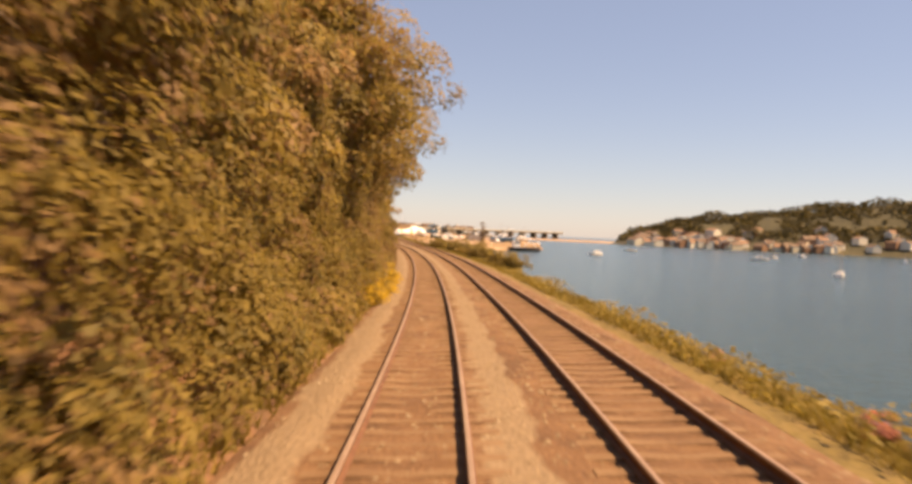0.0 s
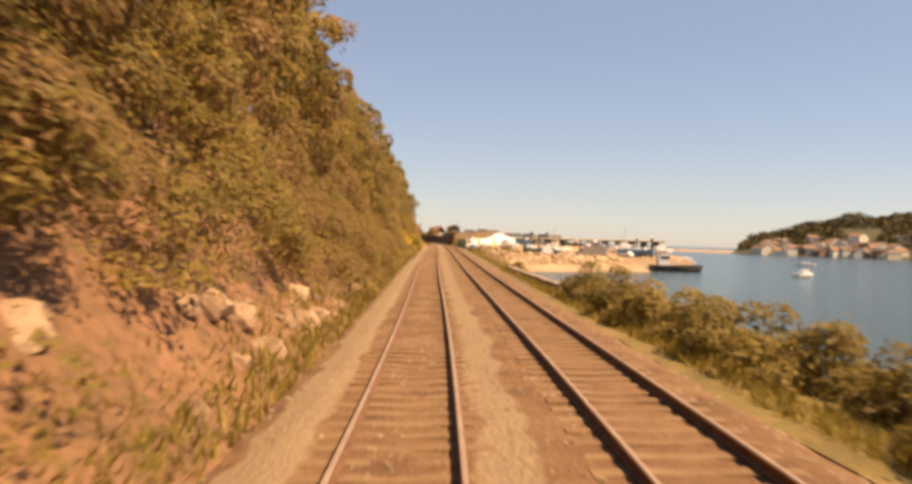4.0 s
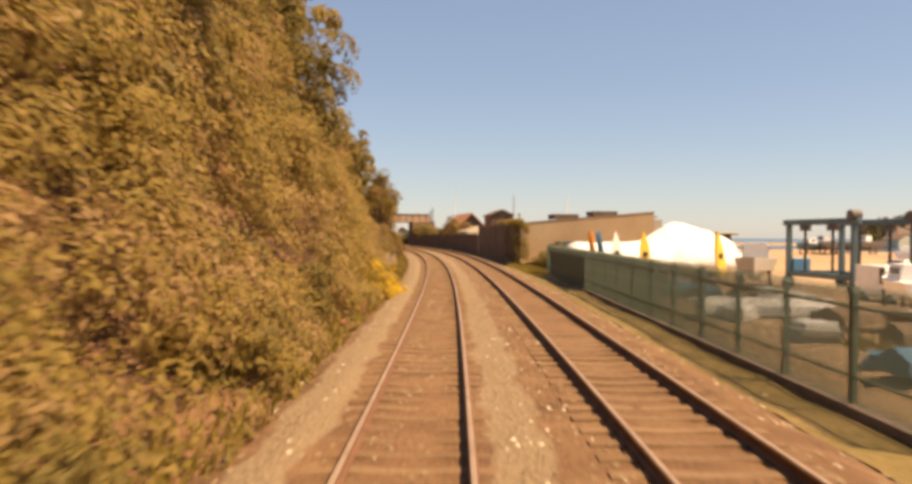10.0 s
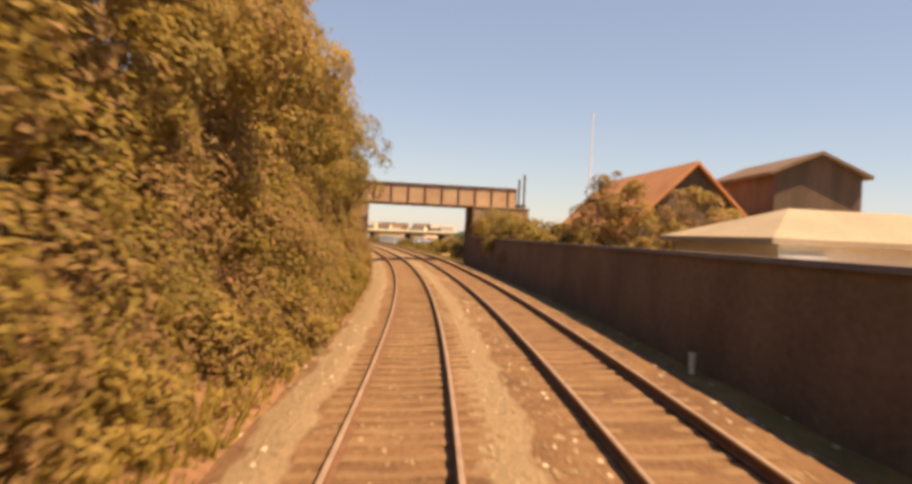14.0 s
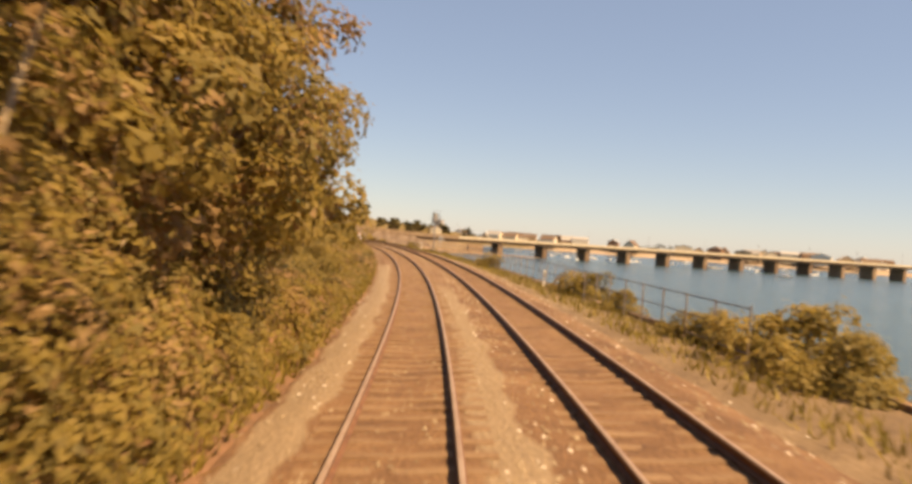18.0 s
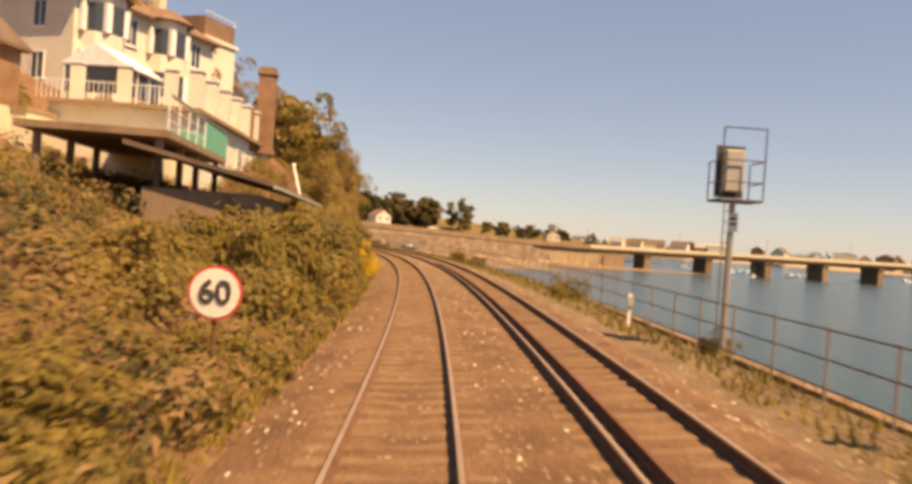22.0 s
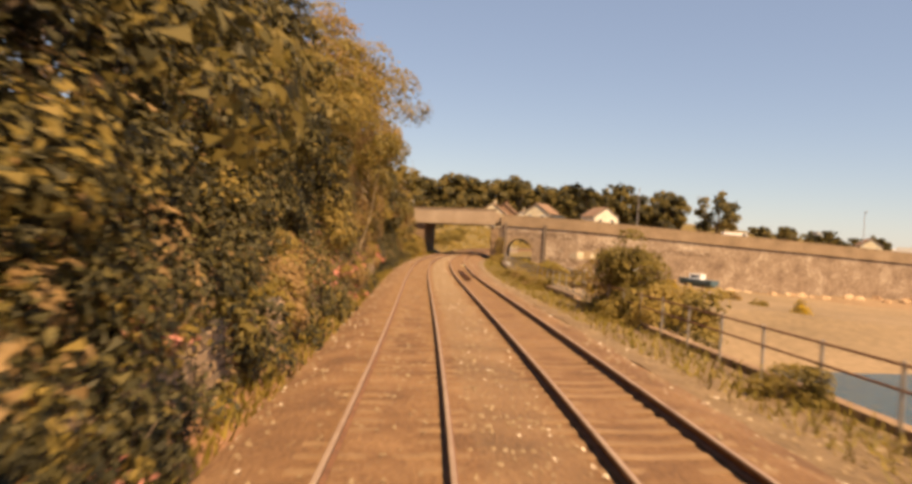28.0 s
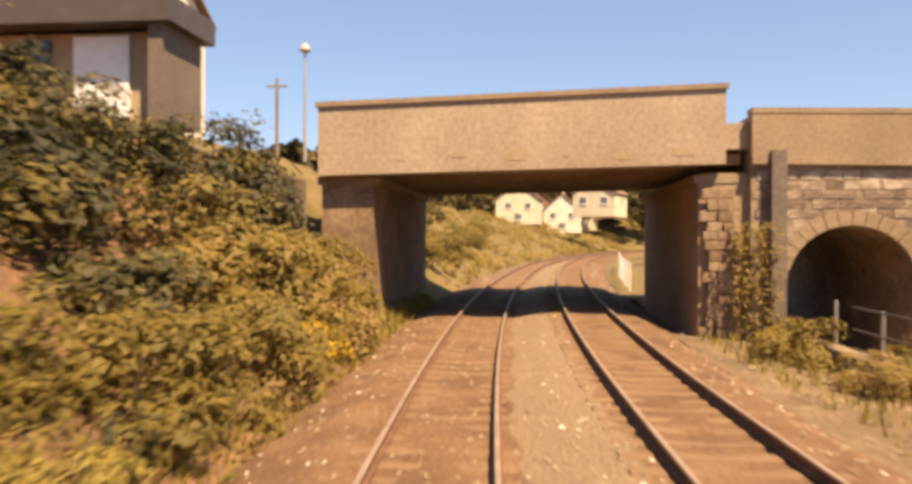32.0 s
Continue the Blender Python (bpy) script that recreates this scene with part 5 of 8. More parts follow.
# this cover carries the trees' shade in its leaf colour
cover("undergrowth_ivy", 70000, (698, 836), (2.5, 9), 0.085, [LEAFDARKSHADE, LEAFDARK, LEAF], [.62, .2, .18], 1.3, 76, "brambles under the trees, tree shade put into their colour")
cover("undergrowth_hill", 50000, (520, 665), (12, 48), 0.22, [LEAF, LEAFDARK, LEAFDRY], [.5, .25, .25], 1.2, 75, "overgrown hillside gardens below the houses")
cover("undergrowth_slope", 150000, (512, 646), (2.9, 17), 0.1, [LEAFDARKSHADE, LEAFDARK, LEAFDRY], [.22, .45, .33], 1.35, 77, "brownish-green brambles covering the slope below the houses", dense=1.9)
cover("undergrowth_far", 34000, (866, 1100), (2.6, 30), 0.24, [LEAF, LEAFDARK], [.6, .4], 1.6, 74, "scrub covering the far railway bank")


def edge_weeds(name, count, s0, s1, seed):
    """Low weeds along the water's edge, hanging a little over the wall."""
    r = np.random.default_rng(seed)
    s = r.uniform(s0, s1, count)
    e = np.interp(s, *zip(*EDGE))
    lat = e + 0.3 - 1.7 * r.random(count) ** 1.1
    hump = np.clip(0.45 + 0.6 * fbm(s * 0.55, lat * 0.9, seed), 0.08, 1.1)
    h = -0.42 + 0.85 * hump * r.random(count) ** 0.7
    c = at(s, lat, h)
    me = leaves_mesh(name, count, 0.085, lambda rr, n: c, [GRASS, LEAF], seed + 1, [.5, .5], up=.3, lean=SUNNY)
    return tagged(new(name, me), "low olive weeds along the edge of the river wall", "weeds", kind="stuff")


edge_weeds("edge_weeds", 15000, -12, 158, 181)
edge_weeds("edge_weeds", 1500, 186, 284, 182)

# ---- walls of laid stone ----
def stone_shapes():
    out = []
    r = np.random.default_rng(17)
    for i in range(4):
        j = r.uniform(-0.06, 0.06, (8, 3)) * np.array([0, 1, 1])
        v = np.array([(0, -.5, -.5), (0, .5, -.5), (0, .5, .5), (0, -.5, .5), (1, -.44, -.42), (1, .44, -.42), (1, .44, .42), (1, -.44, .42)]) + j
        v[4:, 0] += r.uniform(-.3, .3, 4)
        out.append(v)
    return out


STONES = stone_shapes()
SFACE = [(4, 5, 6, 7), (0, 1, 5, 4), (1, 2, 6, 5), (2, 3, 7, 6), (3, 0, 4, 7)]
STONE_ME = []
for v in STONES:
    me = bpy.data.meshes.new("stone")
    me.from_pydata([tuple(q) for q in v], [], SFACE)
    me.materials.append(MASONRY)
    STONE_ME.append(me)


def lay_stones(parent, s0, s1, lat, z0, z1, course, length, side, count, seed, pick=None, proud=0.05, onto=None, jumble=0.02, shapes=None, mat=None):
    """Courses of rough stones on the face of a wall that looks to the given side of the line; the first count within pick are parts."""
    r = np.random.default_rng(seed)
    rest_v, rest_f, made = [], [], 0
    z = z0
    while z < z1 - course * 0.5:
        ch = course * r.uniform(0.8, 1.2)
        s = s0 + r.uniform(0, length)
        while s < s1:
            ln = length * r.uniform(0.6, 1.5)
            la = lat(s, z) if callable(lat) else lat
            if onto is None:
                m = spot(s, la, z + ch / 2)
            else:
                m = onto @ Matrix.Translation((la, s, z + ch / 2))
            m = m @ Matrix.Rotation(r.normal(0, jumble), 4, "X") @ Matrix.Diagonal((side * proud * r.uniform(0.6, 1.6), ln * 0.96, ch * 0.95, 1))
            k = r.integers(4)
            if made < count and (pick is None or pick(s, z)):
                o = new("stone", (shapes or STONE_ME)[k])
                o.parent = parent
                o.matrix_parent_inverse = parent.matrix_world.inverted()
                o.matrix_world = m
                made += 1
            else:
                a = np.array(m)
                n = 8 * len(rest_v)
                rest_v.append(STONES[k] @ a[:3, :3].T + a[:3, 3])
                rest_f += [tuple(q + n for q in f) for f in SFACE]
            s += ln
        z += ch
    if rest_v:
        o = raw("stonework", np.concatenate(rest_v), rest_f, mat or MASONRY, parent)
        o.matrix_parent_inverse = parent.matrix_world.inverted()
        o["kind"] = "stuff"


def wall_thing(name, lab, cat="wall"):
    return thing(name, Matrix(), lab, cat, kind="structure")


rw = wall_thing("retaining_wall", "tall rough stone retaining wall above the track")
sweep("wall_core", [(-1.2, -1), (0, -1), (-0.9, 12.9), (-1.2, 12.9)], np.arange(38, 97, 2.0), LICHEN, rw, -4.75, cant=False)
sweep("coping", [(-1.3, 12.9), (-0.75, 12.9), (-0.75, 13.15), (-1.3, 13.15)], np.arange(38, 97, 2.0), CONCRETE, rw, -4.75, cant=False)
LICHEN_ME = [me.copy() for me in STONE_ME]
for me in LICHEN_ME:
    me.materials[0] = LICHEN
lay_stones(rw, 38, 96, lambda s, z: -4.75 - 0.9 * (z + 1) / 13.9 - 0.02, -0.4, 12.8, 0.36, 0.55, 1, 300, 3, lambda s, z: 46 < s < 60 and z < 6, proud=0.07, jumble=0.09, shapes=LICHEN_ME, mat=LICHEN)

lw = wall_thing("cutting_wall", "low brown stone wall at the foot of the cutting")
sweep("wall_core", [(-0.6, -0.8), (0, -0.8), (-0.15, 0.9), (-0.6, 0.9)], np.arange(330, 392, 2.0), GRIMY, lw, -3.65, cant=False)
lay_stones(lw, 330, 391, lambda s, z: -3.65 - 0.15 * (z + .8) / 1.7 - .01, -0.5, 0.95 + .1, 0.2, 0.42, 1, 295, 4, lambda s, z: 340 < s < 350, 0.06, jumble=0.07)
dw = wall_thing("dry_stone_wall", "low dark dry-stone wall overgrown with flowers")
sweep("wall_core", [(-0.7, -0.8), (0, -0.8), (-0.1, 1.0), (-0.7, 1.0)], np.arange(736, 788, 2.0), DARKWALL, dw, -3.05, cant=False)
lay_stones(dw, 736, 787, lambda s, z: -3.05 - 0.1 * (z + .8) / 1.8 - .01, -0.5, 1.0, 0.25, 0.48, 1, 250, 5)

# rocks in the cutting and on the beach
def rock_mesh(seed):
    bm = bmesh.new()
    bmesh.ops.create_icosphere(bm, subdivisions=2, radius=1.0)
    r = np.random.default_rng(seed)
    for v in bm.verts:
        n = noise.noise(Vector(v.co) * 1.3 + Vector((seed * 3.1, 0, 0)))
        v.co *= 1 + 0.45 * n
        v.co.z *= 0.75
        v.co = Vector((round(v.co.x * 3.2) / 3.2 * 0.5 + v.co.x * 0.5, round(v.co.y * 3) / 3 * 0.5 + v.co.y * 0.5, v.co.z))
    me = bpy.data.meshes.new("rock")
    bm.to_mesh(me)
    bm.free()
    return me


PALEROCK = shade("pale_rock", [(0.28, 0.17, 0.095), (0.41, 0.28, 0.165), (0.52, 0.385, 0.25)], 0.9, 6, 0.92, 0.6, vary=0.3)
CRAG = shade("weathered_crag", [(0.15, 0.09, 0.05), (0.25, 0.155, 0.09), (0.36, 0.245, 0.155)], 0.9, 6, 0.92, 0.7, vary=0.3)
ROCKS = [rock_mesh(i) for i in range(4)]
CROCKS = []
for me in ROCKS:
    c = me.copy()
    me.materials.append(PALEROCK)
    c.materials.append(CRAG)
    CROCKS.append(c)
RR = np.random.default_rng(41)
for i in range(300):
    if i < 280:
        lat = 9.3 + 38 * RR.random() ** 1.15
        s = yard_end(lat) + RR.uniform(-4.6, 0.6)
        h = float(yard(s, lat)) - 0.05 - np.clip(yard_end(lat) - s, 0, 9) * 0.62 + RR.uniform(-.1, .15)
    else:
        s = RR.uniform(317, 345)
        lat = np.interp(s, *zip(*YARD)) + RR.uniform(-0.3, 3)
        h = float(yard(s, lat)) - 0.2 - (lat - np.interp(s, *zip(*YARD))) * 0.9
    o = new("boulder", ROCKS[RR.integers(4)])
    q = RR.uniform(0.35, 0.85)
    o.matrix_world = spot(s, lat, h, RR.uniform(0, 360), q)
    tagged(o, "pale angular boulder of the shore defence", "rock", "shore boulders")
for s, lat, q in ((485.2, 7.7, .42), (486, 8.1, .5), (486.6, 7.7, .34), (487.3, 7.95, .4), (484.6, 8.0, .34)):
    o = new("boulder", ROCKS[RR.integers(4)])
    o.matrix_world = spot(s, lat, -0.35, RR.uniform(0, 360), q)
    tagged(o, "pale rock lying beside the ballast", "rock", "line-side rocks")
for i in range(380):
    s, lat = (RR.uniform(328, 398), -4.5 - RR.random() ** 1.5 * 10) if i < 320 else (RR.uniform(98, 150), -2.9 - RR.random() * 2.2)
    o = new("crag", CROCKS[RR.integers(4)])
    q = RR.uniform(0.18, 0.52)
    o.matrix_world = spot(s, lat, float(bank(s, lat)) - 0.08, RR.uniform(0, 360), q)
    tagged(o, "jutting brown rock in the cutting face", "rock", "cutting rocks")

# ---- fences ----
def post_rail(s0, s1, lat, step, top, rails, base, posts_mat, rail_mat, lab, r=0.03, name="fence", every_extra=0):
    f = thing(name, Matrix(), lab, "fence", lab)
    me = bpy.data.meshes.new("post")
    bm = rods(((0, 0, 0), (0, 0, 1), r * 1.3 if r > 0.02 else 0.032), seg=6)
    bm.to_mesh(me)
    bm.free()
    me.materials.append(posts_mat)
    L = lambda s: np.interp(s, *zip(*lat)) if isinstance(lat, list) else lat
    ss = np.arange(s0, s1 + 0.01, step)
    pr = np.random.default_rng(int(s0))
    for s in ss:
        o = new("post", me)
        o.parent = f
        o.matrix_world = spot(s, float(L(s)), base) @ Matrix.Rotation(pr.normal(0, 0.02), 4, "X") @ Matrix.Diagonal((1, 1, top - base + pr.uniform(0, .06), 1))
    for z in rails:
        sweep("wire" if r < 0.02 else "rail_bar", [(r * math.cos(a), z + r * math.sin(a)) for a in (0.5, 1.8, 3.0, 4.3, 5.5)], np.arange(s0, s1 + .1, 3.0), rail_mat, f,
              [(s, float(L(s))) for s in np.arange(s0, s1 + 3, 3.0)], cant=False)
    return f


post_rail(512, 742, [(512, 9.0), (540, 8.75), (600, 8.6), (660, 8.45), (742, 8.7)], 2.4, 1.2, (1.16, 0.54, -0.06), -0.6, STEEL, DARKSTEEL, "three-rail steel tube fence along the river edge", 0.024)
post_rail(742, 775, [(742, 8.7), (775, 9.3)], 2.9, 0.95, (0.9, 0.45), -0.6, STEEL, RUST, "three-rail steel tube fence along the river edge", 0.03)
post_rail(776, 846, [(776, 9.6), (800, 9.5), (846, 9.2)], 2.5, 0.95, (0.93, 0.4, -0.05), -0.6, STEEL, DARKSTEEL, "dark iron railing on a low wall", 0.032)
post_rail(188, 252, [(188, 7.6), (252, 7.95)], 2.6, 1.15, (0.95, 0.3), -0.8, RUST, RUST, "rusty post and wire fence beside the water", 0.005, "wire_fence")
post_rail(256, 292, [(256, 8.0), (292, 7.6)], 3.0, 0.6, (0.55, 0.1), -0.8, RUST, RUST, "rusty post and wire fence beside the shore", 0.005, "wire_fence")
kerb = sweep("low_wall", [(-0.25, -1.0), (0.2, -1.0), (0.2, -0.12), (-0.25, -0.12)], np.arange(776, 848, 2.0), CONCRETE, None, [(776, 9.4), (846, 9.1)], cant=False)
tagged(kerb, "low concrete kerb wall under the iron railing", "wall", kind="structure")
para = sweep("river_parapet", [(-0.22, -1.3), (0.22, -1.3), (0.2, -0.02), (-0.2, -0.02)], np.arange(158, 186, 2.0), GRIMY, None, [(158, 7.9), (168, 7.55), (180, 7.25), (186, 7.2)], cant=False)
tagged(para, "weathered stone parapet wall beside the river", "wall", kind="structure")


def palisade(path, top, lab, mat, step=0.165, name="palisade_fence", solid=False):
    """Pointed steel pales on two rails between posts; path: (s, lat, base height)."""
    f = thing(name, Matrix(), lab, "fence", lab)
    P = np.array(path, float)
    seg = np.hypot(np.diff(P[:, 0]), np.diff(P[:, 1]))
    D = np.concatenate([[0], np.cumsum(seg)])
    pale = bpy.data.meshes.new("pale")
    bm = prism([(-.036, 0), (.036, 0), (.036, .94), (0, 1), (-.036, .94)], -.012, .012)
    bm.to_mesh(pale)
    bm.free()
    pale.materials.append(mat)
    n = 0
    pv, pf = [], []
    base_v = np.array([tuple(v.co) for v in pale.vertices])
    base_f = [tuple(p.vertices) for p in pale.polygons]
    for d in np.arange(0, D[-1], step):
        s, l, b = (float(np.interp(d, D, P[:, i])) for i in range(3))
        k = min(int(np.searchsorted(D, d, "right")) - 1, len(seg) - 1)
        ang = math.degrees(math.atan2(P[k + 1, 0] - P[k, 0], P[k + 1, 1] - P[k, 1]))
        m = spot(s, l, b, ang) @ Matrix.Diagonal((1, 1, top, 1))
        if n < 290:
            o = new("pale", pale)
            o.parent = f
            o.matrix_world = m
            n += 1
        else:
            a = np.array(m)
            q = len(pv) * len(base_v)
            pv.append(base_v @ a[:3, :3].T + a[:3, 3])
            pf += [tuple(i + q for i in g) for g in base_f]
    if pv:
        raw("pale_row", np.concatenate(pv), pf, mat, f)["kind"] = "stuff"
    for d in np.arange(0, D[-1] + .1, 2.75):
        s, l, b = (float(np.interp(d, D, P[:, i])) for i in range(3))
        k = min(int(np.searchsorted(D, d, "right")) - 1, len(seg) - 1)
        o = part("post", boxes((-.05, .05, -.05, .05, -.3, top * .98)), mat, f)
        o.matrix_world = spot(s, l + .06, b)
    for zz in (0.25, 0.82):
        bm = bmesh.new()
        for i in range(len(P) - 1):
            a, c = (Vector(at(P[j, 0], P[j, 1] + .03, P[j, 2] + top * zz)) for j in (i, i + 1))
            rod(bm, a, c, 0.03, seg=4)
        part("rail_bar", bm, mat, f)
    return f


palisade([(292, 7.35, -0.35), (300, 7.4, -0.35), (312, 7.5, -0.35), (326, 7.7, -0.35), (338, 8.0, -0.35)], 2.1, "green steel palisade fence beside the boatyard", GREENPAINT)
pw = sweep("fence_plinth", [(-0.15, -1.2), (0.2, -1.2), (0.2, -0.3), (-0.15, -0.3)], np.arange(292, 340, 2.0), DARKWALL, None, [(292, 7.35), (312, 7.5), (338, 8.0)], cant=False)
tagged(pw, "low dark wall under the palisade fence", "wall", kind="structure")
sheet = thing("sheet_fence", Matrix(), "dull green sheeting fixed behind the palisade fence", "fence")
sweep("sheeting", [(-0.015, -0.3), (0.015, -0.3), (0.015, 1.55), (-0.015, 1.55)], np.arange(322, 338, 2.0), GREENPAINT, sheet, [(312, 7.65), (326, 7.85), (338, 8.15)], cant=False)
palisade([(471, 9.9, 4.6), (478, 10.6, 3.4), (486, 11.4, 2.1), (495, 12.2, 1.0), (504, 12.2, 0.4)], 2.2, "green steel palisade fence stepping down from the footbridge", GREENPAINT, 0.2)
rampw = sweep("ramp_wall", [(-0.2, -4.5), (0.25, -4.5), (0.25, 0), (-0.2, 0)], np.arange(471, 505, 2.0), DARKWALL, None, [(471, 9.9), (478, 10.6), (486, 11.4), (495, 12.2), (504, 12.2)], cant=False,
              rise=[(471, 4.6), (478, 3.4), (486, 2.1), (495, 1.0), (504, 0.4)])
tagged(rampw, "dark ramp wall below the palisade fence", "wall", kind="structure")

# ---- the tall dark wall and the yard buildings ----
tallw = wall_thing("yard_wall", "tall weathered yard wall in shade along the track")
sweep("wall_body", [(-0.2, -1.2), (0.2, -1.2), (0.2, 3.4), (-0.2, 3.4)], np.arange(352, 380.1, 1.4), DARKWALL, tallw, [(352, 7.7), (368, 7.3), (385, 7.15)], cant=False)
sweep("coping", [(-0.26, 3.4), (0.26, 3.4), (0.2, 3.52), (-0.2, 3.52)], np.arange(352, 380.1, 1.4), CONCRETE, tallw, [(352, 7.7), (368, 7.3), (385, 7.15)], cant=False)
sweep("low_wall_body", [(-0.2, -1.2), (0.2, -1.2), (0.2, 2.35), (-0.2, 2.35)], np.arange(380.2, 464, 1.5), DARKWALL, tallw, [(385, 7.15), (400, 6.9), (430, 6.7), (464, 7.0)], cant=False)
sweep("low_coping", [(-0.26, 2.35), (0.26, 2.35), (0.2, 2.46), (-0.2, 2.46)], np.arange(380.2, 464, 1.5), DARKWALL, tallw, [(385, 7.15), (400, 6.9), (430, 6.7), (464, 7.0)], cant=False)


def frame_mesh(w, h, d=0.07, b=0.07, bars=1):
    bs = [(-w / 2, w / 2, -d, d, -h / 2, -h / 2 + b), (-w / 2, w / 2, -d, d, h / 2 - b, h / 2), (-w / 2, -w / 2 + b, -d, d, -h / 2 + b, h / 2 - b), (w / 2 - b, w / 2, -d, d, -h / 2 + b, h / 2 - b)]
    for i in range(bars):
        x = -w / 2 + w * (i + 1) / (bars + 1)
        bs.append((x - b / 2, x + b / 2, -d * .8, d * .8, -h / 2 + b, h / 2 - b))
    return boxes(*bs)


def building(m, lab, w, d, eave, ridge, along, wall, roof, windows=(), chimneys=(), name="house", over=0.35, base=0.0, hip=0.0, group="", category="house", trim=None):
    """A house: x across w, y along d; the ridge runs along "x" or "y". windows: (face, offset, height, width, tall)."""
    h = thing(name, m, lab, category, group)
    if along == "y":
        walls = prism([(-w / 2, base), (w / 2, base), (w / 2, eave), (0, ridge if not hip else eave), (-w / 2, eave)], -d / 2, d / 2)
    else:
        walls = prism([(-d / 2, base), (d / 2, base), (d / 2, eave), (0, ridge if not hip else eave), (-d / 2, eave)], -w / 2, w / 2)
        bmesh.ops.rotate(walls, cent=(0, 0, 0), matrix=Matrix.Rotation(radians(90), 3, "Z"), verts=walls.verts)
    part("wall", walls, wall, h)
    a, b = (w, d) if along == "y" else (d, w)
    t = 0.16
    rise = (ridge - eave) / (a / 2)
    for sgn in (-1, 1):
        bm = bmesh.new()
        e = a / 2 + over
        ze = eave - rise * over
        y0, y1 = -b / 2 - over, b / 2 + over
        pts = [(sgn * e, y0, ze), (sgn * e, y1, ze), (0, y1 - hip, ridge), (0, y0 + hip, ridge)]
        lo = [bm.verts.new(p) for p in pts]
        hi = [bm.verts.new((x, y, z + t)) for x, y, z in pts]
        bm.faces.new(hi if sgn < 0 else hi[::-1])
        bm.faces.new(lo[::-1] if sgn < 0 else lo)
        for i in range(4):
            bm.faces.new((lo[i], lo[(i + 1) % 4], hi[(i + 1) % 4], hi[i]))
        if along == "x":
            bmesh.ops.rotate(bm, cent=(0, 0, 0), matrix=Matrix.Rotation(radians(90), 3, "Z"), verts=bm.verts)
        bmesh.ops.recalc_face_normals(bm, faces=bm.faces)
        part("roof_slope", bm, roof, h)
    if hip:
        for sgn in (-1, 1):
            bm = bmesh.new()
            e, y1 = a / 2 + over, sgn * (b / 2 + over)
            ze = eave - rise * over
            pts = [(-e, y1, ze), (e, y1, ze), (0, y1 - sgn * hip, ridge)]
            lo = [bm.verts.new(p) for p in pts]
            hi = [bm.verts.new((x, y, z + t)) for x, y, z in pts]
            bm.faces.new(hi)
            bm.faces.new(lo[::-1])
            for i in range(3):
                bm.faces.new((lo[i], lo[(i + 1) % 3], hi[(i + 1) % 3], hi[i]))
            if along == "x":
                bmesh.ops.rotate(bm, cent=(0, 0, 0), matrix=Matrix.Rotation(radians(90), 3, "Z"), verts=bm.verts)
            bmesh.ops.recalc_face_normals(bm, faces=bm.faces)
            part("hip_slope", bm, roof, h)
    else:
        pass
    for face, u, z, ww, hh in windows:
        rot = {"E": 90, "W": -90, "S": 0, "N": 180}[face]
        off = {"E": (w / 2, u), "W": (-w / 2, u), "S": (u, -d / 2), "N": (u, d / 2)}[face]
        wm = Matrix.Translation((off[0], off[1], z)) @ Matrix.Rotation(radians(rot), 4, "Z")
        f = part("window", frame_mesh(ww, hh, bars=1 if ww < 1.6 else 2), trim or WHITEP, h, "white framed window")
        f.matrix_local = wm
        p = part("pane", boxes((-ww / 2 + .03, ww / 2 - .03, -.03, .03, -hh / 2 + .03, hh / 2 - .03)), GLASS, f, "dark glass pane")
        sill = part("sill", boxes((-ww / 2 - .08, ww / 2 + .08, -.14, .02, -hh / 2 - .09, -hh / 2 - .005)), trim or WHITEP, f)
    for x, y, z0, z1, q in chimneys:
        c = part("chimney", boxes((x - q / 2, x + q / 2, y - q / 2, y + q / 2, z0, z1), (x - q / 2 - .06, x + q / 2 + .06, y - q / 2 - .06, y + q / 2 + .06, z1 - .25, z1 - .1)), wall if wall is BRICK else CREAM, h, "chimney stack")
        part("chimney_pot", rods(((x, y, z1), (x, y, z1 + .45), .13, .1)), TILE, c, "clay chimney pot")
    return h


# boatyard shed whose side carries the tall wall
ws_ = thing("workshop", spot(364.5, 15.4, 0, 4), "long low workshop with a blank tan rendered wall", "building")
part("front_wall", prism([(-7.3, -2), (7.1, -2), (7.1, 4.85), (-7.3, 3.55)], -5.5, -5.2), BUILT, ws_, "sunlit tan rendered wall")
part("side_wall", prism([(6.8, -2), (7.1, -2), (7.1, 4.3), (6.8, 4.3)], -5.2, 6), BUILT, ws_)
part("far_wall", prism([(-7.3, -2), (6.8, -2), (6.8, 4.3), (-7.3, 3.2)], 5.7, 6), BUILT, ws_)
part("inner_wall", boxes((-7.3, -7.0, -5.2, 5.7, -2, 3.1)), BUILT, ws_)
part("roof", prism([(-7.3, 3.2), (7.6, 4.32), (7.6, 4.44), (-7.3, 3.32)], -5.2, 6.3), SLATE, ws_, "grey sheet roof")
part("coping", prism([(-7.35, 3.55), (7.16, 4.85), (7.16, 4.93), (-7.35, 3.63)], -5.56, -5.14), CONCRETE, ws_)
for x in (-1.6, 2.6):
    part("roof_light", boxes((x - 1.3, x + 1.3, -3.5, -1.0, 4.25 + x * .08, 4.75 + x * .08)), SLATE, ws_)
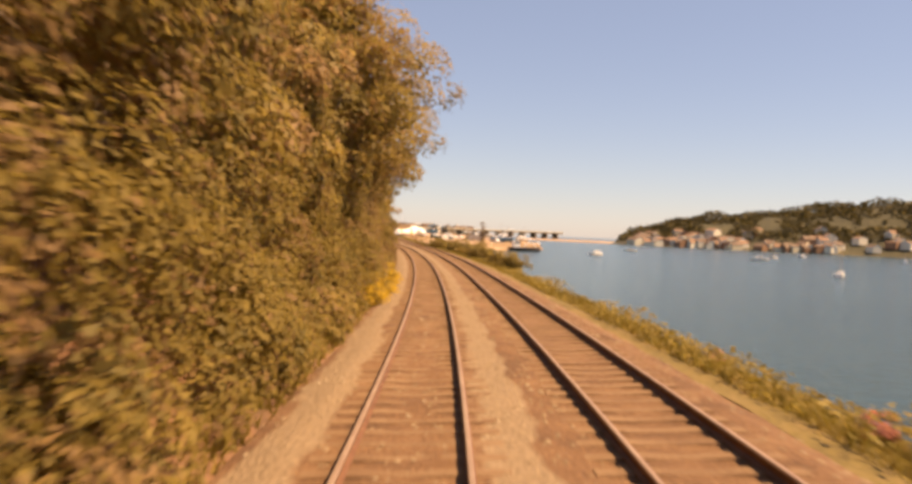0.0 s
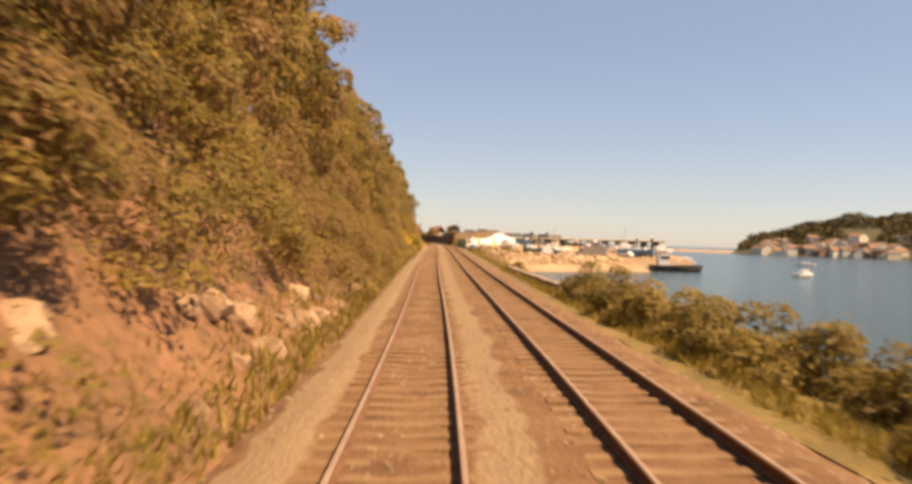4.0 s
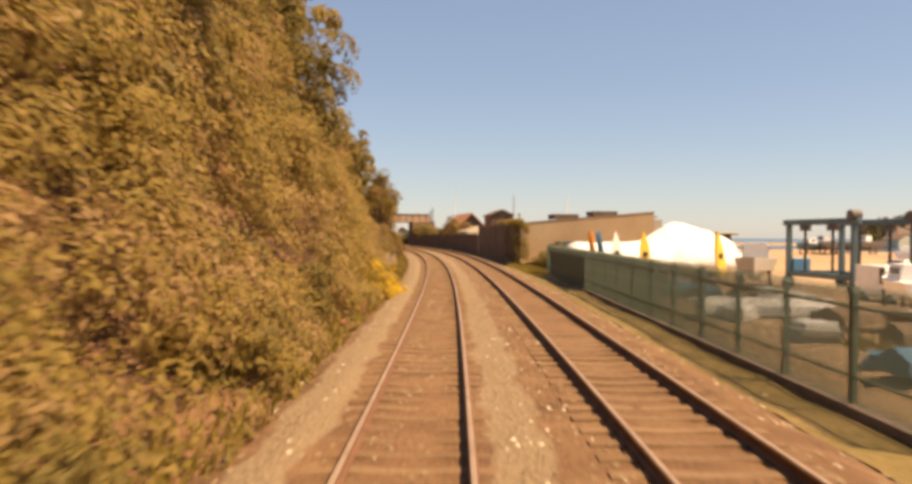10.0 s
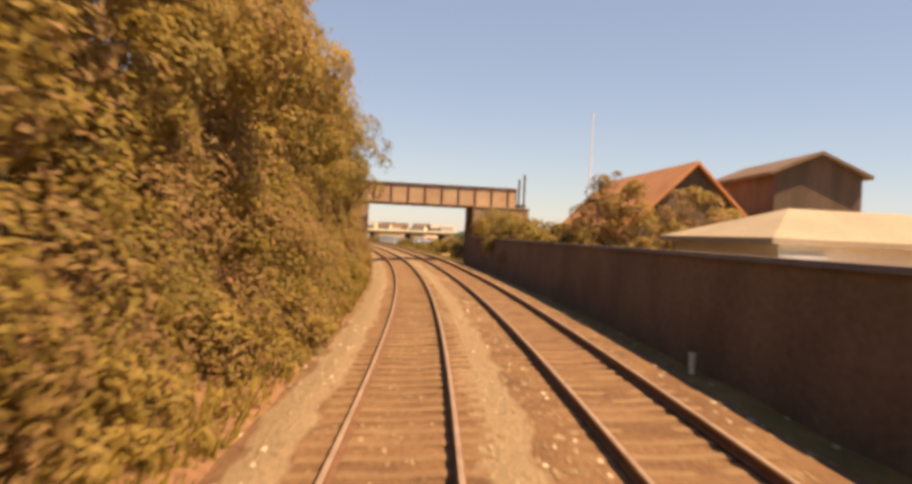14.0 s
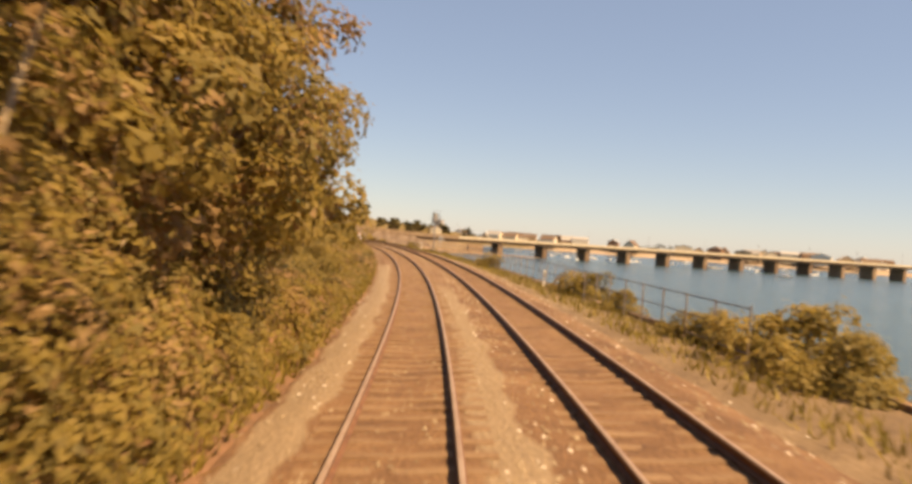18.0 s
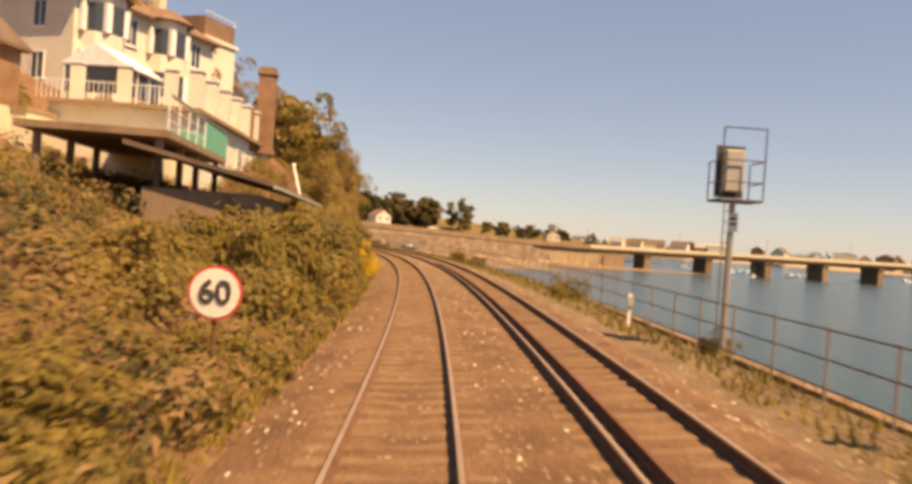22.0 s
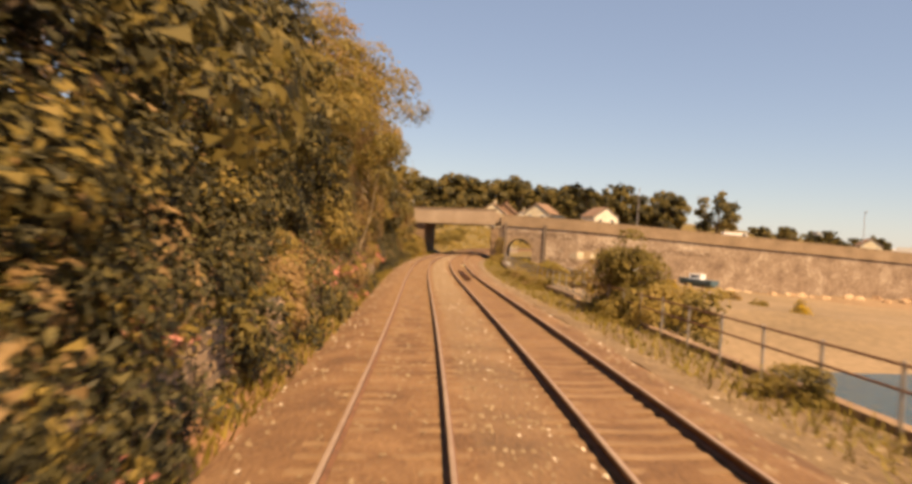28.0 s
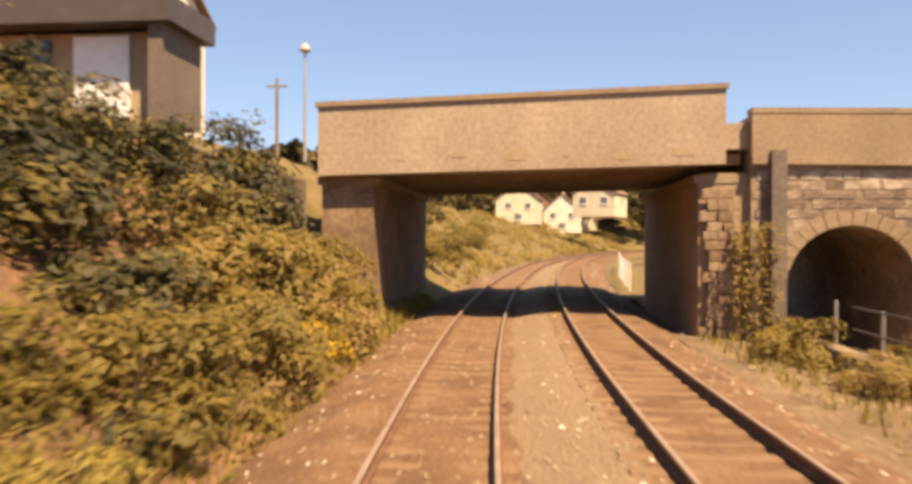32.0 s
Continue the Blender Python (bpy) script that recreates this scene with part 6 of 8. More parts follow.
part("fascia_box", boxes((7.1, 8.2, -5.0, -1.5, 2.9, 4.1)), GREYP, ws_)
part("flue", rods(((-5.6, 1, 3.3), (-5.6, 1, 4.6), .09), ((-5.6, 1, 4.6), (-5.6, 1, 4.75), .15), seg=8), STEEL, ws_)
building(spot(431.5, 12.9, 0, 0), "boatshed with an orange clay tile roof and dark boarded gable", 6.4, 15, 3.2, 6.4, "y", DARKBOARDS, ORANGETILE, [("S", 0, 1.6, 2.4, 1.4)], name="boatshed", category="building")
building(spot(428, 18.9, 0, -4), "dark timber boatshed with a steep roof", 4.1, 9, 6.2, 7.1, "y", DARKBOARDS, SLATE, [("S", 0, 2.6, 1.6, 1.2)], name="boatshed", category="building")
building(spot(452, 13.6, 0, 0), "low shed with an orange clay tile roof", 5.0, 9, 1.6, 2.9, "y", BUILT, ORANGETILE, [], name="tiled_shed", category="building")
building(spot(412.5, 13.4, 0, 4), "low white shed with a pale roof in the yard", 8.4, 7, 2.85, 3.75, "x", WHITE, SHEET, [("S", -3, 1.5, 1.6, .9), ("S", 2, 1.5, 1.6, .9)], hip=2.6, name="white_shed", category="building")
building(spot(398, 22, 0, 0), "pale yard office with a flat-pitched roof", 6, 5, 2.4, 2.9, "x", WHITE, GREYP, [("S", 0, 1.5, 2, .9)], name="yard_office", category="building")


def hull(L, B, D):
    """A boat's hull: keel up to gunwale, pointed bow at +y, flat stern."""
    bm = bmesh.new()
    rows = []
    for i in range(9):
        t_ = i / 8
        w = B / 2 * (1 if t_ < .45 else max(0.02, 1 - ((t_ - .45) / .55) ** 1.8))
        sheer = D * (1 + 0.22 * max(0, t_ - .4))
        y = -L / 2 + L * t_ + (0.06 * L * 0 if i < 8 else 0)
        kz = D * (0.25 * max(0, t_ - .65) / .35)
        rows.append([bm.verts.new(p) for p in ((-w, y, sheer), (-w * .86, y, D * .45 + kz * .5), (0, y - .04 * L * t_, kz), (w * .86, y, D * .45 + kz * .5), (w, y, sheer))])
    for a, b in zip(rows, rows[1:]):
        for j in range(4):
            bm.faces.new((a[j], a[j + 1], b[j + 1], b[j]))
        bm.faces.new((a[4], a[0], b[0], b[4]))
    bm.faces.new(rows[0])
    bm.faces.new(rows[-1][::-1])
    bmesh.ops.recalc_face_normals(bm, faces=bm.faces)
    return bm


def boat(m, L, colour, lab, cabin=True, mast=0.0, stand=True, group="boats in the yard"):
    b = thing("boat", m, lab, "boat", group)
    B, D = L * .33, L * .17
    h0 = 0.55 if stand else -0.25 * D
    o = part("hull", hull(L, B, D), colour, b, smooth=False)
    o.matrix_local = Matrix.Translation((0, 0, h0))
    if cabin:
        c = part("cabin", prism([(-B * .32, h0 + D), (B * .32, h0 + D), (B * .26, h0 + D * 1.75), (-B * .26, h0 + D * 1.75)], -L * .18, L * .14), WHITEP, b, "white cabin")
        part("cabin_window", boxes((-B * .31, B * .31, -L * .12, L * .08, h0 + D * 1.3, h0 + D * 1.58)), GLASS, c, "dark window band")
    if mast:
        part("mast", rods(((0, L * .05, h0 + D), (0, L * .05, h0 + mast), .07, .05)), STEEL, b, "bare metal mast")
        part("boom", rods(((0, L * .05, h0 + D * 1.9), (0, -L * .38, h0 + D * 1.9), .05)), STEEL, b)
    if stand:
        for y in (-L * .25, L * .22):
            part("cradle", boxes((-B * .35, -B * .28, y - .06, y + .06, 0, h0 + D * .5), (B * .28, B * .35, y - .06, y + .06, 0, h0 + D * .5), (-B * .4, B * .4, y - .08, y + .08, 0, .12)), RUST, b)
    return b


def van(m, colour, lab, L=4.9, W=1.9, H=2.0, name="van", car=False):
    v = thing(name, m, lab, "car" if car else "van", "parked vehicles")
    if car:
        prof = [(-L / 2, .35), (L / 2, .35), (L / 2, .8), (L * .28, .92), (L * .12, 1.42), (-L * .3, 1.45), (-L * .46, .95), (-L / 2, .85)]
    else:
        prof = [(-L / 2, .35), (L / 2, .35), (L / 2, .95), (L * .33, 1.15), (L * .2, H), (-L / 2 + .05, H)]
    bm = prism([(y, z) for y, z in prof], -W / 2, W / 2)
    bmesh.ops.rotate(bm, cent=(0, 0, 0), matrix=Matrix.Rotation(radians(90), 3, "Z"), verts=bm.verts)
    body = part("body", bm, colour, v)
    zt = 1.38 if car else H - .12
    part("side_window", boxes((-W / 2 - .012, W / 2 + .012, -L * .24 if car else L * .08, L * .12 if car else L * .2, .98 if car else 1.2, zt)), GLASS, v, "dark glass")
    part("windscreen", prism([(-W * .42, .98), (W * .42, .98), (W * .36, zt), (-W * .36, zt)], L * .17, L * .2 if car else L * .27), GLASS, v, "dark glass")
    for x in (-W / 2 + .08, W / 2 - .08):
        for y in (-L * .31, L * .31):
            w = part("wheel", rods(((x - .1, y, .33), (x + .1, y, .33), .33), seg=14), BLACKP, v, "black tyre")
            part("hub", rods(((x - .115, y, .33), (x + .115, y, .33), .17), seg=10), STEEL, w)
        part("headlight", boxes((x - .12, x + .12, L / 2 - .02, L / 2 + .02, .62, .8)), ENAMEL, v)
    part("bumper", boxes((-W / 2 + .02, W / 2 - .02, L / 2 - .01, L / 2 + .06, .38, .56)), BLACKP, v)
    return v


van(spot(309.5, 29.8, float(yard(309.5, 29.8)), -84), WHITEP, "white panel van parked in the boatyard")
van(spot(328.5, 28.0, float(yard(328.5, 28.0)), 178), WHITEP, "white camper van parked in the boatyard", 5.0, 2.0, 2.3)
van(spot(316, 40, float(yard(316, 40)), 80), GREYP, "grey van parked near the water", 4.8)
van(spot(330, 44, float(yard(330, 44)), 100), GREYP, "grey car parked in the boatyard", 4.3, 1.75, 1.45, "car", True)
van(spot(312, 50, float(yard(312, 50)), 40), WHITEP, "white car parked in the boatyard", 4.3, 1.75, 1.45, "car", True)
BR = np.random.default_rng(77)
for i in range(34):
    s, lat = BR.uniform(302, 405), 0
    lo = 15 if s < 345 else 28
    lat = BR.uniform(lo, np.interp(s, *zip(*YARD)) - 4)
    L = BR.uniform(4.5, 8.5)
    col = (WHITEP, WHITEP, WHITEP, BLUEP, GREYP, TEAL)[BR.integers(6)]
    if 325 < s < 347 and 24 < lat < 38:
        lat += 13
    boat(spot(s, lat, float(yard(s, lat)), BR.uniform(0, 360)), L, col, ("white" if col is WHITEP else "blue" if col in (BLUEP, TEAL) else "grey") + " boat laid up on a cradle in the yard", BR.random() < .75, BR.uniform(6, 8) if BR.random() < .1 else 0)
for s, lat, L, mast in ((392, 14.5, 5, 0), (397, 11.5, 5, 0), (402, 13.5, 7, 0), (409, 10.2, 6.5, 0), (414, 11.5, 7, 0), (417, 20, 8, 0)):
    boat(spot(s, lat, 0.0, BR.uniform(-40, 40)), L, WHITEP, "white boat laid up behind the yard wall", True, mast)
for s, lat, h_, lab in ((405, 16.4, 9.0, "tall bare grey mast pole in the yard"), (405, 25.3, 8.7, "white tapering mast in the boatyard")):
    p_ = thing("mast_pole", spot(s, lat, -.1), lab, "mast", "masts")
    part("pole", rods(((0, 0, 0), (0.05, 0, h_), .11, .06)), STEEL if "grey" in lab else WHITEP, p_)
    part("cross_arm", rods(((-.5, 0, h_ * .78), (.5, 0, h_ * .78), .03)), STEEL, p_)

# shrink-wrapped hull beside the workshop
tb = thing("wrapped_boat", spot(347.5, 19.2, -0.6, 6), "large boat wrapped in bright white sheeting", "boat", "boats in the yard")
RIDGE = [(-8.0, 2.25), (-5.5, 2.45), (-2.2, 2.6), (-.4, 3.3), (.9, 4.05), (2.0, 4.15), (3.4, 3.75), (5.2, 3.2), (6.6, 2.7), (7.4, 1.3)]
bm = bmesh.new()
rows = []
for x, z in RIDGE:
    w = 2.3 * min(1, (x + 9.2) / 4.5, (8.6 - x) / 2.6)
    q = 0.08 * math.sin(x * 2.7)
    rows.append([bm.verts.new(p) for p in ((x, -w, .35), (x, -w * 1.02, 1.15 + q), (x, -w * .6, .45 * 1.3 + .55 * z), (x, 0, z + .06 * math.sin(x * 4)), (x, w * .6, .45 * 1.3 + .55 * z), (x, w * 1.02, 1.15 - q), (x, w, .35))])
for a_, b_ in zip(rows, rows[1:]):
    for i in range(6):
        bm.faces.new((a_[i], b_[i], b_[i + 1], a_[i + 1]))
    bm.faces.new((a_[6], b_[6], b_[0], a_[0]))
bm.faces.new(rows[0])
bm.faces.new(rows[-1][::-1])
bmesh.ops.recalc_face_normals(bm, faces=bm.faces)
bmesh.ops.subdivide_edges(bm, edges=list(bm.edges), cuts=2, use_grid_fill=True, smooth=0.6)
for v in bm.verts:
    v.co += Vector((0, noise.noise(v.co * 1.1) * .18, noise.noise(v.co * 1.3 + Vector((5, 0, 0))) * .14))
part("sheeting", bm, TARP, tb, smooth=True)
for x in (-3.0, 3.2):
    part("strap", boxes((x - .05, x + .05, -2.42, -2.3, .4, 1.2)), ORANGEP, tb, "orange strap")
for x in (-4.5, -.5, 3.5):
    part("trestle", boxes((x - .1, x + .1, -1.6, 1.6, -.3, .45)), RUST, tb)
for s, lat, mat, lab in ((336.0, 11.6, BLUEP, "blue kayak standing on end"), (332.2, 13.6, YELLOW, "yellow kayak standing on end"), (336.8, 11.2, ORANGEP, "orange kayak standing on end"), (334.2, 12.2, WHITEP, "white dinghy standing on end"), (329.6, 17.6, YELLOW, "yellow kayak standing on end")):
    k_ = thing("kayak", spot(s, lat, -0.1, BR.uniform(0, 90)) @ Matrix.Rotation(radians(80), 4, "X"), lab, "kayak", "kayaks by the fence")
    part("hull", hull(2.9, .75, .35), mat, k_).matrix_local = Matrix.Translation((0, 1.4, 0))
    part("cockpit", rods(((0, 1.3, .36), (0, 1.3, .40), .2), seg=10), BLACKP, k_)

# boat hoists
c = thing("boat_hoist", spot(338.6, 30.9, float(yard(338.6, 30.9)) - .05, 6), "blue-grey travelling boat hoist in the yard", "boat hoist")
for x in (-2.3, 2.3):
    for y in (-4.0, 4.0):
        lg = part("leg", prism([(x - .2, .7), (x + .2, .7), (x + .16, 5.0), (x - .16, 5.0)], y - .18, y + .18), TEAL, c)
        part("wheel", rods(((x - .22, y, .5), (x + .22, y, .5), .5), seg=14), BLACKP, lg)
    part("top_beam", boxes((x - .2, x + .2, -4.6, 4.6, 5.0, 5.45), bevel=.03), TEAL, c)
    part("side_beam", boxes((x - .15, x + .15, -3.8, 3.8, 1.0, 1.35)), TEAL, c)
    part("winch", rods(((x - .35, -4.0, 5.6), (x + .35, -4.0, 5.6), .42), seg=12), DARKSTEEL, c)
    for y in (-1.6, 1.8):
        part("hoist_block", boxes((x - .3, x + .3, y - .3, y + .3, 4.55, 5.0)), DARKSTEEL, c)
        part("sling", boxes((x - .04, x + .04, y - .12, y + .12, 1.5, 4.55)), BLACKP, c)
part("end_beam", boxes((-2.1, 2.1, 3.85, 4.15, 1.0, 1.4)), TEAL, c)
part("engine_box", boxes((-2.1, -.6, 3.7, 4.4, 1.4, 2.4), bevel=.04), BLUEP, c)
ct = thing("container", spot(317, 52.5, float(yard(317, 52.5)) - .75, 80), "faded blue shipping container by the water", "container")
part("body", boxes((-1.22, 1.22, -3.03, 3.03, .15, 2.6)), FADEDBLUE, ct)
for i in range(24):
    part("rib", boxes((-1.26, 1.26, -2.95 + .255 * i, -2.83 + .255 * i, .25, 2.5)), FADEDBLUE, ct)
part("door", boxes((-1.1, -.03, -3.07, -3.03, .25, 2.5), (.03, 1.1, -3.07, -3.03, .25, 2.5)), BLUEP, ct)
gp = thing("portacabin", spot(322, 44.5, float(yard(322, 44.5)) - .1, 80), "grey cabin with dark openings in the yard", "cabin")
part("body", boxes((-1.4, 1.4, -3, 3, .1, 2.7)), GREYP, gp)
part("window", boxes((1.38, 1.43, -2, -1, 1, 2), (1.38, 1.43, .4, 1.4, 1, 2)), GLASS, gp)
fe = thing("work_boat", at(304, 61, 0).tolist() and Matrix.Translation((*at(304, 61, 0)[:2], SEA)) @ Matrix.Rotation(radians(-80), 4, "Z"), "grey and red work boat moored by the spit", "boat")
part("hull", hull(13, 4.6, 2.0), DARKSTEEL, fe).matrix_local = Matrix.Translation((0, 0, -.5))
part("deck_house", boxes((-1.4, 1.4, -5, -2.4, 1.4, 4.2)), WHITEP, fe, "white wheelhouse")
part("wheelhouse_window", boxes((-1.42, 1.42, -4.6, -2.38, 3.0, 3.8)), GLASS, fe)
bm = bmesh.new()
for i in range(10):
    a, b = (math.pi * q / 10 for q in (i, i + 1))
    rod(bm, (0, 2.2 - 2.4 * math.cos(a), 1.5 + 1.9 * math.sin(a)), (0, 2.2 - 2.4 * math.cos(b), 1.5 + 1.9 * math.sin(b)), .22, seg=6)
part("bucket_arch", bm, WHITEP, fe, "white arched frame")
part("mast", rods(((0, -3.5, 4.2), (0, -3.5, 6), .06)), STEEL, fe)
for y in (-5, 0, 5):
    part("fender", rods(((2.2, y, .2), (2.2, y, .9), .25)), BLACKP, fe)
for s, lat in ((312, 57), (322, 56)):
    pz = at(s, lat, 0)
    pl = thing("mooring_pile", Matrix.Translation((*pz[:2], SEA)), "dark mooring pile standing in the river", "pile", "mooring piles")
    part("shaft", rods(((0, 0, -2), (0, 0, 8.2), .28, .25)), DARKSTEEL, pl)
    part("cap", rods(((0, 0, 8.2), (0, 0, 8.6), .32, .1)), WHITEP, pl)
JUNK = (GREYP, WHITEP, RUST, BLUEP, WOOD, WHITEP)
for i in range(60):
    s, lat = BR.uniform(293, 330), BR.uniform(9, 15)
    q = BR.uniform(.3, .9)
    j = new("clutter", None)
    j.matrix_world = spot(s, lat, float(yard(s, lat)), BR.uniform(0, 360))
    tagged(j, ("stack of weathered timber", "upturned dinghy hull", "heap of scrap metal")[i % 3] + " in the yard", ("timber", "dinghy", "scrap")[i % 3], "yard clutter")
    if i % 3 == 1:
        part("hull", hull(2.6, 1.2, .5), JUNK[BR.integers(6)], j).matrix_local = Matrix.Translation((0, 0, .6)) @ Matrix.Rotation(math.pi, 4, "Y")
    else:
        part("piece", boxes(*[(-q + .1 * k, q - .1 * k, -.3 - .1 * (k % 2), .3, .16 * k, .16 * k + .13) for k in range(1 + BR.integers(4))]), JUNK[BR.integers(6)], j)

# ---- line-side equipment ----
def digits(text, size, mat, parent, m):
    cu = bpy.data.curves.new("digits", "FONT")
    cu.body, cu.size, cu.align_x, cu.align_y, cu.extrude, cu.offset = text, size, "CENTER", "CENTER", 0.006, 0.012
    tmp = bpy.data.objects.new("tmp", cu)
    scene.collection.objects.link(tmp)
    me = bpy.data.meshes.new_from_object(tmp.evaluated_get(bpy.context.evaluated_depsgraph_get()))
    bpy.data.objects.remove(tmp)
    me.materials.append(mat)
    o = new("digits", me)
    o.parent = parent
    o.matrix_local = m
    return o


sg = thing("speed_sign", spot(603, -3.35, -0.75), "round white 60 speed limit sign with a red rim", "sign")
part("post", rods(((0, 0.05, 0), (0, 0.05, 2.0), .035)), RUST, sg)
disc = part("disc", rods(((0, -0.02, 2.1), (0, 0.02, 2.1), .46), seg=40), REDP, sg, "red rim")
part("face", rods(((0, -0.03, 2.1), (0, -0.019, 2.1), .415), seg=40), ENAMEL, disc, "cream-white sign face")
digits("60", 0.56, SIGNALBLACK, sg, Matrix.Translation((0, -0.045, 2.1)) @ Matrix.Rotation(radians(90), 4, "X"))
for z in (1.95, 2.25):
    part("clamp", boxes((-.06, .06, .01, .09, z - .02, z + .02)), STEEL, sg)
bk = thing("sign_back", spot(601, 8.1, -0.7), "grey back of a round sign on a thin post", "sign")
part("post", rods(((0, 0, 0), (0, 0, 2.9), .04)), STEEL, bk)
part("disc", rods(((0, 0.05, 2.55), (0, 0.08, 2.55), .45), seg=36), GREYP, bk)
part("stiffener", boxes((-.4, .4, .02, .05, 2.4, 2.46), (-.4, .4, .02, .05, 2.66, 2.72)), STEEL, bk)

si = thing("signal", spot(611.5, 8.75, -0.5), "tall colour-light railway signal seen from behind with a caged ladder top", "signal")
part("post", rods(((0, 0, 0), (0, 0, 4.6), .10, .085), seg=10), STEEL, si)
part("base", boxes((-.3, .3, -.3, .3, -.1, .25)), CONCRETE, si)
part("platform", boxes((-.55, .65, -.5, .5, 4.55, 4.62)), DARKSTEEL, si)
part("signal_head", boxes((-.28, .28, -.05, .35, 4.85, 6.05), bevel=.04), GREYP, si, "grey back of the signal head")
part("backboard", boxes((-.42, .42, .35, .38, 4.7, 6.2)), SIGNALBLACK, si)
for z in (5.2, 5.7):
    part("lens_hood", rods(((0, .38, z), (0, .62, z), .13), seg=10), SIGNALBLACK, si)
cage = bmesh.new()
for x, y in ((-.55, -.5), (.65, -.5), (-.55, .5), (.65, .5)):
    rod(cage, (x, y, 4.6), (x, y, 6.6 if y < 0 else 5.7), .022, seg=5)
for z in (5.1, 5.7):
    for a, b in (((-.55, -.5), (.65, -.5)), ((-.55, -.5), (-.55, .5)), ((.65, -.5), (.65, .5))):
        rod(cage, (*a, z), (*b, z), .02, seg=5)
rod(cage, (-.55, -.5, 6.6), (.65, -.5, 6.6), .022, seg=5)
part("safety_cage", cage, DARKSTEEL, si)
part("number_plate", boxes((-.14, .14, -.13, -.11, 3.7, 4.25)), ENAMEL, si)
part("plate_bars", boxes((-.09, .09, -.14, -.13, 4.05, 4.12), (-.09, .09, -.14, -.13, 3.9, 3.97)), SIGNALBLACK, si)
for i in range(14):
    part("rung", rods(((-.14, .22, .4 + .3 * i), (.14, .22, .4 + .3 * i), .012), seg=5), STEEL, si)
part("ladder_side", rods(((-.14, .22, .2), (-.14, .22, 4.6), .02), ((.14, .22, .2), (.14, .22, 4.6), .02), seg=5), STEEL, si)


def cabinet(s, lat, w, d, h, lab, dark=False):
    c = thing("equipment_cabinet", spot(s, lat, -0.65), lab, "cabinet", "line-side cabinets")
    m = GREYP if dark else ENAMEL
    part("body", boxes((-w / 2, w / 2, -d / 2, d / 2, .15, h), bevel=.02), m, c)
    part("plinth", boxes((-w / 2 - .05, w / 2 + .05, -d / 2 - .05, d / 2 + .05, -.2, .15)), CONCRETE, c)
    part("roof", prism([(-w / 2 - .06, h), (w / 2 + .06, h), (w / 2 + .06, h + .05), (0, h + .14), (-w / 2 - .06, h + .05)], -d / 2 - .06, d / 2 + .06), m, c)
    for sx in (-1, 1):
        dr = part("door", boxes((sx * w / 4 - w / 4 + .015, sx * w / 4 + w / 4 - .015, -d / 2 - .02, -d / 2 - .001, .22, h - .06)), m, c)
        part("handle", boxes((sx * .06 - .012, sx * .06 + .012, -d / 2 - .05, -d / 2 - .02, h * .5, h * .5 + .16)), STEEL, dr)
    part("vent", boxes((w / 2, w / 2 + .012, -.15, .15, h - .4, h - .2)), GREYP, c)
    return c


cabinet(250, -3.75, 0.62, 0.5, 2.05, "tall weathered cream equipment cabinet by the broom")
cabinet(616.5, -4.35, 0.75, 0.6, 1.75, "grey concrete line-side cabinet with a lettered plate", True)
cabinet(233, -3.9, 0.5, 0.45, 1.4, "small grey cabinet half hidden in yellow broom", True)


def guard_rail(s, lat, mat, lab, w=1.5, h=1.05):
    g = thing("handrail", spot(s, lat, -0.55), lab, "handrail", "line-side handrails")
    for y in (0, w / 2, w):
        part("post", rods(((0, y, 0), (0, y, h), .028), seg=6), mat, g)
    for z in (h, h * .55):
        part("rail_bar", rods(((0, 0, z), (0, w, z), .026), seg=6), mat, g)
    return g


guard_rail(248.6, -2.75, YELLOW, "yellow steel handrail beside the cabinet", 1.6)
guard_rail(616.8, -3.3, YELLOW, "yellow steel handrail beside the cabinet", 1.3)
guard_rail(533, -4.0, STEEL, "grey steel handrail in the scrub", 2.6, 1.0)
wp = thing("marker_post", spot(617.5, 7.7, -0.6), "white marker post with a small box", "post", "marker posts")
part("post", boxes((-.06, .06, -.05, .05, 0, 1.5)), ENAMEL, wp)
part("box", boxes((-.11, .11, -.12, -.05, 1.05, 1.35)), GREYP, wp)
wp2 = copy_thing(wp, spot(539.5, 8.3, -0.75))
wp3 = thing("marker_post", spot(406, 6.3, -0.6), "short white marker post beside the track", "post", "marker posts")
part("post", boxes((-.05, .05, -.05, .05, 0, .75)), ENAMEL, wp3)
part("cap", boxes((-.06, .06, -.06, .06, .75, .8)), WHITEP, wp3)
yb = thing("track_box", spot(808.8, SPACING + .62, -0.12), "small pale yellow box lying between the rails", "box")
part("body", boxes((-.22, .22, -.15, .15, 0, .16), bevel=.02), plain("pale_yellow", (.85, .75, .35), .6), yb)
part("lid", boxes((-.23, .23, -.16, .16, .16, .185)), ENAMEL, yb)
for s, w in ((237, .9), (215, .7)):
    pt = thing("grease_plate", spot(s, 0.05, -0.175), "dark oily plate fixed between the rails", "plate", "track plates")
    part("plate", boxes((-.32, .32, -w, w, 0, .02)), RUST, pt)
    part("bolt", rods(((.25, 0, .02), (.25, 0, .04), .03)), RUST, pt)
ch = thing("cross_timber", spot(786.5, 0, -0.17), "pale timber board across the track", "board")
part("board", boxes((-.62, .62, -.12, .12, 0, .05)), WOOD, ch)
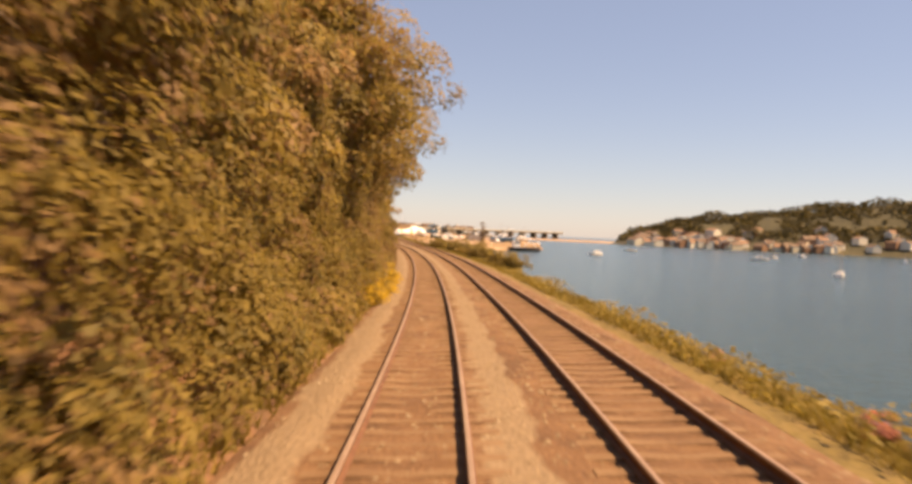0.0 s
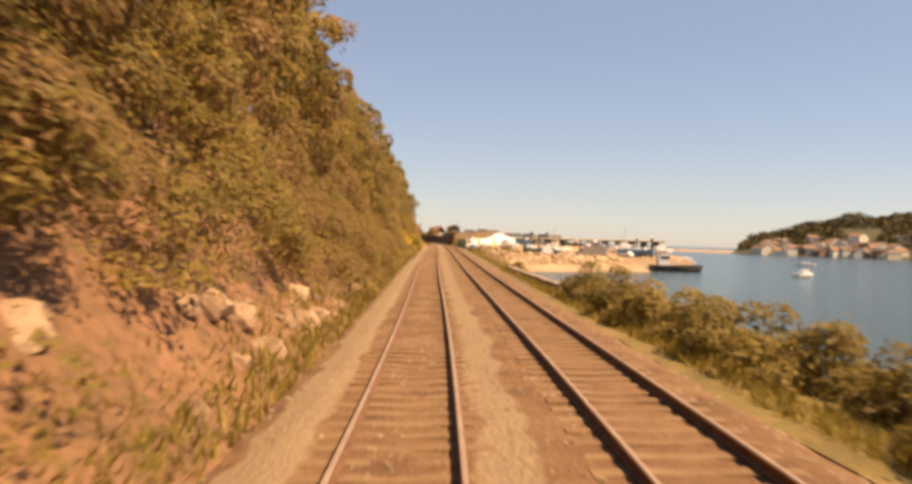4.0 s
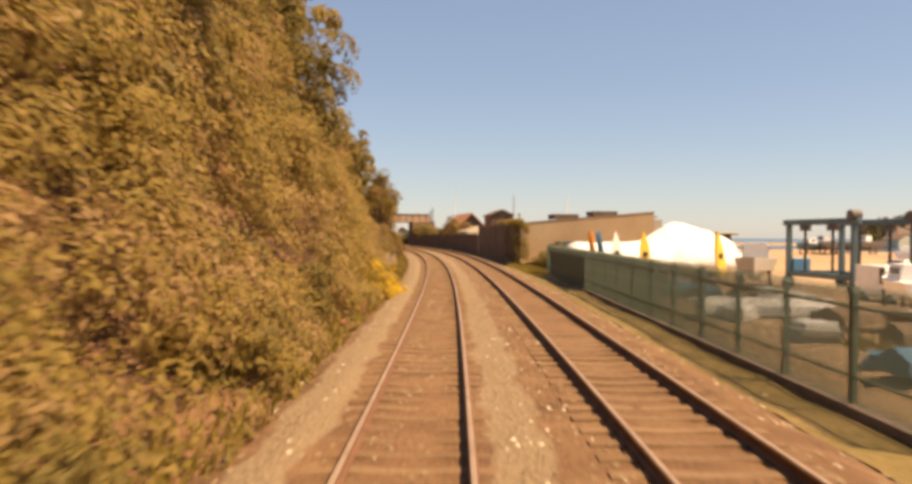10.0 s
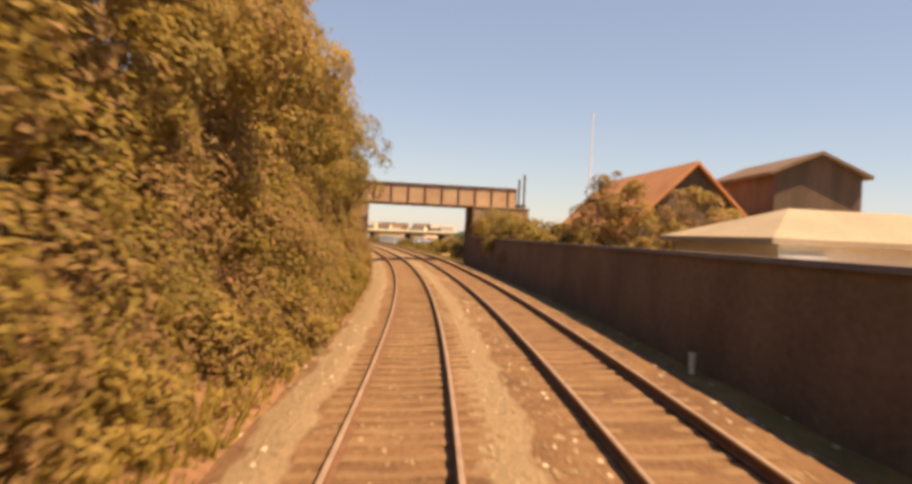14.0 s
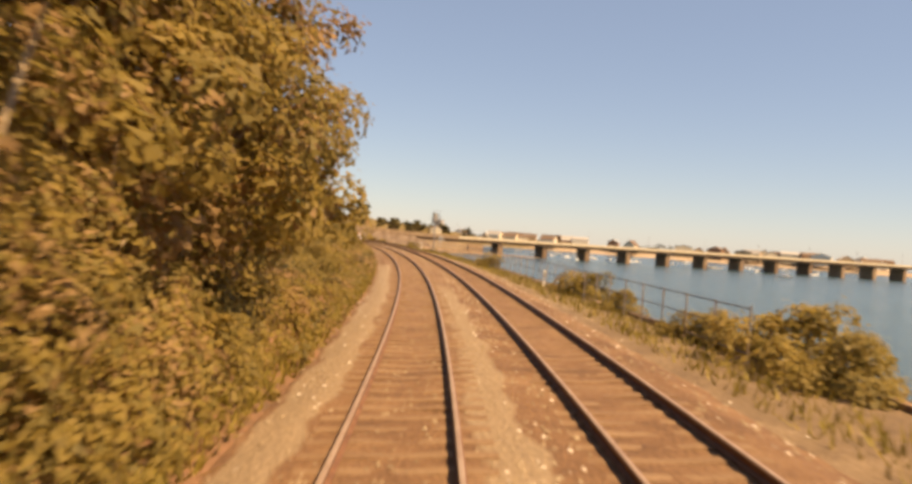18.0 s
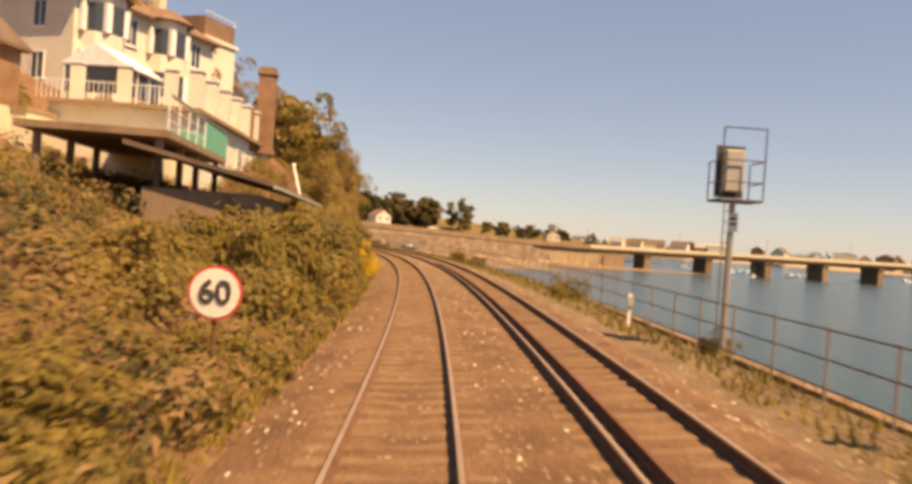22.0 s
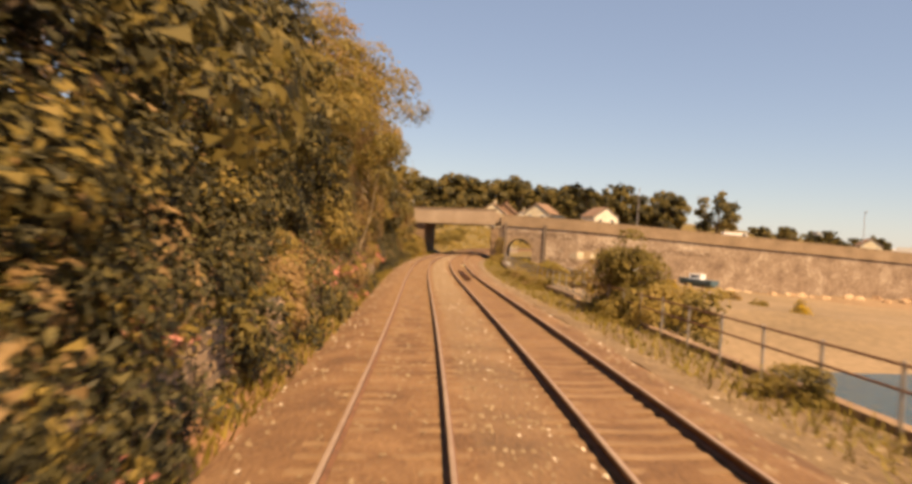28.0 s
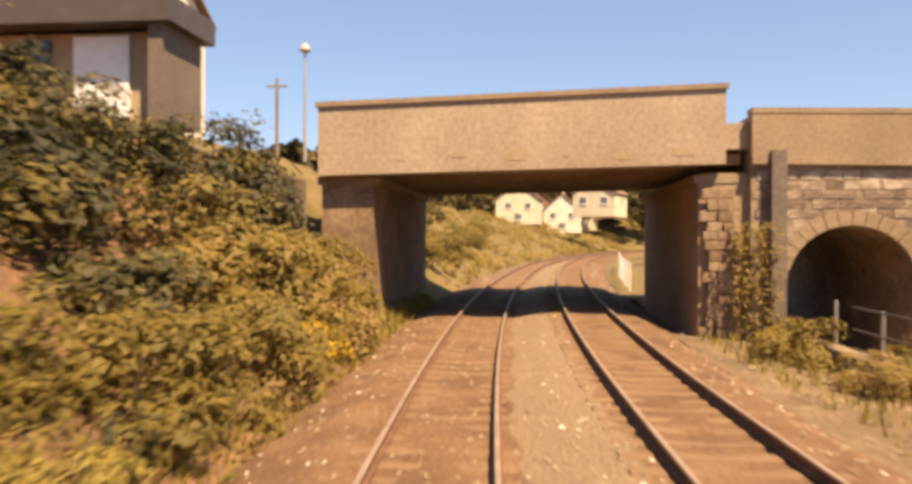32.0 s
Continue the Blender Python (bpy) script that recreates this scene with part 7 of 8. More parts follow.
part("bracket", boxes((-.6, -.5, -.13, .13, .05, .06)), RUST, ch)

# ---- footbridge ----
fb = thing("footbridge", spot(464.6, 0, 0), "steel plate girder footbridge over both tracks on stone abutments", "bridge")
for y0, y1 in ((-2.4, -2.2), (2.2, 2.4)):
    g = part("girder", boxes((-9, 11.4, y0, y1, 5.35, 7.15)), shade("faded_buff_steel", [(.34, .21, .12), (.45, .30, .19), (.55, .39, .26)], .6, 12, .8, .3) if y0 < 0 else RUST, fb, "faded buff riveted plate girder")
    for i in range(13):
        part("stiffener", boxes((-8.6 + 1.6 * i - .05, -8.6 + 1.6 * i + .05, y0 - .09, y0, 5.45, 7.05)), RUST, g)
    part("flange", boxes((-9, 11.4, y0 - .12, y1 + .12, 5.25, 5.35), (-9, 11.4, y0 - .12, y1 + .12, 7.15, 7.22)), RUST, g)
part("deck", boxes((-9, 12.4, -2.2, 2.2, 5.5, 5.7)), DARKSTEEL, fb)
for i in range(11):
    part("cross_beam", boxes((-8 + 1.9 * i - .1, -8 + 1.9 * i + .1, -2.2, 2.2, 5.25, 5.5)), DARKSTEEL, fb)
for x in (11.6, 12.1):
    part("gate_post", boxes((x - .09, x + .09, -2.55, -2.41, 5.2, 8.1 if x < 12 else 8.6)), DARKSTEEL, fb)
for i in range(5):
    part("railing_bar", rods(((-8.6 + .25 * i, -2.35, 7.2), (-8.6 + .25 * i, -2.35, 8.3), .02), seg=5), DARKSTEEL, fb)
for side, x0, x1 in ((1, -8.0, -2.75), (-1, 7.25, 12.5)):
    ab = thing("abutment", spot(464.6, 0, 0), "rough stone bridge abutment", "abutment", "bridge abutments")
    part("core", boxes((x0, x1, -2.9, 2.7, -1, 5.2)), MASONRY, ab)
    part("coping", boxes((x0 - .1, x1 + .1, -3.0, 2.8, 5.2, 5.34)), CONCRETE, ab)
    xf = x1 if side > 0 else x0
    lay_stones(ab, -2.9, 2.7, xf + .01 * side, -0.6, 5.1, 0.3, 0.5, side, 110, 8 + side, proud=0.025, jumble=0.03, onto=ab.matrix_world)
    fm = ab.matrix_world @ Matrix.Translation((0, -2.9, 0)) @ Matrix.Rotation(radians(-90), 4, "Z")
    lay_stones(ab, min(x0, x1), max(x0, x1), 0.01, -0.6, 5.1, 0.3, 0.5, 1, 150, 18 + side, proud=0.025, jumble=0.03, onto=fm)

# ---- road bridge and causeway ----
RB = spot(850, 0, 0, -1)
STAINED = shade("stained_concrete", [(.24, .165, .105), (.34, .25, .17), (.46, .35, .25)], .35, 7, .9, .4)
rb = thing("road_bridge", RB, "concrete road bridge over the railway with a solid parapet", "bridge")
part("fascia", prism([(-5.2, 4.5), (7.45, 4.8), (7.45, 7.08), (-5.2, 6.68)], 0, .45), STAINED, rb)
part("parapet_coping", prism([(-5.28, 6.68), (7.52, 7.08), (7.52, 7.24), (-5.28, 6.84)], -.08, .55), CONCRETE, rb)
part("far_fascia", prism([(-5.2, 4.5), (7.45, 4.8), (7.45, 7.08), (-5.2, 6.68)], 12.3, 12.75), STAINED, rb)
part("deck", prism([(-5.2, 5.1), (8.3, 5.3), (8.3, 6.1), (-5.2, 5.9)], .45, 12.3), STAINED, rb)
for i in range(8):
    part("deck_beam", boxes((-5.1, 8.1, .9 + 1.5 * i, 1.3 + 1.5 * i, 4.85, 5.2)), STAINED, rb)
for i in range(6):
    part("stain_patch", boxes((-2.6 + 1.7 * i, -2.35 + 1.7 * i + .2 * (i % 3), -.012, 0.0, 4.95 + .1 * (i % 2), 5.05 + .12 * (i % 3))), BUILT, rb, "pale scar in the concrete")
for x0, x1, nm in ((-5.2, -3.5, 0), (6.75, 8.25, 1)):
    p = part("abutment_wall", boxes((x0, x1, .5, 12.5, -1.2, 4.55)), MASONRY, rb, "stone abutment")
    part("bearing_ledge", boxes((x0 - .15, x1 + .15, .47, 12.6, 4.25, 4.5)), CONCRETE, p)
lay_stones(rb, 6.9, 7.85, 0.01, -0.6, 4.2, 0.34, 0.36, 1, 60, 31, proud=0.03, onto=RB @ Matrix.Translation((0, .3, 0)) @ Matrix.Rotation(radians(-90), 4, "Z"))
cw = thing("causeway", RB, "long stone road causeway with an arch and parapet", "causeway")
PAINTED = ((17.4, 1.3, .5, .35, SHEET), (19.4, .5, 1.1, .8, SHEET), (20.4, .4, 1.0, 1.1, CREAM), (21.4, .45, 1.1, 1.2, BUILT), (22.4, .4, 1.0, 1.0, CREAM), (23.4, .35, 1.1, 1.1, SHEET), (24.4, .4, 1.0, .7, BUILT))
arch = [(9.3, -2.5), (9.3, 1.1)] + [(11.2 - 1.9 * math.cos(a), 1.1 + 1.85 * math.sin(a)) for a in np.linspace(.25, math.pi - .25, 9)] + [(13.1, 1.1), (13.1, -2.5)]
KX = (8.25, 20, 40, 54, 80, 104)


def top(x):
    """Height of the causeway's parapet above the rails."""
    return float(np.interp(x, (8.25, 20, 40, 54, 80, 104, 640), (6.35, 6.15, 5.4, 4.9, 3.85, 3.5, 7.5)))


def bend(x):
    """How far the road swings away from the square line of the bridge."""
    return float(np.interp(x, (20, 104, 640), (0, 14, 41)))


def bowed(bm):
    for v in bm.verts:
        v.co.y += bend(v.co.x)
    return bm


def runs(low, high, y0, y1):
    """A bent strip of straight lengths between two lines of (x, z)."""
    bm = bmesh.new()
    rings = [[bm.verts.new((x, y + bend(x), z)) for y, z in ((y0, a), (y1, a), (y1, b), (y0, b))] for (x, a), (_, b) in zip(low, high)]
    for p, q in zip(rings, rings[1:]):
        for k in range(4):
            bm.faces.new((p[k], q[k], q[(k + 1) % 4], p[(k + 1) % 4]))
    bm.faces.new(rings[0])
    bm.faces.new(rings[-1][::-1])
    bmesh.ops.recalc_face_normals(bm, faces=bm.faces)
    return bm


def band(k0, k1, lo, hi, y0, y1):
    """A strip along the causeway between two depths below the parapet's top."""
    ks = [k for k in KX if k0 <= k <= k1]
    return runs([(k, top(k) + lo) for k in ks], [(k, top(k) + hi) for k in ks], y0, y1)


part("wall", prism([(8.25, -2.5)] + arch + [(20, -3), (20, top(20) - .05), (8.25, 6.3)], .25, 12.5), GRIMY, cw)
part("long_wall", runs([(20, -3), (40, -5), (54, -6), (80, -7), (93, -7)], [(20, top(20) - .05), (40, top(40) - .05), (54, top(54) - .05), (80, top(80) - 1.4), (93, -3.6)], .25, 12.5), GRIMY, cw)
part("string_course", band(8.25, 80, -1.55, -1.35, .05, .25), CONCRETE, cw)
part("coping", band(8.25, 104, 0, .16, .1, .75), CONCRETE, cw)
part("parapet", band(8.25, 80, -1.35, 0, .12, .25), CONCRETE, cw, "smooth pale parapet band")
part("edge_beam", band(80, 104, -1.5, 0, .12, .6), CONCRETE, cw, "pale concrete edge of the bridge deck")
part("girder", band(80, 104, -3.1, -1.5, 1.2, 11.6), MASONRY, cw, "dark girder under the deck")
part("low_wall", runs([(84, -7), (104, -7), (116, -7)], [(84, .6), (104, .3), (116, .2)], .5, 12.4), BUILT, cw, "pale low wall under the deck")
for x in np.arange(90, 115, 6.0):
    part("buttress", bowed(boxes((x - .35, x + .35, .3, .5, -7, .1))), BUILT, cw)
for x, z, w_, h_, c_ in PAINTED:
    part("painted_patch", bowed(boxes((x - w_ / 2, x + w_ / 2, .19, .25, z, z + h_))), c_, cw, "faded painted patch on the stones")
for x in (9.0, 14.9):
    part("pilaster", boxes((x - .22, x + .22, -.08, .25, -2.2, 5.2)), DARKWALL, cw)
GRIMY_ME = [me.copy() for me in STONE_ME]
for me in GRIMY_ME:
    me.materials[0] = GRIMY
fmc = RB @ Matrix.Translation((0, .25, 0)) @ Matrix.Rotation(radians(-90), 4, "Z")
lay_stones(cw, 8.4, 20, 0.01, 3.15, 4.6, 0.3, 0.5, 1, 70, 33, proud=0.014, jumble=0.04, onto=fmc, shapes=GRIMY_ME, mat=GRIMY)
fmd = RB @ Matrix.Translation((20, .25, 0)) @ Matrix.Rotation(math.atan(14 / 84), 4, "Z") @ Matrix.Translation((-20, 0, 0)) @ Matrix.Rotation(radians(-90), 4, "Z")
lay_stones(cw, 20, 40, 0.01, 1.9, 3.9, 0.3, 0.5, 1, 90, 35, proud=0.014, jumble=0.04, onto=fmd, shapes=GRIMY_ME, mat=GRIMY)
lay_stones(cw, 13.5, 20, 0.01, -1.2, 3.1, 0.3, 0.5, 1, 70, 34, proud=0.014, jumble=0.04, onto=fmc, shapes=GRIMY_ME, mat=GRIMY)
ring = bmesh.new()
for a in np.linspace(.25, math.pi - .25, 15)[:-1]:
    b = a + (math.pi - .5) / 14 * .93
    pts = [(11.2 - r_ * math.cos(q), 1.1 + (r_ - .05) * math.sin(q)) for r_, q in ((1.9, a), (2.35, a), (2.35, b), (1.9, b))]
    ring = bmesh.new()
    v = [ring.verts.new((x, y, z)) for y in (.18, .30) for x, z in pts]
    for f in ((0, 1, 2, 3), (7, 6, 5, 4), (0, 4, 5, 1), (1, 5, 6, 2), (2, 6, 7, 3), (3, 7, 4, 0)):
        ring.faces.new([v[i] for i in f])
    bmesh.ops.recalc_face_normals(ring, faces=ring.faces)
    part("arch_stone", ring, CONCRETE, cw)
part("abutment_end", bowed(boxes((109, 117, -.4, 13, -8, .25))), MASONRY, cw)

rv = thing("river_bridge", RB, "long low road bridge on many piers across the estuary", "bridge")
def span(lo, hi, y0, y1):
    return runs([(104, top(104) + lo), (640, top(640) + lo)], [(104, top(104) + hi), (640, top(640) + hi)], y0, y1)


part("deck", span(-1.5, -1.0, .3, 12.3), CONCRETE, rv)
for y0 in (.9, 5.0, 9.4):
    part("girder", span(-2.7, -1.5, y0, y0 + 2.0), MASONRY, rv, "dark girder under the deck")
for y0 in (.3, 12.1):
    part("parapet", span(-1.0, .05, y0, y0 + .2), CREAM, rv, "pale parapet")
for x in np.arange(127, 640, 25.0):
    p = part("pier", bowed(boxes((x - 1.25, x + 1.25, .8, 11.8, -9, top(x) - 3.0))), MASONRY, rv)
    part("pier_cap", bowed(boxes((x - 1.5, x + 1.5, .4, 12.2, top(x) - 3.0, top(x) - 2.7))), CONCRETE, p)
for x in np.arange(30, 600, 38.0):
    lp = thing("street_lamp", RB @ Matrix.Translation((float(x), 11.2 + bend(x), top(x) - 1)), "thin grey street lamp on the road bridge", "street lamp", "bridge lamps")
    part("column", rods(((0, 0, 0), (0, 0, 7.5), .09, .05)), STEEL, lp)
    part("lantern", boxes((-.12, .12, -.9, 0, 7.4, 7.55)), GREYP, lp)
lm = thing("street_lamp", spot(861, -9, 6.0), "grey street lamp with a domed lantern beside the bridge", "street lamp", "road lamps")
part("column", rods(((0, 0, 0), (0, 0, 5.2), .09, .05)), STEEL, lm)
part("lantern", rods(((0, 0, 5.2), (0, 0, 5.5), .3, .12), ((0, 0, 5.08), (0, 0, 5.2), .12, .3), seg=12), GREYP, lm)
tp = thing("wooden_pole", spot(868, -13, 6.0), "brown wooden telegraph pole", "pole")
part("pole", rods(((0, 0, 0), (0, 0, 5.4), .12, .09)), WOOD, tp)
part("cross_arm", boxes((-.6, .6, -.05, .05, 4.9, 5.0)), WOOD, tp)
van(RB @ Matrix.Translation((17, 4.2, 5.45)) @ Matrix.Rotation(radians(-90), 4, "Z"), SIGNALBLACK, "dark car driving level with the parapet", 4.3, 1.8, 1.45, "car", True)
van(RB @ Matrix.Translation((46, 12.2, 4.0)) @ Matrix.Rotation(radians(-90), 4, "Z"), WHITEP, "white van on the causeway", 5.0)
ivy("approach_ivy", 845.6, 847.6, -19, -5.6, 0.3, 5.9, 9000, 177, "dark leaves over the stone wall below the road", [LEAFDARKSHADE, LEAFDARK])
gl = wall_thing("approach_wall", "dark stone wall below the road on the hillside")
part("core", prism([(-26, -1), (-5.4, -1), (-5.4, 4.3), (-7.5, 4.9), (-9.5, 5.5), (-12, 6.1), (-26, 6.2)], -2.0, -.6), GRIMY, gl).matrix_local = RB
sh = thing("roadside_shelter", RB @ Matrix.Translation((-12.2, -3.2, 5.6)), "dilapidated roadside shelter with a flat dark roof and white panel", "shelter")
part("back_wall", boxes((-5, 4, .8, 1.0, 0, 2.6)), WOOD, sh)
part("roof", boxes((-5.6, 4.4, -1.6, 1.3, 2.6, 3.3)), DARKSTEEL, sh)
part("side_wall", boxes((3.7, 4.1, -1.4, 1.0, 0, 2.6)), DARKWALL, sh)
part("panel", boxes((1.3, 2.9, -.9, -.8, .2, 2.4)), WHITEP, sh, "white panel")
for x0, x1 in ((-.2, .6), (-2.4, -1.4)):
    part("window", boxes((x0, x1, -.92, -.82, .7, 2.3)), GLASS, sh)
part("front_wall", boxes((-5, 4, -.8, -.7, 0, 2.5)), BUILT, sh)
building(RB @ Matrix.Translation((-17, 4, 6.5)) , "white house beside the road bridge", 9, 8, 5.2, 7.6, "x", WHITE, SLATE, [("S", -2.2, 3.6, 1.3, 1.5), ("S", 2, 3.6, 1.3, 1.5), ("E", 0, 3.6, 1.3, 1.5)])

# shore at the foot of the causeway
def shore(x, y):
    return -3.0 - np.clip(-y, 0, 30) * 0.17 - np.clip(x - 70, 0, 80) * 0.018
xs_, yy_ = np.meshgrid(np.arange(14, 150, 3.0), np.arange(-24, 0.3, 1.5), indexing="ij")
ra_ = np.array(RB)
v_ = np.stack([xs_, yy_ + np.interp(xs_, (20, 104), (0, 14)), shore(xs_, yy_) + 0.15 * fbm(xs_ * .3, yy_ * .5, 58)], -1).reshape(-1, 3) @ ra_[:3, :3].T + ra_[:3, 3]
n_ = yy_.shape[1]
i_ = (np.arange(len(xs_) - 1)[:, None] * n_ + np.arange(n_ - 1)[None]).ravel()
tagged(raw("causeway_shore", v_, np.stack([i_, i_ + n_, i_ + n_ + 1, i_ + 1], -1), MUD, smooth=True), "pale sand and shingle at the causeway foot", "shore", kind="structure")
for k in range(90):
    x_, y_ = RR.uniform(16, 108), -abs(RR.normal(0, 1.6))
    o = new("rubble_block", ROCKS[RR.integers(4)])
    o.matrix_world = RB @ Matrix.Translation((x_, y_ + bend(x_), float(shore(x_, y_)))) @ Matrix.Rotation(RR.uniform(0, 6), 4, "Z") @ Matrix.Scale(RR.uniform(.3, .8), 4)
    tagged(o, "weathered rubble block at the causeway foot", "rock", "causeway rubble")
bx_ = thing("cable_box", spot(797, SPACING + .1, -0.17), "flat white box lying between the rails", "box")
part("case", boxes((-.22, .22, -.14, .14, 0, .12), bevel=.015), WHITEP, bx_)
part("lid", boxes((-.23, .23, -.15, .15, .12, .14)), ENAMEL, bx_)

tk = thing("tank", spot(356.0, 13.4, -0.6, 4), "dark teal metal tank on a low stand beside the workshop", "tank")
part("body", boxes((-1.3, 1.3, -.9, .9, .9, 2.3), bevel=.06), TEAL, tk)
part("lid", boxes((-1.36, 1.36, -.96, .96, 2.3, 2.4)), TEAL, tk)
part("spout", boxes((-2.1, -1.3, -.12, .12, 1.95, 2.2)), DARKSTEEL, tk)
for x in (-1.1, 1.1):
    for y in (-.7, .7):
        part("leg", boxes((x - .07, x + .07, y - .07, y + .07, 0, .9)), DARKSTEEL, tk)

# ---- houses above the line ----
def stood(x, y, z, turn):
    return Matrix.Translation((x, y, z)) @ Matrix.Rotation(radians(turn), 4, "Z")


h1 = building(stood(-161.7, 568.3, 6.6, 30), "white house with a brown hipped roof, gabled dormers and a balcony", 8.4, 13.4, 4.6, 9.1, "y", WHITE, SLATE,
              [("E", -4.5, 2.7, 1.5, 1.6), ("E", -1, 2.6, 1.8, 2.0), ("E", 3, 2.6, 1.8, 2.0), ("S", .6, 2.9, 1.9, 1.9), ("S", -2.6, 2.9, 1.2, 1.5), ("S", -2.2, -.9, 1.6, 1.9)], [(-1.5, 4, 7.5, 10.2, .8)], hip=3.4, over=.6, base=-2.6)
for x, y, q, w in ((-.2, -4.0, 0, 1.25), (1.9, .6, 90, 1.5)):
    dm = part("dormer", prism([(-w, 4.9), (w, 4.9), (w, 6.9), (0, 8.5), (-w, 6.9)], -1.9, 1.5), WHITE, h1, "white gabled dormer")
    dm.matrix_local = Matrix.Translation((x, y, 0)) @ Matrix.Rotation(radians(q), 4, "Z")
    w_ = part("dormer_window", frame_mesh(w * 1.25, 1.5, bars=2), WHITEP, dm)
    w_.matrix_local = Matrix.Translation((0, -1.9, 6.1))
    part("pane", boxes((-w * .6, w * .6, -.03, .03, -.7, .7)), GLASS, w_)
    for sx in (-1, 1):
        part("dormer_roof", prism([(sx * (w + .2), 6.7), (0, 8.55), (0, 8.68), (sx * (w + .2), 6.84)], -2.1, 1.7), SLATE, dm)
part("balcony", boxes((-1.6, 6.2, -8.2, -6.72, 1.2, 1.4)), CONCRETE, h1)
part("side_balcony", boxes((4.22, 6.2, -6.7, 7.5, 1.2, 1.4)), CONCRETE, h1)
part("balcony_rail", rods(*[((float(x), -8.1, 1.4), (float(x), -8.1, 2.4), .03) for x in np.arange(-1.5, 6.2, .7)], ((-1.5, -8.1, 2.4), (6.1, -8.1, 2.4), .04), seg=5), STEEL, h1)
part("side_rail", rods(*[((6.1, float(y), 1.4), (6.1, float(y), 2.4), .03) for y in np.arange(-7.4, 7.5, .9)], ((6.1, -8.1, 2.4), (6.1, 7.5, 2.4), .04), seg=5), STEEL, h1)
part("terrace", boxes((4.22, 7.0, -7.5, 9.5, -4.5, -.8)), WOOD, h1)
for y in (-6, -2, 2, 6):
    part("post", boxes((5.9, 6.1, y - .1, y + .1, -.8, 1.2)), WOOD, h1)
h2 = building(stood(-166.6, 584.1, 5.6, 23), "brown brick house with a steep roof and white ground storey", 8.0, 10.2, 5.7, 9.7, "y", BRICK, SLATE,
              [("E", -2.8, 4.3, 1.3, 1.1), ("E", 2.2, 4.3, 1.3, 1.1), ("E", .4, 1.0, 1.4, 1.2), ("S", 1.6, 4.2, 1.3, 1.7)], hip=1.6)
part("ground_storey", boxes((3.9, 4.1, -5.2, 5.2, -2.2, 2.6), (-3.9, 3.9, -5.2, -5.1, -2.2, 2.2)), CREAM, h2, "white rendered ground storey")
part("barge_board", boxes((4.1, 4.4, -5.55, -5.42, 5.3, 5.65)), WHITEP, h2)
part("rain_pipe", rods(((4.06, -.9, 2.6), (4.06, -.9, 5.5), .06), seg=6), BLACKP, h2)
lowr = thing("garden_wall", stood(-165.4, 593.2, 4.6, 23), "cream rendered garden terrace wall", "wall")
part("wall", boxes((-1.6, .3, -3.4, 3.4, -1, 3.5)), CREAM, lowr)
part("coping", boxes((-1.7, .4, -3.5, 3.5, 3.5, 3.65)), CONCRETE, lowr)
villa = building(stood(-184.3, 606.9, 7.6, 12), "tall cream Victorian villa with bay windows and chimneys", 11, 15, 11.2, 14.2, "y", WHITE, TILE,
                 [("E", -2.2, 9.4, 1.2, 2.0), ("E", 5.2, 9.4, 1.2, 2.0), ("E", -2.2, 5.8, 1.3, 2.2), ("E", 5.2, 5.8, 1.3, 2.0), ("S", -3, 9.4, 1.2, 1.9), ("S", 2.5, 9.4, 1.2, 1.9), ("S", 2.5, 5.8, 1.2, 1.9)],
                 [(3.0, -6.9, 10.5, 14.6, .8), (0, -1.4, 13.4, 15.0, 1.1), (2, 4.6, 12.4, 15.0, .8)], hip=4.5, over=.7)
for y in (-5.2, 1.4):
    bay = part("bay", rods(((5.4, y, 3.0), (5.4, y, 11.0), 1.75), seg=10), WHITE, villa, "rounded white bay")
    part("bay_roof", rods(((5.4, y, 11.0), (5.4, y, 12.0), 2.3, .9), seg=10), TILE, bay)
    for z in (6.0, 9.3):
        part("bay_window", rods(((5.43, y, z - .95), (5.43, y, z + .95), 1.77), seg=10), GLASS, bay)
        for q in np.linspace(-1.35, 1.35, 4):
            part("mullion", boxes((5.4 + 1.76 * math.cos(q) - .2, 5.4 + 1.76 * math.cos(q) + .12, y + 1.76 * math.sin(q) - .3, y + 1.76 * math.sin(q) + .3, z - 1, z + 1)), WHITEP, bay)
wing = part("wing", boxes((-4.5, 4.5, 7.5, 12.0, 2, 11.6), (-4.7, 4.7, 7.5, 12.2, 11.6, 11.9)), WHITE, villa, "flat-roofed white wing")
part("wing_roof", boxes((-4.4, 4.4, 7.6, 11.9, 11.9, 13.6)), TILE, wing)
part("wing_rail", rods(((4.4, 7.6, 14.0), (4.4, 11.9, 14.0), .06), ((4.4, 11.9, 13.6), (4.4, 11.9, 14.0), .05), seg=5), WHITEP, wing)
TR = spot(637.5, -12.6, 4.6, -2)
ter = thing("terrace", TR, "white rendered terrace with pillars in front of the villa", "terrace")
part("lower_wall", boxes((-6, 1.2, -7.5, 11.5, -.5, 3.2)), WHITE, ter)
part("garden_storey", boxes((-6, .4, -11, -7.5, -.5, 1.6)), CREAM, ter)
part("floor", boxes((-6, 1.6, -7.9, 12, 3.2, 3.4)), CONCRETE, ter)
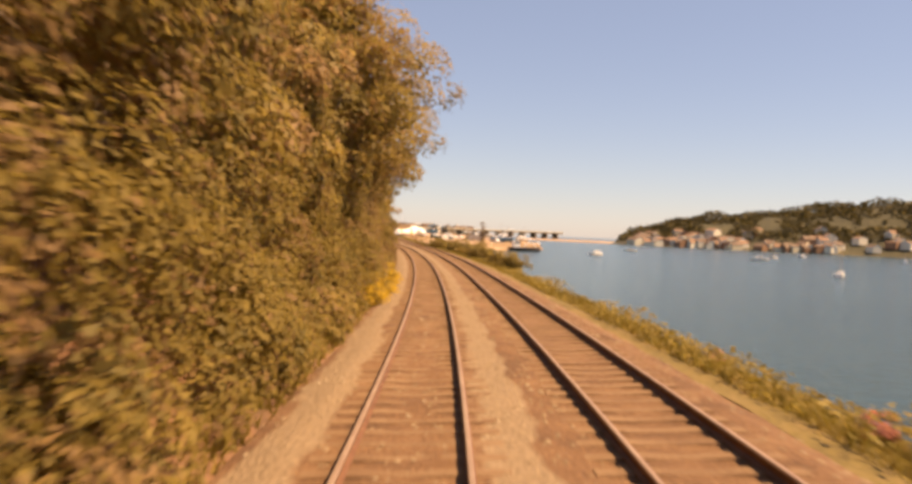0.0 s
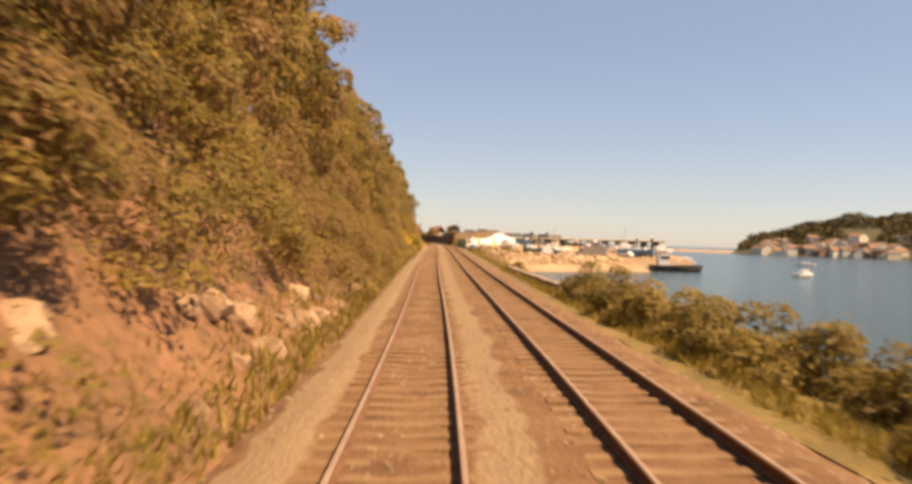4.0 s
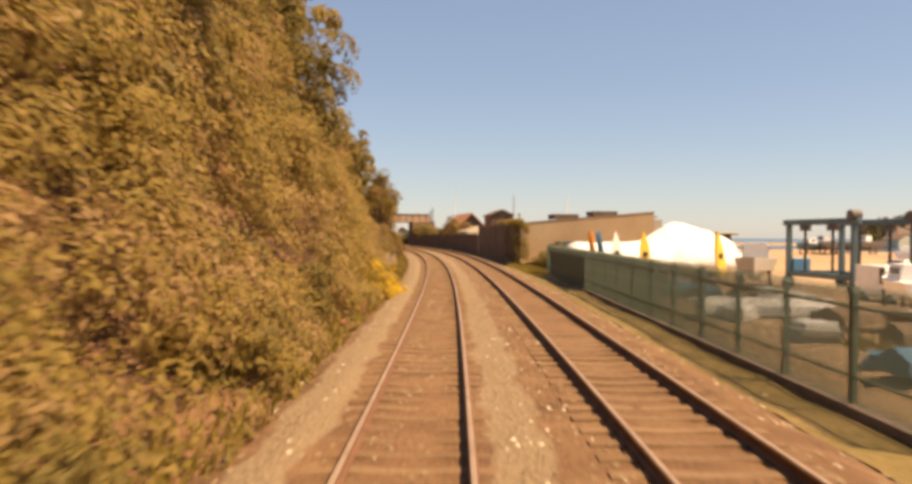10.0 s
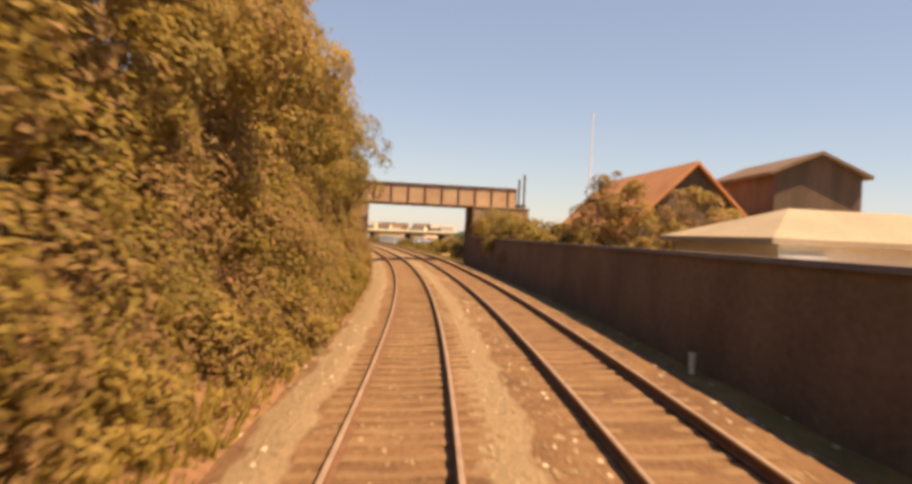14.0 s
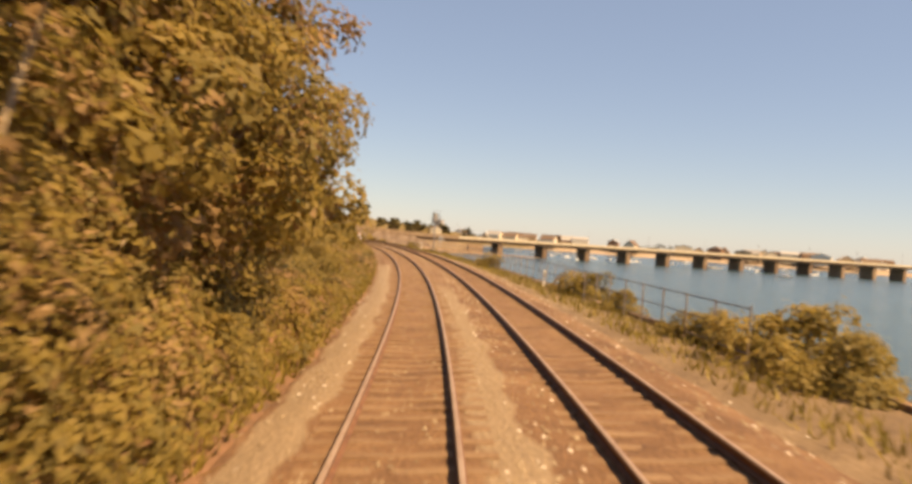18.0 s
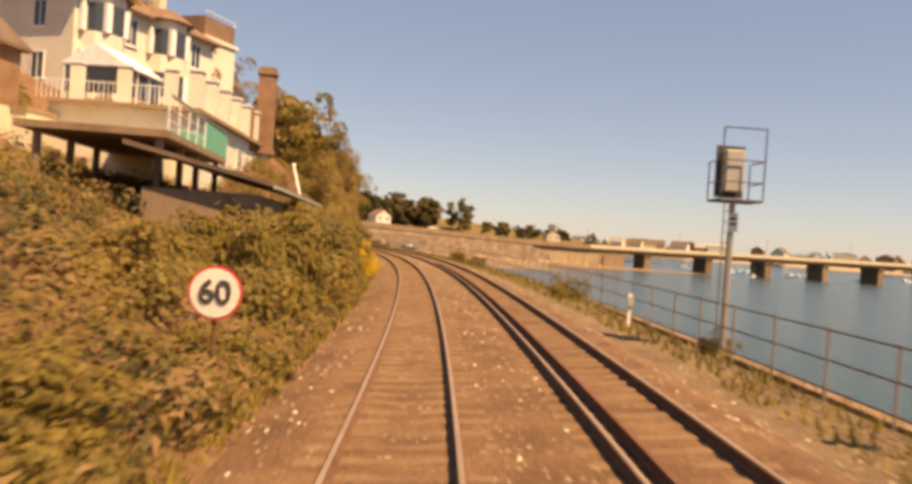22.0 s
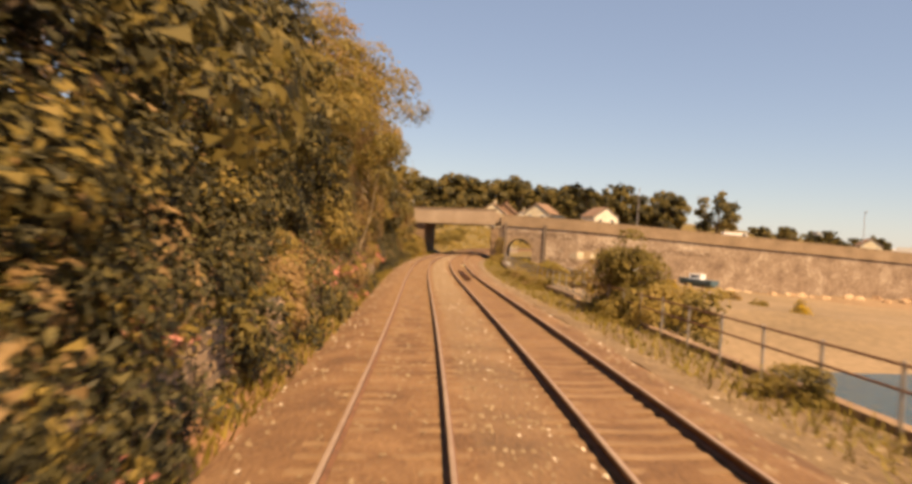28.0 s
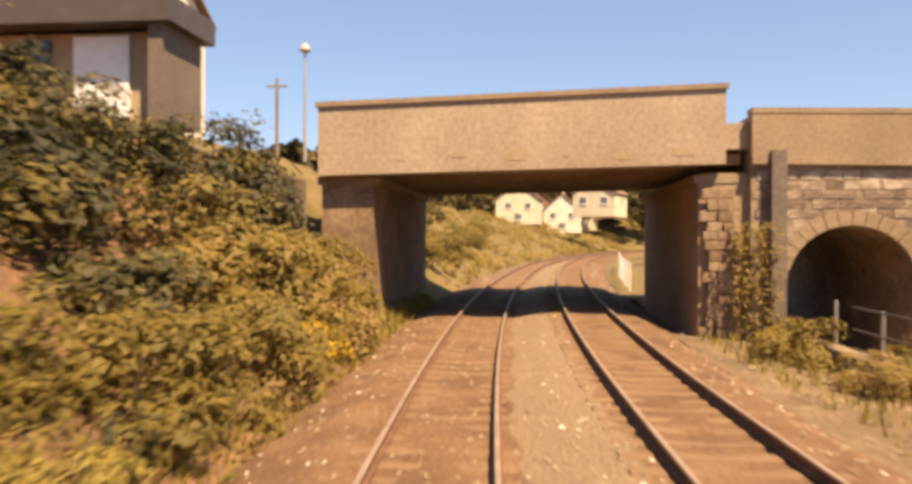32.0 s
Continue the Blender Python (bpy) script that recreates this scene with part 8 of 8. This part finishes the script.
for i, y in enumerate(np.arange(-7.2, 11.7, 2.7)):
    p = part("pillar", boxes((.85, 1.45, y - .35, y + .35, 3.4, 5.3)), WHITE, ter)
    part("pillar_cap", boxes((.78, 1.52, y - .42, y + .42, 5.3, 5.42)), WHITEP, p)
    if i:
        part("panel", boxes((1.0, 1.12, y - 2.3, y - .4, 3.4, 4.1)), WHITE, ter)
        part("railing", rods(((1.06, y - 2.35, 4.75), (1.06, y - .35, 4.75), .03), seg=5), WHITEP, ter)
        for k in range(9):
            part("baluster", rods(((1.06, y - 2.3 + .24 * k, 4.1), (1.06, y - 2.3 + .24 * k, 4.75), .02), seg=5), WHITEP, ter)
for y in (-5.0, -1.5, 2.5, 6.5):
    w_ = part("window", frame_mesh(1.4, 1.5), WHITEP, ter)
    w_.matrix_local = Matrix.Translation((1.2, y, 1.9)) @ Matrix.Rotation(radians(90), 4, "Z")
    part("pane", boxes((-.66, .66, -.03, .03, -.7, .7)), GLASS, w_)
for x in (-4.6, -2.3, 0.0):
    p = part("pillar", boxes((x - .3, x + .3, -7.85, -7.45, 3.4, 5.2)), WHITE, ter)
    part("pillar_cap", boxes((x - .37, x + .37, -7.92, -7.38, 5.2, 5.32)), WHITEP, p)
    part("railing", rods(((x - 2.0, -7.7, 4.35), (x - .3, -7.7, 4.35), .03), seg=5), WHITEP, ter)
    for q in range(7):
        part("baluster", rods(((x - 1.95 + .24 * q, -7.7, 3.4), (x - 1.95 + .24 * q, -7.7, 4.35), .02), seg=5), WHITEP, ter)
cn = thing("conservatory", stood(-169.6, 598.6, 9.9, 26) @ Matrix.Scale(.95, 4), "white framed glass conservatory on the terrace", "conservatory")
for b_ in ((-2, -1.9, -2.2, -2.1, 0, 2.2), (1.9, 2, -2.2, -2.1, 0, 2.1), (-2, -1.9, 2.1, 2.2, 0, 2.2), (1.9, 2, 2.1, 2.2, 0, 2.1), (1.9, 2, -.8, -.7, 0, 2.1), (1.9, 2, .7, .8, 0, 2.1)):
    part("upright", boxes(b_), WHITEP, cn)
part("top_rail", boxes((1.9, 2, -2.2, 2.2, 2.1, 2.25)), WHITEP, cn)
part("end_rail", boxes((-1.9, 1.9, -2.2, -2.1, 2.1, 2.2)), WHITEP, cn)
part("pane", boxes((1.93, 1.96, -2.1, 2.1, .5, 2.1), (-1.9, 1.9, -2.17, -2.14, .5, 2.1)), GLASS, cn)
part("gable", prism([(-2.1, 2.2), (2.1, 2.2), (0, 3.5)], -2.25, -2.1), WHITEP, cn)
for sx in (-1, 1):
    part("roof_pane", prism([(sx * 2.2, 2.15), (0, 3.5), (0, 3.58), (sx * 2.2, 2.25)], -2.2, 2.2), TARP, cn)
bl = thing("balcony", spot(624.0, -10.8, 4.2, 3), "raised deck wrapped in green netting on posts", "balcony")
part("deck", boxes((-3.4, 1.6, -7.5, 3.2, 1.0, 1.25)), WOOD, bl)
for x in (-2.8, 1.2):
    for y in (-7, -4, -1.2, 2.8):
        part("post", boxes((x - .11, x + .11, y - .11, y + .11, -3, 1.0)), WOOD, bl)
part("netting", boxes((1.56, 1.60, -1.7, 3.2, 1.25, 2.4)), GREENNET, bl, "green netting")
part("end_netting", boxes((-3.4, 1.56, 3.16, 3.2, 1.25, 2.4)), GREENNET, bl, "green netting")
for y in np.arange(-7.5, -1.6, 1.45):
    part("baluster", rods(((1.58, float(y), 1.25), (1.58, float(y), 2.4), .03), seg=5), WHITEP, bl)
for z in (1.6, 2.0, 2.4):
    part("rail_bar", rods(((1.58, -7.5, z), (1.58, -1.7, z), .022), seg=5), WHITEP, bl)
part("handrail", rods(((1.62, -7.5, 2.45), (1.62, 3.2, 2.45), .04), seg=6), STEEL, bl)
part("table", rods(((-.8, .6, 1.25), (-.8, .6, 1.95), .06), ((-.8, .6, 1.95), (-.8, .6, 2.0), .6), seg=12), BLACKP, bl)
br_ = thing("brick_chimney", spot(645.2, -10.6, 7.3), "tall square red brick chimney stack", "chimney")
part("shaft", boxes((-.55, .55, -.55, .55, 0, 6.0)), BRICK, br_)
part("corbel", boxes((-.65, .65, -.65, .65, 5.5, 5.75)), BRICK, br_)
part("outbuilding", boxes((-3.4, -.5, -2.4, .6, 0, 3.0)), BRICK, br_)
sd = thing("long_shed", spot(624.5, -7.3, 0.9, 2), "long weathered timber shed with a felted lean-to roof", "shed")
part("wall", boxes((-1.9, 1.6, -10, 8.3, -.5, 2.5)), WOOD, sd)
for i in range(58):
    part("board", boxes((1.6, 1.64, -9.95 + .315 * i, -9.95 + .315 * i + .28, .0, 2.45)), WOOD, sd)
part("roof", prism([(-2.4, 3.75), (2.2, 2.75), (2.2, 2.88), (-2.4, 3.9)], -10.5, 8.9), SLATE, sd, "grey felt roof")
part("gutter", rods(((2.22, -10.5, 2.74), (2.22, 8.9, 2.74), .06), seg=6), GREYP, sd)
building(spot(632, -45, 10.5, 10), "pale house high on the hillside with a brown roof", 12, 16, 5.5, 8.4, "y", CREAM, TILE, [("E", -4, 3.6, 1.4, 1.5), ("E", 0, 3.6, 1.4, 1.5), ("E", 4, 3.6, 1.4, 1.5), ("S", 0, 3.6, 1.4, 1.5)], [(0, 5, 7.5, 9.8, 1)], hip=4)
building(spot(655, -33, 9.5, 4), "tall grey-blue house with a mansard roof behind the villa", 9, 10, 9.5, 12, "y", shade("blue_render", [(.30, .38, .48), (.38, .46, .56)], .5, 9, .85, .1), SLATE, [("E", -2, 7, 1.3, 1.6), ("E", 2, 7, 1.3, 1.6), ("S", 0, 7, 1.3, 1.6)], [(0, 0, 11, 13.5, 1)], hip=2)
for s, lat, sc in ((660, -20, .9), (666, -16, .8), (672, -19, 1), (655, -23, 1), (590, -48, .9), (575, -44, 1)):
    plant("dark" if sc > .85 else "dry", s, lat, sc)
dp = thing("drain_pipe", spot(640.5, -7.4, 4.4), "white drain pipe down the bare bank", "pipe")
part("pipe", rods(((0, 0, 0), (-.6, .5, 2.0), .08), seg=8), WHITEP, dp)
part("collar", rods(((-.55, .46, 1.85), (-.6, .5, 2.05), .12), seg=8), WHITEP, dp)

# ---- beyond the road bridge ----
grid_mesh("east_ground", np.arange(863, 1141, 4.0), np.concatenate([np.arange(5.9, 12, 1.2), np.arange(12, 103, 6.0)]),
          lambda s, l: -0.4 + np.clip((l - 8) * 0.05, 0, 2.5) - np.clip((l - 72) * 0.45, 0, 12) + 0.3 * fbm(s * .3, l * .3, 51) * np.clip((l - 7) / 5, 0, 1), VERGE, "ground", "rough grassy ground beyond the road bridge")
for s, lat, w, lab, wm in ((985, -21, 9, "gabled house with cream gables and brown brick", CREAM), (998, -15, 8, "gabled house with white gables", WHITE), (1008, -25, 9, "brown brick gabled house", BRICK), (1022, -17, 8, "cream gabled house beyond the bridge", CREAM)):
    building(spot(s, lat, float(bank(s, lat)) - .3, 12), lab, w, 9, 5.2, 8.6, "y", wm, TILE, [("S", -2, 3.8, 1.3, 1.3), ("S", 2, 3.8, 1.3, 1.3), ("S", 0, 1.6, 1.6, 1.4), ("E", 0, 3.8, 1.3, 1.3)], [(0, 2, 7.5, 9.6, .8)], group="houses beyond the bridge")
for s, lat in ((905, 12), (918, 16), (930, 13), (945, 18), (900, -12), (912, -18), (925, -20), (935, -26), (960, -30), (980, -30), (1000, -14), (1010, 15), (990, 20), (970, 16), (884, -14), (892, 18)):
    tree("far", spot(s, lat, (float(bank(s, lat)) if lat < 0 else 0) - .4, PR.uniform(0, 360), PR.uniform(.45, .85)), "trees beyond the bridge")
fnc = post_rail(868, 900, [(868, 6.6), (900, 7.2)], 2.2, 1.1, (1.05, .55), -.5, WHITEP, WHITEP, "white tubular railing beyond the bridge", .03)
ws = thing("white_sign", spot(835, 9.6, -1.7), "white panel standing in the rough grass", "sign")
part("panel", boxes((-.4, .4, -.03, .03, .5, 1.6)), WHITEP, ws)
part("leg", boxes((-.3, -.22, -.03, .03, -.2, .5), (.22, .3, -.03, .03, -.2, .5)), STEEL, ws)
for s, lat, L in ((838, 26, 6.5), (833, 34, 5.5), (845, 20, 4.5)):
    boat(spot(s, lat, -2.3, PR.uniform(-60, 60)), L, GREYP if L == 4.5 else TEAL, "small boat laid up on the muddy foreshore", L > 5, 0, True, "boats on the foreshore")
bush("broom", 834, 14, 1.6, h=-2.0)
for s, lat in ((838, 13), (842, 16), (830, 16), (845, 12)):
    bush("lime", s, lat, 2.0, h=-2.0)
for i in range(44):
    s, lat = 800 + 46 * PR.random(), 10.5 + 26 * PR.random() ** 1.4
    bush(("lime", "lime", "green", "dry", "broom")[PR.integers(5)], s, lat, PR.uniform(.5, 1.1), h=-1.65 - .03 * (lat - 9))

# wooded rise behind the causeway
def stand(name, x, y, z, kind="far", sc=1.0, group="far trees"):
    return tree(kind, Matrix.Translation((x, y, z)) @ Matrix.Rotation(PR.uniform(0, 6.28), 4, "Z") @ Matrix.Scale(sc, 4), group)


def knoll(name, pts, mat, lab, foot, wide):
    """A ridge through (x, y, height) with sloping sides down to the foot level."""
    P = np.array(pts, float)
    d = np.gradient(P[:, :2], axis=0)
    n = np.stack([-d[:, 1], d[:, 0]], -1)
    n /= np.linalg.norm(n, axis=1)[:, None]
    offs, hs = np.array([-1, -.75, -.5, -.25, 0, .25, .5, .75, 1]), np.array([0, .22, .52, .85, 1, .85, .52, .22, 0])
    v = np.concatenate([P[:, None, :2] + n[:, None] * (offs * wide)[None, :, None], (foot + (P[:, 2] - foot)[:, None] * hs[None])[..., None]], -1)
    k = len(offs)
    i = (np.arange(len(P) - 1)[:, None] * k + np.arange(k - 1)[None]).ravel()
    ob = raw(name, v.reshape(-1, 3), np.stack([i, i + 1, i + k + 1, i + k], -1), mat, smooth=True)
    return tagged(ob, lab, "hill", kind="structure")


def woods(name, pts, foot, wide, across, count, size, tall, seed, lab):
    """A far wood as one mass of leaf clumps with an uneven top, over a ridge made by knoll()."""
    r = np.random.default_rng(seed)
    P = np.array(pts, float)
    d = np.gradient(P[:, :2], axis=0)
    n = np.stack([-d[:, 1], d[:, 0]], -1)
    n /= np.linalg.norm(n, axis=1)[:, None]
    q = r.uniform(0, len(P) - 1.001, count)
    o = r.uniform(*across, count)
    K = np.arange(len(P))
    X, Y, Z, NX, NY = (np.interp(q, K, w) for w in (P[:, 0], P[:, 1], P[:, 2], n[:, 0], n[:, 1]))
    z = foot + (Z - foot) * np.interp(np.abs(o), [0, .25, .5, .75, 1], [1, .85, .52, .22, 0])
    x, y = X + NX * o * wide, Y + NY * o * wide
    hump = np.clip(0.5 + 0.9 * fbm(x * 0.08, y * 0.08, seed) + 0.4 * fbm(x * 0.21, y * 0.21, seed + 1), 0, 1.3)
    keep = hump > 0.12
    z = z + tall * hump * r.random(count) ** .5
    c = np.stack([x, y, z], -1)[keep]
    me = leaves_mesh(name, len(c), size, lambda rr, k: c, [LEAFDARKSHADE, LEAFDARK], seed, [.88, .12], up=.4, aspect=.8)
    return tagged(new(name, me), lab, "wood", kind="stuff")


knoll("wooded_rise", [(-520, 860, 16), (-450, 930, 17), (-400, 1000, 15), (-340, 1050, 9), (-300, 1090, 3)], VERGE, "wooded rise beyond the causeway", -1, 75)
FR = np.random.default_rng(123)
woods("rise_woods", [(-480, 850, 12), (-430, 895, 13), (-392, 950, 11)], -1, 60, (-.5, .5), 9000, 1.1, 9, 143, "brown-green trees covering the rise beyond the causeway")
for i in range(80):
    t_ = FR.random()
    x, y = np.interp(t_, [0, .35, .7, 1], [-480, -420, -375, -318]), np.interp(t_, [0, .35, .7, 1], [860, 905, 968, 1035])
    stand("tree", x + FR.uniform(-18, 18), y + FR.uniform(-18, 18), np.interp(t_, [0, .6, 1], [9, 8, 2]), "far", FR.uniform(1.5, 2.1) if t_ < .75 else FR.uniform(.8, 1.1))
for x, y, z, q, wm in ((-372, 868, 7, 20, CREAM), (-360, 882, 7, 60, WHITE), (-322, 1010, 4, 30, CREAM), (-440, 870, 12, 0, WHITE)):
    building(Matrix.Translation((x, y, z)) @ Matrix.Rotation(radians(q), 4, "Z"), "pale house among trees beyond the causeway", 8, 10, 4.6, 7.4, "y", wm, TILE, [("S", -2, 3, 1.3, 1.4), ("S", 2, 3, 1.3, 1.4), ("E", 0, 3, 1.3, 1.4)], group="houses beyond the causeway")

# ---- far shores ----
FARHILL = shade("far_woodland", [(.03, .027, .014), (.05, .045, .02), (.085, .07, .03)], .03, .25, .95, .8, dist=1.0)
FARLAND = shade("far_shore", [(.20, .15, .09), (.30, .22, .14), (.38, .29, .20)], .03, .3, .95, .3)
knoll("headland", [(225, 985, 6), (262, 968, 20), (300, 955, 28), (361, 932, 36), (420, 905, 44), (464, 886, 50), (540, 840, 66), (700, 720, 82), (900, 480, 88), (1000, 200, 90), (1050, -200, 80)], FARHILL, "wooded headland across the estuary", -6, 150)


HEADLAND = [(225, 985, 6), (262, 968, 20), (300, 955, 28), (361, 932, 36), (420, 905, 44), (464, 886, 50), (540, 840, 66), (700, 720, 82), (900, 480, 88)]
woods("headland_woods", HEADLAND, -6, 150, (-.72, .15), 40000, 1.25, 9, 141, "dark trees covering the far headland")
hp = np.array(HEADLAND, float)
hd = np.gradient(hp[:, :2], axis=0)
hn = np.stack([-hd[:, 1], hd[:, 0]], -1) / np.linalg.norm(hd, axis=1)[:, None]
for i in range(90):
    q_ = 0.6 + FR.random() ** 1.2 * 6.4
    o_ = -0.955 + 0.4 * FR.random() ** 2.2
    X, Y, Z, NX, NY = (float(np.interp(q_, np.arange(len(hp)), w)) for w in (hp[:, 0], hp[:, 1], hp[:, 2], hn[:, 0], hn[:, 1]))
    z_ = -6 + (Z + 6) * float(np.interp(-o_, [0, .25, .5, .75, 1], [1, .85, .52, .22, 0]))
    wm = (WHITE, WHITE, WHITE, CREAM, BRICK)[FR.integers(5)]
    building(Matrix.Translation((X + NX * o_ * 150, Y + NY * o_ * 150, max(z_, -4.6) - .4)) @ Matrix.Rotation(FR.uniform(-.6, .2) + .4, 4, "Z"),
             ("white" if wm is WHITE else "cream" if wm is CREAM else "brick") + " waterside house across the estuary", FR.uniform(8, 13), FR.uniform(8, 14), FR.uniform(4.5, 7.0), FR.uniform(7.6, 10), "xy"[FR.integers(2)], wm, (SLATE, TILE)[FR.integers(2)], group="houses across the estuary", over=.2)
knoll("far_spit", [(60, 1050, -2.5), (120, 1000, -2), (190, 950, -2), (240, 900, -3)], SAND, "pale sand spit far across the water", -6, 26)
knoll("far_town_ground", [(-900, 1150, 8), (-700, 1290, 7), (-560, 1350, 5), (-410, 1415, 4), (-250, 1455, 4), (-90, 1470, 4), (10, 1465, 2), (80, 1450, -2)], FARLAND, "low far shore with a town", -6, 60)
for i in range(72):
    t_ = FR.random()
    x, y = np.interp(t_, [0, .25, .5, .75, 1], [-680, -540, -400, -200, 20]), np.interp(t_, [0, .25, .5, .75, 1], [1262, 1318, 1380, 1418, 1430])
    wm = (WHITE, CREAM, CREAM, BRICK, BUILT)[FR.integers(5)]
    building(Matrix.Translation((x + FR.uniform(-10, 10), y + FR.uniform(0, 40), 0.5)) @ Matrix.Rotation(FR.uniform(-.4, .4), 4, "Z"),
             "distant town house on the far shore", FR.uniform(12, 26), FR.uniform(8, 12), FR.uniform(6, 11), FR.uniform(11.5, 15), "xy"[FR.integers(2)], wm, (SLATE, GREYP)[FR.integers(2)], group="houses on the far shore", over=.2)
woods("town_trees", [(-700, 1290, 3), (-560, 1350, 1), (-410, 1415, 0), (-250, 1455, 0), (-90, 1470, 0)], -6, 60, (-.3, .6), 6000, 1.4, 10, 142, "low dark trees among the far town")
building(Matrix.Translation((-478, 1362, -1)), "tall grey block on the far shore", 9, 9, 24, 25, "y", GREYP, SLATE, [("S", -2, z, 1.6, 1.4) for z in np.arange(3, 23, 3.0)] + [("S", 2, z, 1.6, 1.4) for z in np.arange(3, 23, 3.0)], name="tower_block", category="building", over=.1)
for x, y in ((-560, 1310), (-520, 1325)):
    building(Matrix.Translation((x, y, -1)) @ Matrix.Rotation(.3, 4, "Z"), "long dock shed with a blue roof", 34, 14, 7, 9.5, "x", WHITE, BLUEP, [], name="dock_shed", category="building", group="dock sheds")
for x, y, L in ((55, 300, 7), (130, 330, 8), (160, 390, 6), (95, 420, 7), (210, 470, 8), (250, 430, 7), (60, 560, 7), (-40, 760, 6), (-80, 860, 6), (-20, 900, 7), (20, 830, 6), (-130, 1010, 7), (-60, 1050, 7), (10, 1000, 8), (-190, 960, 6), (-150, 1100, 7), (-230, 1020, 7), (90, 180, 6)):
    boat(Matrix.Translation((x, y, SEA)) @ Matrix.Rotation(FR.uniform(0, 6.28), 4, "Z"), L, WHITEP, "small white boat moored on the estuary", True, FR.uniform(6, 9) if FR.random() < .3 else 0, False, "moored boats")
# bare tree among the river bushes
bt = thing("bare_tree", spot(112, 10.75, -0.8), "slender half-dead tree with thin twigs and sparse brown leaves", "tree")
bm = bmesh.new()
rod(bm, (0, 0, 0), (.15, 0, 2.2), .12, .08, 7)
rod(bm, (.15, 0, 2.2), (.1, .2, 5.0), .08, .02, 6)
for i in range(26):
    z = FR.uniform(1.2, 4.2)
    a = FR.uniform(0, 6.28)
    e = (math.cos(a) * FR.uniform(.25, .6), math.sin(a) * FR.uniform(.25, .6), z + FR.uniform(.7, 1.4))
    rod(bm, (.12, .05, z), e, .03, .006, 5)
part("trunk", bm, BARK, bt)


def sprigs(r, k):
    z = r.uniform(1.0, 5.2, k)
    a, w = r.uniform(0, 6.28, k), r.uniform(.05, .75, k) * np.clip(1.35 - z * .17, .3, 1.1)
    return np.stack([np.cos(a) * w, np.sin(a) * w, z], -1)


crown = new("foliage", leaves_mesh("foliage", 900, .07, sprigs, [LEAFDRY], 311))
crown.parent = bt

ml = thing("lighting_mast", spot(449, 14.6, 0), "tall thin white mast beside the tiled shed", "mast")
part("pole", rods(((0, 0, -.5), (0, 0, 12.7), .07, .04), seg=8), WHITEP, ml)
part("base_plate", boxes((-.2, .2, -.2, .2, -.5, .08)), GREYP, ml)
part("cap", rods(((0, 0, 12.7), (0, 0, 12.85), .06, .02), seg=6), GREYP, ml)

for i in range(34):
    q = i * 0.61803 % 1.0
    P = (RB @ Matrix.Translation((172 + 190 * ((i * 0.37) % 1.0), 20 + 100 * q, 0))).translation
    boat(Matrix.Translation((P.x, P.y, SEA - .25)) @ Matrix.Rotation(i * 2.4, 4, "Z"), 5.5 + 2.5 * ((i * .29) % 1), BLUEP if i % 6 == 4 else WHITEP, "small boat moored on the river", True, 9.0 if i % 3 == 0 else 0, False, "boats moored on the river")

for s, lat, k, q in ((611, -5.0, "green", 1.6), (614.5, -5.0, "dark", 1.7), (618, -4.9, "green", 1.6), (621.5, -4.8, "green", 1.7), (625, -4.7, "dark", 1.7), (628.5, -4.8, "green", 1.7), (632, -4.9, "dry", 1.6)):
    bush(k, s, lat, q, tall=1.3)
for s, lat, k, q in ((803, 8.3, "green", .75), (799, 8.6, "dry", .7), (796, 8.9, "green", .8)):
    bush(k, s, lat, q)
for s, lat, h in ((790, -3.3, .9), (791.5, -3.5, 1.3), (792.5, -3.2, .7)):
    bush("pink", s, lat, 1.1, h=h)
